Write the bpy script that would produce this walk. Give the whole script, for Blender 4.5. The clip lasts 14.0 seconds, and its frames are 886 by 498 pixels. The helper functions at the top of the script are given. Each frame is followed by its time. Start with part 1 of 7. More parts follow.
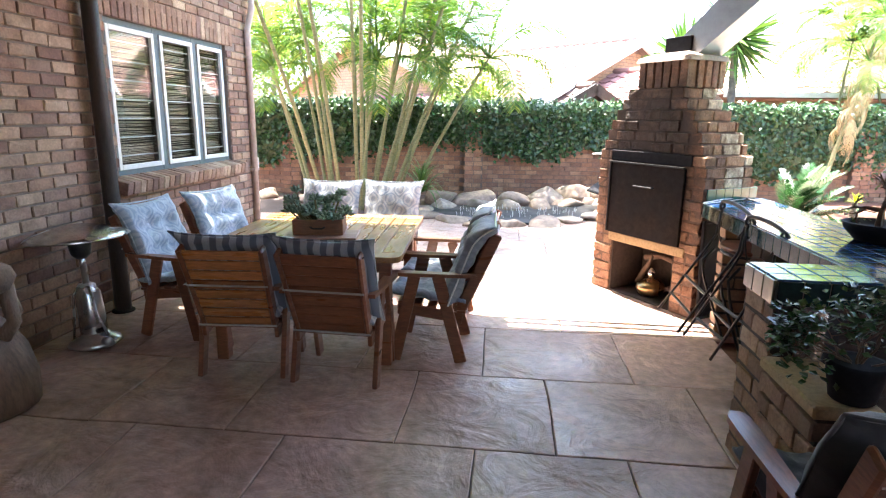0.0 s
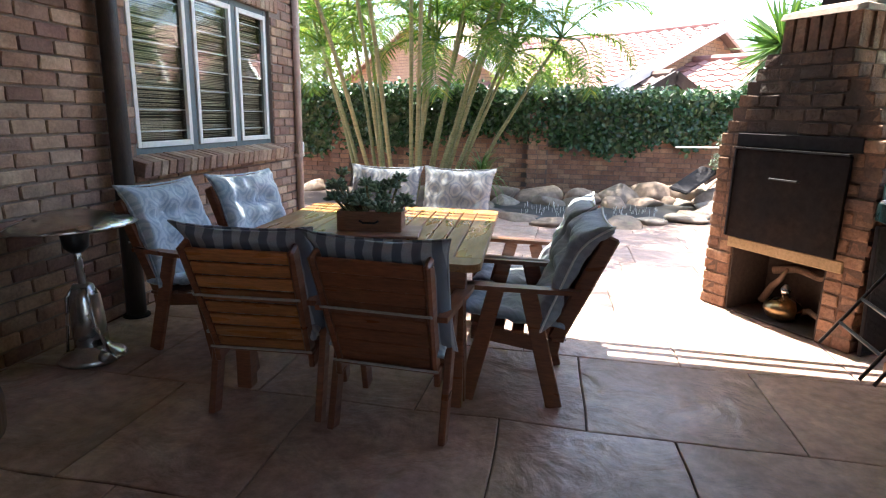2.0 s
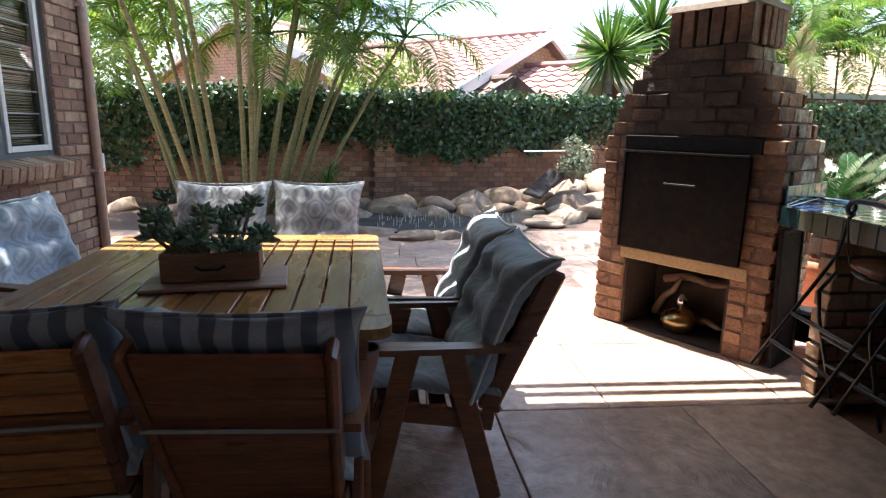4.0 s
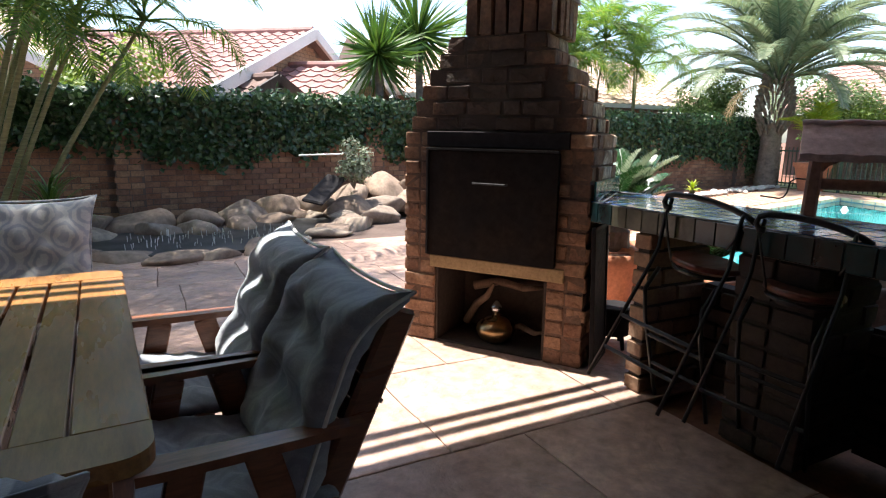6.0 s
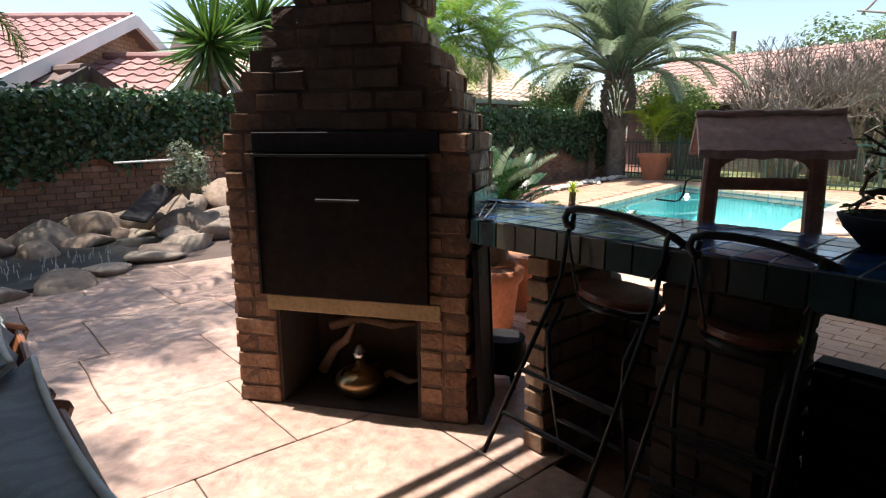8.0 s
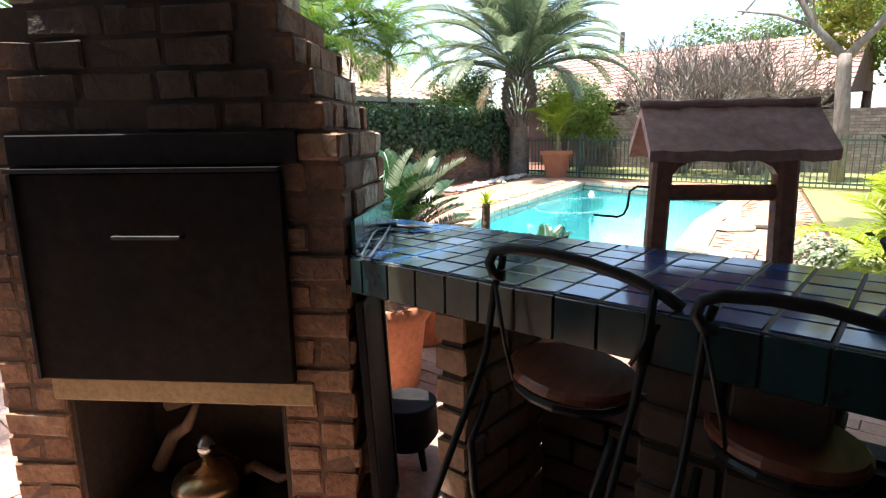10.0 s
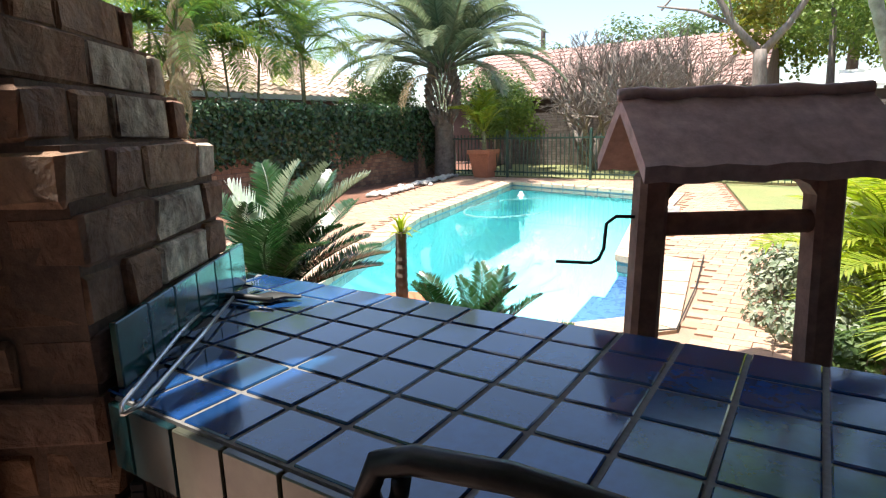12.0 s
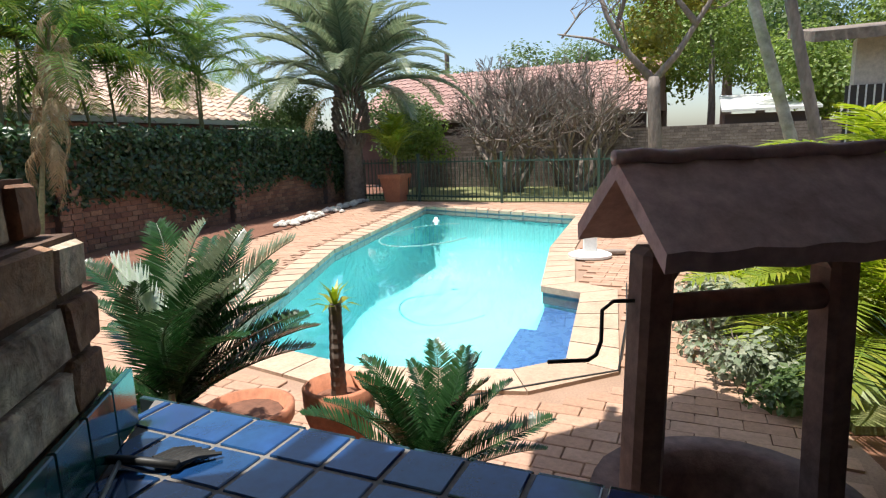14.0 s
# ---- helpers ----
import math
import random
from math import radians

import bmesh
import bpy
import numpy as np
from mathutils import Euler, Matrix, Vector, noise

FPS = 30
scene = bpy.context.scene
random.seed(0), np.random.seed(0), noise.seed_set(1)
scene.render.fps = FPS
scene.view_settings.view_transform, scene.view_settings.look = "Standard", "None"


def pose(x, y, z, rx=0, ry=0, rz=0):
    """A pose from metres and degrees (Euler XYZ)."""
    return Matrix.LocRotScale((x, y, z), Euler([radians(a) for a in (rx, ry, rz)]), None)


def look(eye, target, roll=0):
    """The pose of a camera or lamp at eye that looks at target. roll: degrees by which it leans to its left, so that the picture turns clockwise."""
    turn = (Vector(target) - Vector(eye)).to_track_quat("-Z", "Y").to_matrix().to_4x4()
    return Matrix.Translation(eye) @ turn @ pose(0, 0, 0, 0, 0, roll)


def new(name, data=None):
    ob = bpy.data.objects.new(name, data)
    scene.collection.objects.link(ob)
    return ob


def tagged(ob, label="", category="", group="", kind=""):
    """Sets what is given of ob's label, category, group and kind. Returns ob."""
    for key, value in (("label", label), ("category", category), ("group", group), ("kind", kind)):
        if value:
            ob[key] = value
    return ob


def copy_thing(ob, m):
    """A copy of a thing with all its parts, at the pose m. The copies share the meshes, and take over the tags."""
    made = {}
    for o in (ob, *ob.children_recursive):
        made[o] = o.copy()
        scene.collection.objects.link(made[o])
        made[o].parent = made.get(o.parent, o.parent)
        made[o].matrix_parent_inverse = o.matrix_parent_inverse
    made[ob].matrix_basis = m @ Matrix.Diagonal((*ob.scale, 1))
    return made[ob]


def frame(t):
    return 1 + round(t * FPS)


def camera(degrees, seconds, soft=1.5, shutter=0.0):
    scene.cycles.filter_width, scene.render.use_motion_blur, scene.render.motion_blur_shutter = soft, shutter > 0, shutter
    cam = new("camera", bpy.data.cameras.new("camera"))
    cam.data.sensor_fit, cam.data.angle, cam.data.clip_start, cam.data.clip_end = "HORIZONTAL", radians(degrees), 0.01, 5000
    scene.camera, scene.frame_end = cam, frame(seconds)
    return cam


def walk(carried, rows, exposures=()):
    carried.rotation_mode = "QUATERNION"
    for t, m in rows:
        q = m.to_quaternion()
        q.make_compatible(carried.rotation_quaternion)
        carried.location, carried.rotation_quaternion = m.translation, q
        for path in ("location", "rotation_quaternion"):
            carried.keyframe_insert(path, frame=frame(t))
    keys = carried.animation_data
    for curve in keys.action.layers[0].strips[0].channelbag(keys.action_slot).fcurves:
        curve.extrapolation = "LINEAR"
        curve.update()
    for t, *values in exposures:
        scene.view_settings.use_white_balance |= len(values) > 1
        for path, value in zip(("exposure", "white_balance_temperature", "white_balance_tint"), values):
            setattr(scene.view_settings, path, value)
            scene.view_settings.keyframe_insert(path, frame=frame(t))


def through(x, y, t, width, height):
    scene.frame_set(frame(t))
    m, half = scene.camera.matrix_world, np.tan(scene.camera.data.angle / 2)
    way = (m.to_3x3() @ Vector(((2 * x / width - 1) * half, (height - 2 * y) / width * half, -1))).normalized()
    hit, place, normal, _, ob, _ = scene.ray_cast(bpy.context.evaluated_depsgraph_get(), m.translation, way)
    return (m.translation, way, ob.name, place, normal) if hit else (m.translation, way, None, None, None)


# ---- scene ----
import itertools

cam = camera(74.6, 14.0, soft=1.2)
PATH = [
    (0, (2.472, 0.091, 1.557), (2.255, 2.028, 1.113), 0.8),
    (0.5, (2.385, 0.288, 1.533), (2.152, 2.221, 1.075), 1.0),
    (1, (2.305, 0.489, 1.494), (1.969, 2.406, 1.033), 1.2),
    (1.5, (2.24, 0.708, 1.428), (1.87, 2.621, 0.973), 1.3),
    (2, (2.152, 0.979, 1.369), (1.779, 2.891, 0.917), 1.4),
    (4.5, (1.822, 1.915, 1.319), (2.206, 3.835, 0.912), 1.3),
    (5, (1.823, 2.098, 1.302), (2.391, 3.974, 0.902), 1.5),
    (5.5, (1.824, 2.249, 1.297), (2.562, 4.065, 0.903), 1.1),
    (6, (1.854, 2.37, 1.269), (2.765, 4.109, 0.883), 1.0),
    (6.5, (1.947, 2.496, 1.268), (2.971, 4.171, 0.885), 0.6),
    (7, (2.081, 2.662, 1.274), (3.21, 4.267, 0.886), 0.2),
    (7.5, (2.2, 2.82, 1.275), (3.397, 4.374, 0.885), -0.0),
    (8, (2.306, 2.976, 1.283), (3.591, 4.459, 0.891), -0.2),
    (10.5, (3.064, 3.583, 1.281), (4.627, 4.765, 0.882), -1.0),
    (11, (3.252, 3.702, 1.282), (4.875, 4.798, 0.879), -1.1),
    (11.5, (3.425, 3.788, 1.298), (5.069, 4.854, 0.894), -1.3),
    (12, (3.569, 3.885, 1.298), (5.214, 4.948, 0.892), -1.6),
    (12.5, (3.663, 3.976, 1.318), (5.334, 4.998, 0.912), -1.6),
    (13, (3.73, 4.058, 1.345), (5.452, 4.99, 0.938), -1.7),
    (13.5, (3.775, 4.112, 1.37), (5.546, 4.955, 0.977), -1.8),
    (14, (3.807, 4.153, 1.402), (5.609, 4.946, 1.052), -2.0),
]
walk(cam, [(t, look(eye, target, roll)) for t, eye, target, roll in PATH],
     [(0.0, 3.95), (1.5, 3.18), (2.2, 2.97), (4.5, 2.15), (6.5, 1.53), (8.0, 1.12), (10.5, 1.82), (11.0, 1.75), (12.5, 1.17), (14.0, 0.7)])

# ---- sky and sun: a clear day, sun high and just beyond the patio's edge ----
SUN = Vector((-0.12, 0.20, 1.0)).normalized()
world = bpy.data.worlds.new("sky_world")
scene.world = world
world.use_nodes = True
wn = world.node_tree
wbg = wn.nodes["Background"]
sky = wn.nodes.new("ShaderNodeTexSky")
sky.sky_type = "NISHITA"
sky.sun_disc = False
sky.sun_elevation = math.asin(SUN.z)
sky.sun_rotation = math.atan2(SUN.x, SUN.y)
sky.air_density, sky.dust_density, sky.ozone_density = 1.0, 1.7, 1.3
wn.links.new(sky.outputs[0], wbg.inputs[0])
wbg.inputs[1].default_value = 0.125
sun_data = bpy.data.lights.new("sun", "SUN")
sun_data.energy, sun_data.angle, sun_data.color = 5.0, radians(0.5), (1.0, 0.95, 0.87)
sun = new("sun", sun_data)
sun.matrix_world = look(SUN * 40, (0, 0, 0))


# ---- materials ----
def material(name, col, rough=0.7, metal=0.0, vary=0.15, grain=30.0, stain=2.0, bump=0.15, tint=None, per_piece=0.0, spec=0.5, stretch=(1, 1, 1), coat=0.0, ramp=None, sheen=0.0, relief=None):
    """A surface with fine grain and broad stains, both at real size; ramp gives colours picked piece by piece."""
    m = bpy.data.materials.new(name)
    m.use_nodes = True
    n, l = m.node_tree.nodes, m.node_tree.links
    b = n["Principled BSDF"]
    b.inputs["Roughness"].default_value, b.inputs["Metallic"].default_value = rough, metal
    b.inputs["Specular IOR Level"].default_value = spec
    b.inputs["Coat Weight"].default_value = coat
    b.inputs["Coat Roughness"].default_value = 0.08
    b.inputs["Sheen Weight"].default_value = sheen
    co = n.new("ShaderNodeTexCoord")
    mp = n.new("ShaderNodeMapping")
    mp.inputs["Scale"].default_value = stretch
    l.new(co.outputs["Object"], mp.inputs[0])
    info = n.new("ShaderNodeObjectInfo")
    isl = n.new("ShaderNodeNewGeometry")
    pick = n.new("ShaderNodeMath")
    pick.operation = "ADD"
    l.new(info.outputs["Random"], pick.inputs[0])
    l.new(isl.outputs["Random Per Island"], pick.inputs[1])
    frac = n.new("ShaderNodeMath")
    frac.operation = "FRACT"
    l.new(pick.outputs[0], frac.inputs[0])
    fine = n.new("ShaderNodeTexNoise")
    fine.inputs["Scale"].default_value, fine.inputs["Detail"].default_value, fine.inputs["Roughness"].default_value = grain, 6, 0.65
    broad = n.new("ShaderNodeTexNoise")
    broad.inputs["Scale"].default_value, broad.inputs["Detail"].default_value = stain, 4
    shift = n.new("ShaderNodeVectorMath")
    shift.operation = "ADD"
    l.new(mp.outputs[0], shift.inputs[0])
    off = n.new("ShaderNodeMath")
    off.operation = "MULTIPLY"
    off.inputs[1].default_value = 17.0 if (per_piece or ramp) else 0.0
    l.new(frac.outputs[0], off.inputs[0])
    l.new(off.outputs[0], shift.inputs[1])
    l.new(shift.outputs[0], fine.inputs["Vector"])
    l.new(shift.outputs[0], broad.inputs["Vector"])
    if ramp:
        r = n.new("ShaderNodeValToRGB")
        r.color_ramp.interpolation = "LINEAR"
        while len(r.color_ramp.elements) < len(ramp):
            r.color_ramp.elements.new(0.5)
        for i, c in enumerate(ramp):
            r.color_ramp.elements[i].position = i / (len(ramp) - 1)
            r.color_ramp.elements[i].color = (*c, 1)
        l.new(frac.outputs[0], r.inputs[0])
        base = r.outputs[0]
    else:
        rgb = n.new("ShaderNodeRGB")
        rgb.outputs[0].default_value = (*col, 1)
        base = rgb.outputs[0]
    tintc = tint or tuple(c * 0.55 for c in (col if col else ramp[0]))
    mix1 = n.new("ShaderNodeMix")
    mix1.data_type = "RGBA"
    mr = n.new("ShaderNodeMapRange")
    mr.inputs[1].default_value, mr.inputs[2].default_value, mr.inputs[3].default_value, mr.inputs[4].default_value = 0.42, 0.72, 0.0, min(1.0, vary * 3.2)
    l.new(broad.outputs[0], mr.inputs[0])
    l.new(mr.outputs[0], mix1.inputs["Factor"])
    l.new(base, mix1.inputs["A"])
    mix1.inputs["B"].default_value = (*tintc, 1)
    hsv = n.new("ShaderNodeHueSaturation")
    mv = n.new("ShaderNodeMapRange")
    mv.inputs[1].default_value, mv.inputs[2].default_value, mv.inputs[3].default_value, mv.inputs[4].default_value = 0.3, 0.7, 1 - vary * 1.6, 1 + vary * 1.6
    l.new(fine.outputs[0], mv.inputs[0])
    val = mv.outputs[0]
    if per_piece:
        pv = n.new("ShaderNodeMapRange")
        pv.inputs[3].default_value, pv.inputs[4].default_value = 1 - per_piece, 1 + per_piece
        l.new(frac.outputs[0], pv.inputs[0])
        mul = n.new("ShaderNodeMath")
        mul.operation = "MULTIPLY"
        l.new(val, mul.inputs[0])
        l.new(pv.outputs[0], mul.inputs[1])
        val = mul.outputs[0]
    l.new(val, hsv.inputs["Value"])
    l.new(mix1.outputs["Result"], hsv.inputs["Color"])
    l.new(hsv.outputs[0], b.inputs["Base Color"])
    rr = n.new("ShaderNodeMapRange")
    rr.inputs[1].default_value, rr.inputs[2].default_value = 0.3, 0.7
    rr.inputs[3].default_value, rr.inputs[4].default_value = max(0.02, rough - 0.12), min(1.0, rough + 0.12)
    l.new(broad.outputs[0], rr.inputs[0])
    l.new(rr.outputs[0], b.inputs["Roughness"])
    if bump:
        bp = n.new("ShaderNodeBump")
        bp.inputs["Strength"].default_value, bp.inputs["Distance"].default_value = min(1.0, bump * 2), 0.004
        l.new(fine.outputs[0], bp.inputs["Height"])
        l.new(bp.outputs[0], b.inputs["Normal"])
        if relief:
            big = n.new("ShaderNodeTexNoise")
            big.inputs["Scale"].default_value, big.inputs["Detail"].default_value, big.inputs["Distortion"].default_value = relief[0], 7, 0.6
            l.new(shift.outputs[0], big.inputs["Vector"])
            b2 = n.new("ShaderNodeBump")
            b2.inputs["Strength"].default_value, b2.inputs["Distance"].default_value = 1.0, relief[1]
            l.new(big.outputs[0], b2.inputs["Height"])
            l.new(b2.outputs[0], bp.inputs["Normal"])
    return m


def leaf_material(name, ramp, rough=0.45, through=0.25):
    """Foliage: colours by leaf, a little light comes through the blade."""
    m = material(name, None, rough, vary=0.12, grain=40, stain=6, bump=0.05, ramp=ramp, tint=ramp[0], spec=0.4)
    n, l = m.node_tree.nodes, m.node_tree.links
    b = n["Principled BSDF"]
    src = b.inputs["Base Color"].links[0].from_socket
    tr = n.new("ShaderNodeBsdfTranslucent")
    gain = n.new("ShaderNodeHueSaturation")
    gain.inputs["Value"].default_value = 1.6
    gain.inputs["Saturation"].default_value = 1.1
    l.new(src, gain.inputs["Color"])
    l.new(gain.outputs[0], tr.inputs["Color"])
    mx = n.new("ShaderNodeMixShader")
    mx.inputs[0].default_value = through
    l.new(b.outputs[0], mx.inputs[1])
    l.new(tr.outputs[0], mx.inputs[2])
    l.new(mx.outputs[0], n["Material Output"].inputs[0])
    return m


def glassy(name, col, rough=0.02, ior=1.45, clear=0.9):
    """Clear pane or water: see-through with real surface gloss."""
    m = bpy.data.materials.new(name)
    m.use_nodes = True
    n, l = m.node_tree.nodes, m.node_tree.links
    n.remove(n["Principled BSDF"])
    t = n.new("ShaderNodeBsdfTransparent")
    t.inputs[0].default_value = (*[c * clear for c in col], 1)
    g = n.new("ShaderNodeBsdfGlossy")
    g.inputs["Roughness"].default_value = rough
    lw = n.new("ShaderNodeLayerWeight")
    lw.inputs[0].default_value = 0.5
    pw = n.new("ShaderNodeMath")
    pw.operation = "POWER"
    pw.inputs[1].default_value = 4.0
    l.new(lw.outputs["Facing"], pw.inputs[0])
    f = n.new("ShaderNodeMath")
    f.operation = "MULTIPLY_ADD"
    r0 = ((ior - 1) / (ior + 1)) ** 2
    f.inputs[1].default_value, f.inputs[2].default_value = 1 - r0, r0
    l.new(pw.outputs[0], f.inputs[0])
    mx = n.new("ShaderNodeMixShader")
    l.new(f.outputs[0], mx.inputs[0])
    l.new(t.outputs[0], mx.inputs[1])
    l.new(g.outputs[0], mx.inputs[2])
    l.new(mx.outputs[0], n["Material Output"].inputs[0])
    return m


BRICKS = [(0.19, 0.105, 0.08), (0.31, 0.185, 0.125), (0.43, 0.29, 0.195), (0.23, 0.13, 0.105), (0.50, 0.36, 0.25), (0.33, 0.19, 0.125), (0.26, 0.155, 0.11)]
WARM = [(0.225, 0.13, 0.08), (0.30, 0.185, 0.115), (0.165, 0.095, 0.062), (0.35, 0.235, 0.15), (0.25, 0.15, 0.092)]
M_BRICK = material("brick_clay", None, 0.85, vary=0.16, grain=55, stain=9, bump=0.35, ramp=BRICKS, tint=(0.12, 0.07, 0.06))
M_BRICK_WARM = material("brick_warm_clay", None, 0.85, vary=0.16, grain=55, stain=9, bump=0.6, ramp=WARM, tint=(0.14, 0.07, 0.045))
M_BRICK_PALE = material("lime_smeared_brick", (0.54, 0.45, 0.34), 0.92, vary=0.28, grain=38, stain=17, bump=0.9, tint=(0.17, 0.10, 0.07), per_piece=0.22, relief=(24.0, 0.014))
# brick with the shade under the counter put into its colour
M_BRICK_SHADED = material("shaded_brick", None, 0.9, vary=0.2, grain=40, stain=7, bump=0.35, ramp=[(0.036, 0.022, 0.016), (0.052, 0.03, 0.021), (0.03, 0.019, 0.015), (0.042, 0.025, 0.018)], tint=(0.05, 0.035, 0.028))
M_MORTAR = material("mortar", (0.22, 0.17, 0.14), 0.95, vary=0.15, grain=90, bump=0.3)
M_MORTAR_DARK = material("mortar_dark", (0.13, 0.095, 0.08), 0.95, vary=0.15, grain=90, bump=0.3)
# mortar darkened the same way, for the shade under both counters
M_MORTAR_SHADED = material("shaded_mortar", (0.05, 0.037, 0.031), 0.95, vary=0.2, grain=90, bump=0.3)
M_FLOOR = material("stamped_concrete", (0.42, 0.285, 0.23), 0.40, vary=0.22, grain=14, stain=1.6, bump=0.6, tint=(0.21, 0.125, 0.10), per_piece=0.08, relief=(3.2, 0.05))
M_JOINT = material("dark_joint", (0.085, 0.055, 0.045), 0.9, vary=0.15)
M_PAVER = material("clay_paver", None, 0.8, vary=0.12, grain=40, stain=4, bump=0.2, ramp=[(0.40, 0.245, 0.165), (0.44, 0.28, 0.195), (0.365, 0.215, 0.14), (0.42, 0.265, 0.19)], tint=(0.29, 0.175, 0.12))
M_STEEL_BLACK = material("sooty_steel", (0.012, 0.011, 0.013), 0.75, metal=0.0, vary=0.2, grain=25, stain=3, bump=0.08, tint=(0.02, 0.017, 0.018), spec=0.12)
M_LINTEL = material("concrete_lintel", (0.36, 0.25, 0.13), 0.9, vary=0.15, grain=60, bump=0.3)
M_LINING = material("dark_firebrick", (0.05, 0.035, 0.028), 0.95, vary=0.2, grain=30, bump=0.2)
M_CAP = material("cement_cap", (0.30, 0.24, 0.20), 0.95, vary=0.15, grain=40, bump=0.3)
# blue of the mirrored sky is mixed into the top tiles' base colour
M_TILE = material("sky_tinted_glazed_tile", (0.010, 0.042, 0.14), 0.09, vary=0.2, grain=20, stain=3, bump=0.015, tint=(0.012, 0.06, 0.11), per_piece=0.25, spec=0.65, coat=0.25)
M_TILE_EDGE = material("glazed_dark_edge_tile", (0.010, 0.032, 0.036), 0.15, vary=0.2, grain=20, stain=3, bump=0.02, per_piece=0.25, spec=0.5)
# dark edge tile with the sunlit floor's reflection put into its olive colour
M_TILE_REFLECT = material("floor_reflection_tile", (0.085, 0.085, 0.06), 0.14, vary=0.12, grain=20, stain=4, bump=0.03, per_piece=0.15)
M_GROUT = material("tile_grout", (0.17, 0.16, 0.15), 0.9, vary=0.15, grain=80)
M_WOOD = material("oiled_hardwood", (0.205, 0.075, 0.034), 0.38, vary=0.2, grain=18, stain=3, bump=0.08, tint=(0.12, 0.04, 0.018), per_piece=0.2, stretch=(1, 1, 7), coat=0.15)
M_WOOD_SLAT = material("varnished_slat", (0.40, 0.16, 0.055), 0.33, vary=0.2, grain=16, stain=3, bump=0.08, tint=(0.22, 0.08, 0.025), per_piece=0.3, stretch=(1, 7, 7), coat=0.2)
M_TABLE = material("varnished_table_board", (0.335, 0.155, 0.052), 0.32, vary=0.18, grain=14, stain=2.5, bump=0.05, tint=(0.19, 0.095, 0.035), per_piece=0.2, stretch=(6, 1, 6), coat=0.1, spec=0.42)
M_WHITE = material("white_frame_paint", (0.78, 0.78, 0.76), 0.4, vary=0.05, grain=30, bump=0.03)
M_GREYFRAME = material("grey_green_frame", (0.13, 0.17, 0.18), 0.5, vary=0.1, grain=30, bump=0.03)
M_GLASS = glassy("window_glass", (0.95, 0.97, 0.96), clear=0.95)
M_BLIND = material("reed_blind", (0.55, 0.45, 0.32), 0.8, vary=0.15, grain=30, bump=0.1, per_piece=0.25)
M_DARKROOM = material("unlit_room_dark", (0.07, 0.06, 0.055), 0.9, vary=0.1)
M_PIPE = material("downpipe_paint", (0.52, 0.40, 0.34), 0.5, vary=0.1, grain=20, bump=0.03)
M_POST = material("dark_gum_pole", (0.04, 0.028, 0.022), 0.6, vary=0.2, grain=25, bump=0.2, stretch=(6, 6, 1))
M_CEIL = material("ceiling_board", (0.24, 0.20, 0.17), 0.8, vary=0.08, grain=10, bump=0.05)
M_POOLWALL = material("pool_marbelite", (0.42, 0.86, 0.86), 0.7, vary=0.10, grain=30, stain=0.45, bump=0.05, tint=(0.16, 0.66, 0.66))
M_MOSAIC = material("blue_mosaic", (0.07, 0.13, 0.34), 0.3, vary=0.25, grain=45, stain=12, bump=0.1, tint=(0.12, 0.19, 0.42))
M_WATER = glassy("pool_water", (0.62, 0.93, 0.93), rough=0.03, ior=1.33, clear=1.0)
M_EARTH = material("red_garden_soil", (0.17, 0.075, 0.045), 0.95, vary=0.2, grain=25, stain=2, bump=0.4)
M_LAWN = material("dry_lawn", (0.17, 0.19, 0.07), 0.9, vary=0.22, grain=60, stain=1.5, bump=0.4, tint=(0.26, 0.22, 0.10))
M_ROCK = material("pond_rock", None, 0.9, vary=0.2, grain=14, stain=5, bump=0.5, ramp=[(0.23, 0.165, 0.125), (0.29, 0.205, 0.15), (0.18, 0.14, 0.115), (0.36, 0.29, 0.225)], tint=(0.13, 0.095, 0.075))
M_BLACK = material("black_liner", (0.02, 0.02, 0.02), 0.5, vary=0.2)
M_IRON = material("dark_wrought_iron", (0.03, 0.03, 0.032), 0.45, metal=0.6, vary=0.2, grain=40, bump=0.1)
M_CHROME = material("brushed_steel", (0.55, 0.55, 0.55), 0.28, metal=1.0, vary=0.08, grain=60, bump=0.02)
M_TERRA = material("terracotta", (0.44, 0.17, 0.09), 0.85, vary=0.15, grain=35, stain=5, bump=0.15, tint=(0.32, 0.13, 0.08))
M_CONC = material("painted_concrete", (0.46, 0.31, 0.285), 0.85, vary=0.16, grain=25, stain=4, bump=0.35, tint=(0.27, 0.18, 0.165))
# darker copy of the roof's concrete, carrying the shade beneath that roof
M_CONC_SHADED = material("shaded_concrete", (0.19, 0.115, 0.095), 0.85, vary=0.2, grain=25, stain=4, bump=0.4, tint=(0.11, 0.07, 0.06))
M_ROOFTILE = material("clay_roof_tile", None, 0.8, vary=0.12, grain=18, stain=2, bump=0.15, ramp=[(0.30, 0.155, 0.14), (0.35, 0.195, 0.175), (0.26, 0.13, 0.12)], tint=(0.22, 0.12, 0.11))
M_ROOFPALE = material("pale_roof_tile", None, 0.8, vary=0.12, grain=18, stain=2, bump=0.15, ramp=[(0.50, 0.36, 0.28), (0.55, 0.41, 0.33), (0.46, 0.31, 0.24)], tint=(0.38, 0.27, 0.21))
M_FENCE = material("green_fence_paint", (0.03, 0.07, 0.05), 0.5, vary=0.15, grain=30, bump=0.05)


BRAAI = Matrix.Translation((3.30, 5.65, 0)) @ Matrix.Rotation(math.atan2(-0.823, 0.568), 4, "Z")


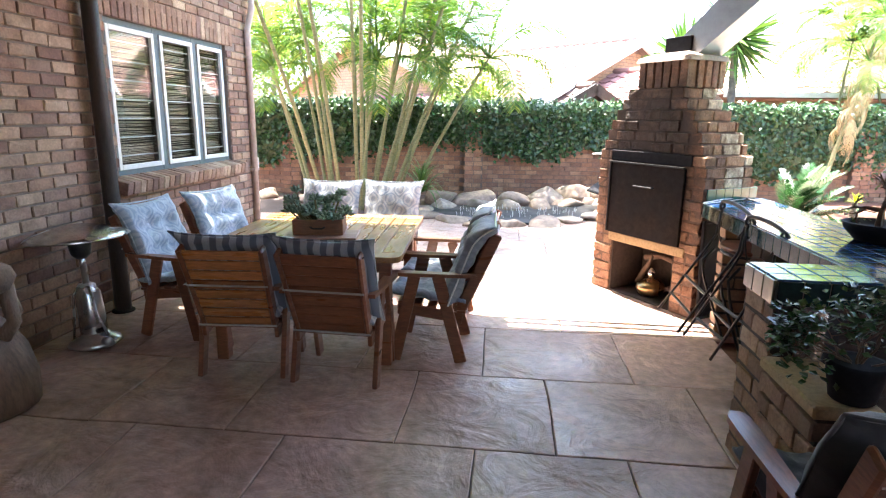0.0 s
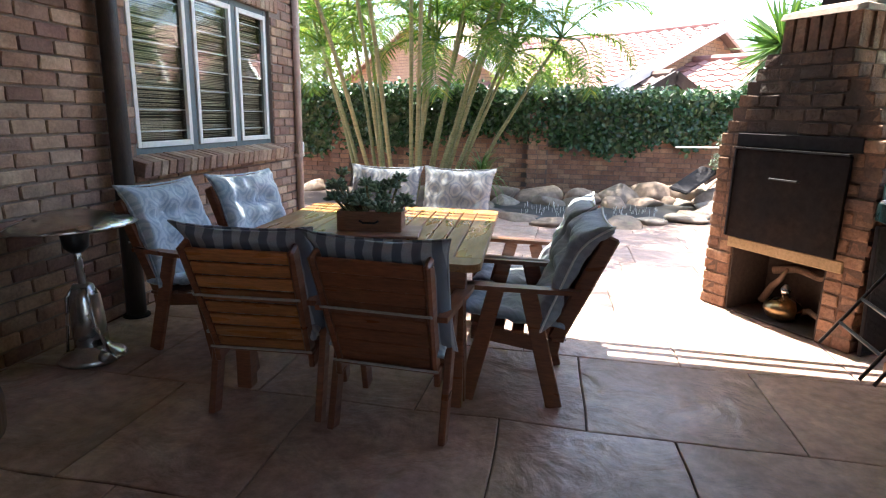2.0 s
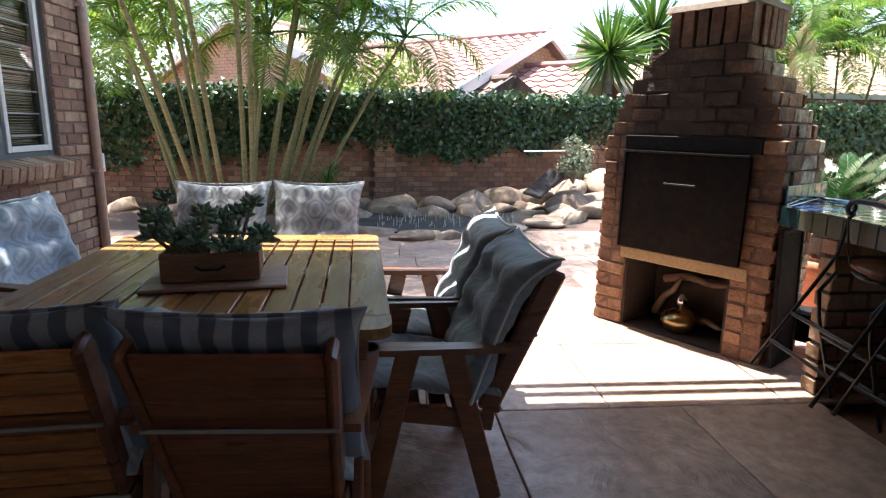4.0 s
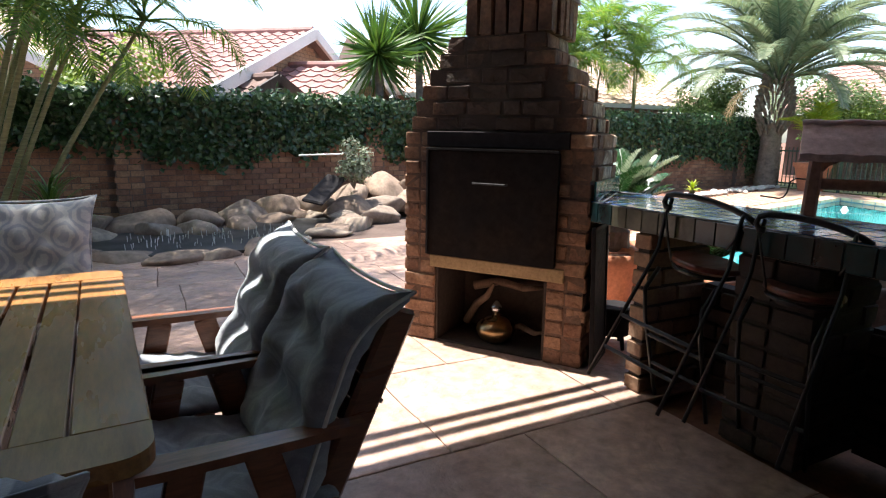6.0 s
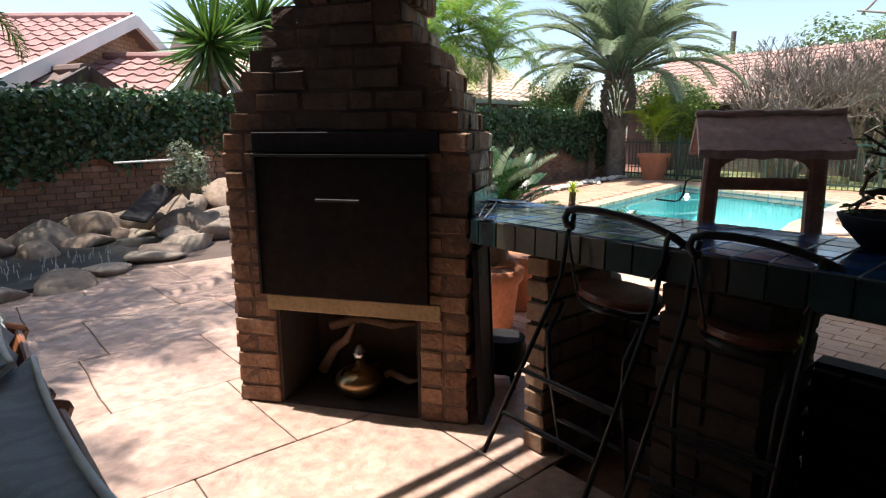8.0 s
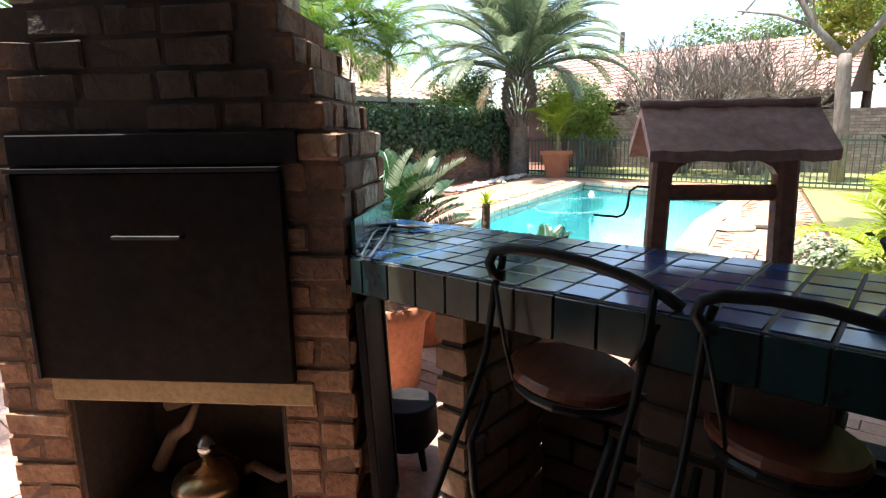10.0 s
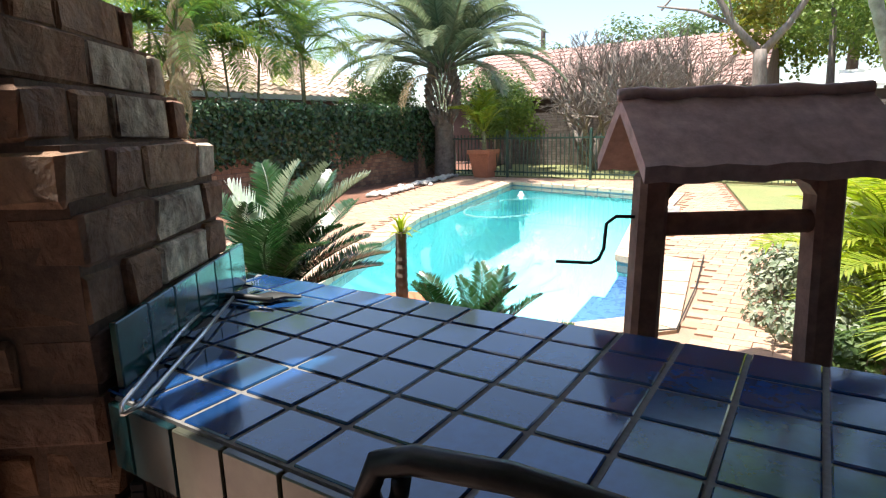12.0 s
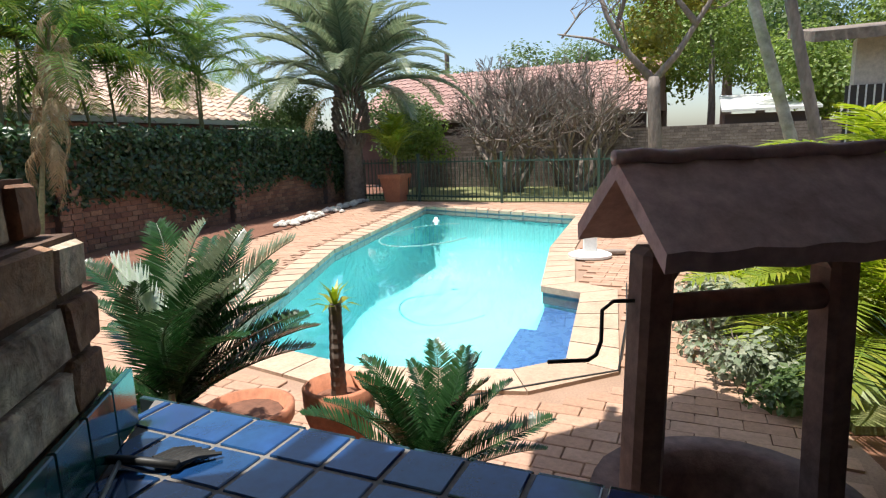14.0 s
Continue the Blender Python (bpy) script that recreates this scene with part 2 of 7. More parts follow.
def sooted(m, reach=1.0):
    """Adds the braai's smoke stain: a ragged black cloud above and round its door, on the front alone."""
    n, l = m.node_tree.nodes, m.node_tree.links
    b = n["Principled BSDF"]
    src = b.inputs["Base Color"].links[0].from_socket
    geo = n.new("ShaderNodeNewGeometry")

    def axis(direction, origin):
        d = n.new("ShaderNodeVectorMath")
        d.operation = "DOT_PRODUCT"
        d.inputs[1].default_value = direction
        l.new(geo.outputs["Position"], d.inputs[0])
        k = n.new("ShaderNodeMath")
        k.operation = "SUBTRACT"
        k.inputs[1].default_value = Vector(direction).dot(Vector(origin))
        l.new(d.outputs["Value"], k.inputs[0])
        return k.outputs[0]

    def calc(op, a, c):
        k = n.new("ShaderNodeMath")
        k.operation = op
        for i, v in enumerate((a, c)):
            if isinstance(v, (int, float)):
                k.inputs[i].default_value = v
            else:
                l.new(v, k.inputs[i])
        return k.outputs[0]

    mid = BRAAI @ Vector((0.575, 0, 1.20))
    ax, ay = BRAAI.to_3x3() @ Vector((1, 0, 0)), BRAAI.to_3x3() @ Vector((0, 1, 0))
    px = calc("DIVIDE", axis(ax, mid), 0.56 * reach)
    pz = calc("DIVIDE", axis((0, 0, 1), mid), 0.86 * reach)
    near = n.new("ShaderNodeMapRange")
    near.inputs[1].default_value, near.inputs[2].default_value, near.inputs[3].default_value, near.inputs[4].default_value = 0.04, 0.12, 1.0, 0.0
    l.new(axis(ay, mid), near.inputs[0])
    nz = n.new("ShaderNodeTexNoise")
    nz.inputs["Scale"].default_value, nz.inputs["Detail"].default_value = 6.0, 5
    l.new(geo.outputs["Position"], nz.inputs["Vector"])
    dist = calc("ADD", calc("ADD", calc("MULTIPLY", px, px), calc("MULTIPLY", pz, pz)), calc("MULTIPLY", calc("SUBTRACT", nz.outputs[0], 0.5), 1.1))
    fade = n.new("ShaderNodeMapRange")
    fade.inputs[1].default_value, fade.inputs[2].default_value, fade.inputs[3].default_value, fade.inputs[4].default_value = 0.35, 1.35, 0.92, 0.0
    l.new(dist, fade.inputs[0])
    mix = n.new("ShaderNodeMix")
    mix.data_type = "RGBA"
    mix.inputs["B"].default_value = (0.014, 0.011, 0.010, 1)
    l.new(calc("MULTIPLY", fade.outputs[0], near.outputs[0]), mix.inputs["Factor"])
    l.new(src, mix.inputs["A"])
    l.new(mix.outputs["Result"], b.inputs["Base Color"])
    return m


M_BRAAI = sooted(material("braai_brick", None, 0.88, vary=0.2, grain=48, stain=10, bump=0.8, relief=(24.0, 0.012), ramp=[(0.23, 0.115, 0.065), (0.29, 0.155, 0.088), (0.165, 0.085, 0.055), (0.33, 0.19, 0.11), (0.25, 0.13, 0.075)], tint=(0.12, 0.06, 0.04)))
M_MORTAR_BRAAI = sooted(material("braai_mortar", (0.15, 0.09, 0.062), 0.95, vary=0.2, grain=70, stain=8, bump=0.4))


# ---- mesh helpers ----
class Build:
    """Collects vertices and faces of one mesh."""

    def __init__(self):
        self.v, self.f = [], []

    def add(self, verts, faces, m=None):
        k = len(self.v)
        self.v += [tuple(m @ Vector(p)) for p in verts] if m else [tuple(p) for p in verts]
        self.f += [tuple(i + k for i in f) for f in faces]
        return self

    def box(self, c, s, m=None, chamfer=0.0):
        """A box of size s round c, its edges cut by chamfer."""
        hx, hy, hz = s[0] / 2, s[1] / 2, s[2] / 2
        if chamfer <= 0:
            vs = [(c[0] + a * hx, c[1] + b * hy, c[2] + d * hz) for a in (-1, 1) for b in (-1, 1) for d in (-1, 1)]
            return self.add(vs, [(0, 1, 3, 2), (4, 6, 7, 5), (0, 4, 5, 1), (2, 3, 7, 6), (0, 2, 6, 4), (1, 5, 7, 3)], m)
        ch = min(chamfer, hx * 0.9, hy * 0.9, hz * 0.9)
        h = (hx, hy, hz)
        vs, key = [], {}
        for a in range(3):
            for sg in itertools.product((-1, 1), repeat=3):
                p = [sg[i] * (h[i] - (0 if i == a else ch)) for i in range(3)]
                key[(a, sg)] = len(vs)
                vs.append(tuple(p))
        fs = []

        def put(ids):
            pts = [Vector(vs[i]) for i in ids]
            mid = sum(pts, Vector()) / len(pts)
            nrm = (pts[1] - pts[0]).cross(pts[2] - pts[0])
            fs.append(tuple(ids) if nrm.dot(mid) > 0 else tuple(reversed(ids)))

        for a in range(3):
            b, d = (a + 1) % 3, (a + 2) % 3
            for s0 in (-1, 1):
                ring = []
                for sb, sd in ((-1, -1), (1, -1), (1, 1), (-1, 1)):
                    sg = [0, 0, 0]
                    sg[a], sg[b], sg[d] = s0, sb, sd
                    ring.append(key[(a, tuple(sg))])
                put(ring)
            for sa, sb in itertools.product((-1, 1), repeat=2):
                g1, g2 = [0, 0, 0], [0, 0, 0]
                g1[a], g1[b], g1[d] = sa, sb, -1
                g2[a], g2[b], g2[d] = sa, sb, 1
                put([key[(a, tuple(g1))], key[(b, tuple(g1))], key[(b, tuple(g2))], key[(a, tuple(g2))]])
        for sg in itertools.product((-1, 1), repeat=3):
            put([key[(0, sg)], key[(1, sg)], key[(2, sg)]])
        return self.add([(p[0] + c[0], p[1] + c[1], p[2] + c[2]) for p in vs], fs, m)

    def tube(self, pts, r, seg=8, m=None, caps=True):
        """A round bar along pts; r is one radius or one for each point."""
        pts = [Vector(p) for p in pts]
        rs = r if isinstance(r, (list, tuple)) else [r] * len(pts)
        vs, fs, up = [], [], None
        for i, p in enumerate(pts):
            d = (pts[min(i + 1, len(pts) - 1)] - pts[max(i - 1, 0)]).normalized()
            if up is None:
                up = d.orthogonal().normalized()
            up = (up - d * up.dot(d)).normalized()
            w = d.cross(up)
            for j in range(seg):
                a = 2 * math.pi * j / seg
                vs.append(p + (up * math.cos(a) + w * math.sin(a)) * rs[i])
        for i in range(len(pts) - 1):
            for j in range(seg):
                fs.append((i * seg + j, i * seg + (j + 1) % seg, (i + 1) * seg + (j + 1) % seg, (i + 1) * seg + j))
        if caps:
            fs.append(tuple(reversed(range(seg))))
            fs.append(tuple((len(pts) - 1) * seg + j for j in range(seg)))
        return self.add(vs, fs, m)

    def lathe(self, prof, seg=24, m=None, wobble=0.0):
        """A turned body: prof is (radius, height) from the foot up and back inside."""
        vs, fs = [], []
        for r, z in prof:
            for j in range(seg):
                a = 2 * math.pi * j / seg
                k = 1 + wobble * noise.noise((math.cos(a) * 2, math.sin(a) * 2, z * 3))
                vs.append((r * k * math.cos(a), r * k * math.sin(a), z))
        for i in range(len(prof) - 1):
            for j in range(seg):
                fs.append((i * seg + j, i * seg + (j + 1) % seg, (i + 1) * seg + (j + 1) % seg, (i + 1) * seg + j))
        fs.append(tuple(reversed(range(seg))))
        fs.append(tuple((len(prof) - 1) * seg + j for j in range(seg)))
        return self.add(vs, fs, m)

    def poly(self, pts, z0, z1, m=None):
        """A flat plate with the outline pts (anticlockwise) between two heights."""
        k = len(pts)
        vs = [(x, y, z0) for x, y in pts] + [(x, y, z1) for x, y in pts]
        fs = [tuple(reversed(range(k))), tuple(range(k, 2 * k))] + [(i, (i + 1) % k, k + (i + 1) % k, k + i) for i in range(k)]
        return self.add(vs, fs, m)

    def mesh(self, name, mat, smooth=False):
        me = bpy.data.meshes.new(name)
        me.from_pydata(self.v, [], self.f)
        me.materials.append(mat)
        if smooth:
            me.shade_smooth()
        me.update()
        return me


def part(name, b, mat, parent, label="", smooth=False, m=None):
    """One mesh object under a thing or under a part; b is a Build or a ready mesh."""
    ob = new(name, b.mesh(name, mat, smooth) if isinstance(b, Build) else b)
    ob.parent = parent
    if m is not None:
        ob.matrix_basis = m
    return tagged(ob, label)


def thing(name, label, category, m=None, group="", kind=""):
    """An empty at the base of a thing, to which its parts are bound."""
    ob = new(name)
    ob.empty_display_size = 0.1
    ob.matrix_basis = m or Matrix()
    return tagged(ob, label, category, group, kind)


def setting(name, b, mat, label, category, smooth=False):
    """A piece of the setting, one mesh."""
    return tagged(new(name, b.mesh(name, mat, smooth)), label, category, kind="structure")


def prism(y0, y1, outline, m=None):
    """A plate of thickness y0..y1 with an outline in x and z."""
    b = Build()
    k = len(outline)
    b.add([(x, y0, z) for x, z in outline] + [(x, y1, z) for x, z in outline],
          [tuple(range(k)), tuple(reversed(range(k, 2 * k)))] + [((i + 1) % k, i, k + i, k + (i + 1) % k) for i in range(k)], m)
    return b


rnd = random.Random(7)


# ---- bricks ----
COURSE, BR_H, GAP = 0.086, 0.074, 0.011
_bricks = {}


def brick_mesh(length, mat, depth=0.106, height=BR_H):
    """One brick with worn edges, lying along x; alike bricks share it. A few shapes are made of each length."""
    key = (round(length, 2), mat.name, round(depth, 3), round(height, 3), rnd.randrange(5))
    if key not in _bricks:
        bb = Build().box((0, 0, 0), (key[0], depth, height), chamfer=0.006)
        rough = 0.0045 if mat in (M_BRAAI, M_BRICK_PALE) else 0.0035
        bb.v = [tuple(c + rnd.uniform(-rough, rough) for c in p) for p in bb.v]
        _bricks[key] = bb.mesh("brick", mat)
    return _bricks[key]


def lay(parent, start, along, length, z, mat, first=0.222, inward=(0, 1, 0), proud=0.001):
    """A course of bricks from start along a direction; inward points into the wall."""
    a, n = Vector(along).normalized(), Vector(inward).normalized()
    rot = Matrix((a, n, a.cross(n))).transposed().to_4x4()
    s, k = 0.0, 0
    while s < length - 0.03:
        ln = min(first if k == 0 else 0.222, length - s)
        p = Vector(start) + a * (s + ln / 2) + n * (0.053 - proud + rnd.uniform(-0.005, 0.005))
        mb = M_BRICK_PALE if mat is M_BRAAI and n.x < -0.5 and k > 0 and rnd.random() < 0.6 else mat
        part("brick", brick_mesh(ln - GAP, mb), mb, parent,
             m=Matrix.Translation((p.x, p.y, z + COURSE / 2)) @ rot @ pose(0, 0, 0, 0, 0, rnd.uniform(-1.2, 1.2)))
        s += ln
        k += 1


# ---- ground, patio floor and pool ----
WALL_X = -0.65
POOL = [(6.83, 6.15), (7.10, 5.15), (7.40, 4.86), (9.14, 5.08), (9.30, 5.50), (11.4, 5.90), (14.85, 6.2), (16.15, 10.0), (10.6, 8.85), (7.05, 7.45)]


def offset(pts, d):
    """The outline pushed outwards by d."""
    out, k = [], len(pts)
    for i in range(k):
        p, q, r = Vector(pts[i - 1]), Vector(pts[i]), Vector(pts[(i + 1) % k])
        n1, n2 = (q - p).normalized(), (r - q).normalized()
        n1, n2 = Vector((n1.y, -n1.x)), Vector((n2.y, -n2.x))
        w = (n1 + n2).normalized()
        out.append(tuple(q + w * d / max(0.5, w.dot(n1))))
    return out


def sheet_with_hole(outer, hole, z):
    """A flat sheet with one opening, as triangles."""
    bm = bmesh.new()
    es = []
    for ring in (outer, hole):
        vs = [bm.verts.new((x, y, z)) for x, y in ring]
        es += [bm.edges.new((vs[i], vs[(i + 1) % len(vs)])) for i in range(len(vs))]
    bmesh.ops.triangle_fill(bm, use_beauty=True, use_dissolve=False, edges=es)
    for f in bm.faces:
        if f.normal.z < 0:
            f.normal_flip()
    return bm


def bm_object(name, bm, mat):
    me = bpy.data.meshes.new(name)
    bm.to_mesh(me)
    bm.free()
    me.materials.append(mat)
    return new(name, me)


hole = offset(POOL, 0.1)
ground = bm_object("ground", sheet_with_hole([(-300, -300), (300, -300), (300, 300), (-300, 300)], hole, -0.06), M_EARTH)
tagged(ground, "red-brown garden soil under patio and garden", "ground", kind="structure")
b = Build()
k = len(hole)
rings, CUTS = [], ((0.0, 0.0), (0.0, -0.55), (-0.10, -0.80), (-0.30, -0.98), (-0.62, -1.10), (-1.0, -1.16))
for inset, depth in CUTS:
    rings += [(x, y, depth - (0.35 * max(0.0, min(1.0, (x - 9.0) / 5.0)) if depth < -0.9 else 0.0)) for x, y in offset(POOL, inset)]
b.add(rings, [(j * k + i, j * k + (i + 1) % k, (j + 1) * k + (i + 1) % k, (j + 1) * k + i) for j in range(len(CUTS) - 1) for i in range(k)] + [tuple(range((len(CUTS) - 1) * k, len(CUTS) * k))])
setting("pool_basin", b, M_POOLWALL, "pale turquoise plastered swimming pool basin full of water", "pool", smooth=True)
b = Build()
b.add([(x, y, -0.07) for x, y in POOL], [tuple(range(k))])
water = setting("water", b, M_WATER, "clear turquoise water lying still in the pool", "water")
water.visible_shadow = False

# patio slab under the stamped flags
b = Build().poly([(WALL_X, -4.0), (4.0, -4.0), (4.0, 4.7), (6.0, 4.7), (6.0, 12.0), (-3.0, 12.0), (-3.0, 7.1), (WALL_X, 7.1)], -0.05, -0.012)
floor = setting("floor", b, M_JOINT, "reddish stamped concrete patio floor with dark joints", "floor")

# ---- house wall with its window opening ----
WY0, WY1, WZ0, WZ1 = 4.48, 6.44, 1.04, 2.28
b = Build()
X0, X1 = WALL_X - 0.24, WALL_X - 0.012
for y0, y1, z0, z1 in ((-4.2, WY0, 0, 3.9), (WY1, 7.08, 0, 3.9), (WY0, WY1, 0, WZ0), (WY0, WY1, WZ1, 3.9)):
    b.box(((X0 + X1) / 2, (y0 + y1) / 2, (z0 + z1) / 2), (X1 - X0, y1 - y0, z1 - z0))
b.box((X0 - 2.0, 6.96, 1.95), (4.0, 0.22, 3.9))
wall_west = setting("wall_west", b, M_MORTAR, "brown face-brick house wall beside the patio", "wall")


# the room's lack of light is put into its dark wall colour
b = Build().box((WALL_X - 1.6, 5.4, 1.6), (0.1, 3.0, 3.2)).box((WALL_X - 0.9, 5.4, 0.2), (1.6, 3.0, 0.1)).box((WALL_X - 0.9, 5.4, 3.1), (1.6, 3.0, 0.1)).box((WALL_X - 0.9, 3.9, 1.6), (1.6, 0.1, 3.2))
setting("wall_room", b, M_DARKROOM, "room behind the window, coloured dark to read as unlit", "wall")
# unseen wall added behind the patio to cut the light inside
b = Build().box((1.9, -4.2, 1.7), (5.0, 0.24, 3.4))
setting("wall_south", b, M_CEIL, "unseen plain wall added behind the patio to keep light out", "wall")
# unseen wall added at the side to block light from the garden
b = Build().box((6.36, -0.7, 1.7), (0.24, 7.0, 3.4))
setting("wall_side", b, M_CEIL, "unseen plain wall added to keep side light off the patio", "wall")
# patio roof, out of sight overhead: its slab and the two battens along its edge
# the angled corner is added, shaped to throw the shadow beyond the well
b = Build().box((2.85, 0.36, 3.46), (7.1, 9.3, 0.12)).poly([(6.4, 4.1), (6.82, 4.78), (6.27, 5.19), (5.92, 5.50), (5.6, 5.45), (5.6, 5.01), (6.4, 5.01)], 3.40, 3.52)
setting("ceiling", b, M_CEIL, "boarded patio ceiling, unseen, with an angled corner added for its shadow", "ceiling")
for yy in (5.105, 5.205):
    tb = thing("roof_batten", "slim timber batten along the patio roof's edge", "batten", kind="structure")
    part("bar", Build().box((2.85, yy, 3.43), (7.1, 0.05, 0.05)), M_POST, tb)


# ---- window, sill, downpipe and post on the house wall ----
t = thing("window_1", "white-framed window with reed blinds behind burglar bars", "window", kind="structure")
wx = WALL_X - 0.06
yw = [WY0, WY0 + 0.72, WY0 + 1.36, WY1]
frame_b = Build()
for y0 in (WY0 + 0.02, yw[1], yw[2], WY1 - 0.02):
    frame_b.box((wx - 0.01, y0, (WZ0 + WZ1) / 2), (0.05, 0.075, WZ1 - WZ0))
for z0 in (WZ0 + 0.02, WZ1 - 0.02):
    frame_b.box((wx - 0.012, (WY0 + WY1) / 2, z0), (0.046, WY1 - WY0, 0.05))
part("window_frame", frame_b, M_GREYFRAME, t, "grey-green outer frame")
for i in range(3):
    y0, y1 = yw[i] + 0.045, yw[i + 1] - 0.045
    z0, z1 = WZ0 + 0.05, WZ1 - 0.05
    sash = Build()
    for yy in (y0 + 0.02, y1 - 0.02):
        sash.box((wx + 0.015, yy, (z0 + z1) / 2), (0.03, 0.04, z1 - z0), chamfer=0.003)
    for zz in (z0 + 0.02, z1 - 0.02):
        sash.box((wx + 0.016, (y0 + y1) / 2, zz), (0.028, y1 - y0 - 0.08, 0.04), chamfer=0.003)
    s = part("sash", sash, M_WHITE, t)
    pane = part("pane", Build().box((wx + 0.004, (y0 + y1) / 2, (z0 + z1) / 2), (0.004, y1 - y0 - 0.06, z1 - z0 - 0.06)), M_GLASS, s, "clear window pane")
    pane.visible_shadow = False
    blind = Build()
    rr = random.Random(i)
    zz = z0 + 0.05
    while zz < z1 - 0.02:
        blind.tube([(wx - 0.07, y0, zz + rr.uniform(-0.002, 0.002)), (wx - 0.07 + rr.uniform(-0.004, 0.004), y1, zz + rr.uniform(-0.003, 0.003))], 0.0042, 5)
        zz += rr.choice((0.0115, 0.0115, 0.013, 0.02))
    bo = part("reed_blind", blind, M_BLIND, t, "sun-faded rolled-down reed blind")
    bo["kind"] = "stuff"
    for k in range(7):
        zz = z0 + (k + 0.7) * (z1 - z0) / 7.4
        part("burglar_bar", Build().box((wx - 0.03, (y0 + y1) / 2, zz), (0.008, y1 - y0, 0.011)), M_WHITE, t)
t = thing("window_sill", "sloping brick-on-edge window sill", "sill", kind="structure")
part("mortar_bed", Build().box((WALL_X + 0.03, (WY0 + WY1) / 2, WZ0 - 0.075), (0.13, WY1 - WY0 + 0.18, 0.07), pose(0, 0, 0)), M_MORTAR, t)
for i in range(26):
    part("brick", brick_mesh(0.19, M_BRICK, 0.071, 0.105), M_BRICK, t, m=pose(WALL_X + 0.035, WY0 - 0.07 + i * 0.0835, WZ0 - 0.062, 0, 12, 0))
t = thing("downpipe", "pinkish painted rainwater downpipe on the house wall", "pipe")
part("pipe", Build().tube([(WALL_X + 0.045, 6.90, 0.02), (WALL_X + 0.045, 6.90, 2.50), (WALL_X + 0.10, 6.92, 2.72), (WALL_X + 0.10, 6.92, 3.6)], 0.036, 12), M_PIPE, t, smooth=True)
for zz in (0.9, 2.2):
    part("bracket", Build().box((WALL_X + 0.03, 6.90, zz), (0.08, 0.10, 0.025)), M_PIPE, t)
t = thing("wall_box", "small pale electrical box on the wall corner", "box")
part("case", Build().box((WALL_X - 0.05, 7.10, 0.95), (0.10, 0.05, 0.16), chamfer=0.006), M_WHITE, t)
part("cover", Build().box((WALL_X - 0.05, 7.127, 0.95), (0.085, 0.006, 0.14), chamfer=0.002), M_PIPE, t)
t = thing("patio_post", "dark round timber post carrying the patio roof", "post", pose(WALL_X + 0.085, 4.22, 0))
part("pole", Build().tube([(0, 0, 0), (0.004, 0.0, 0.8), (-0.004, 0.004, 1.7), (0, 0, 3.40)], [0.062, 0.06, 0.058, 0.056], 14), M_POST, t, smooth=True)
part("foot_plate", Build().lathe([(0.085, 0), (0.085, 0.012), (0.07, 0.02)], 14), M_STEEL_BLACK, t)


# ---- brick braai with corbelled shoulders ----
BW, BD = 1.145, 0.55


M_DOOR = material("sooty_door_steel", (0.007, 0.006, 0.0065), 0.75, vary=0.3, grain=22, stain=4, bump=0.12, tint=(0.018, 0.012, 0.009), spec=0.12)


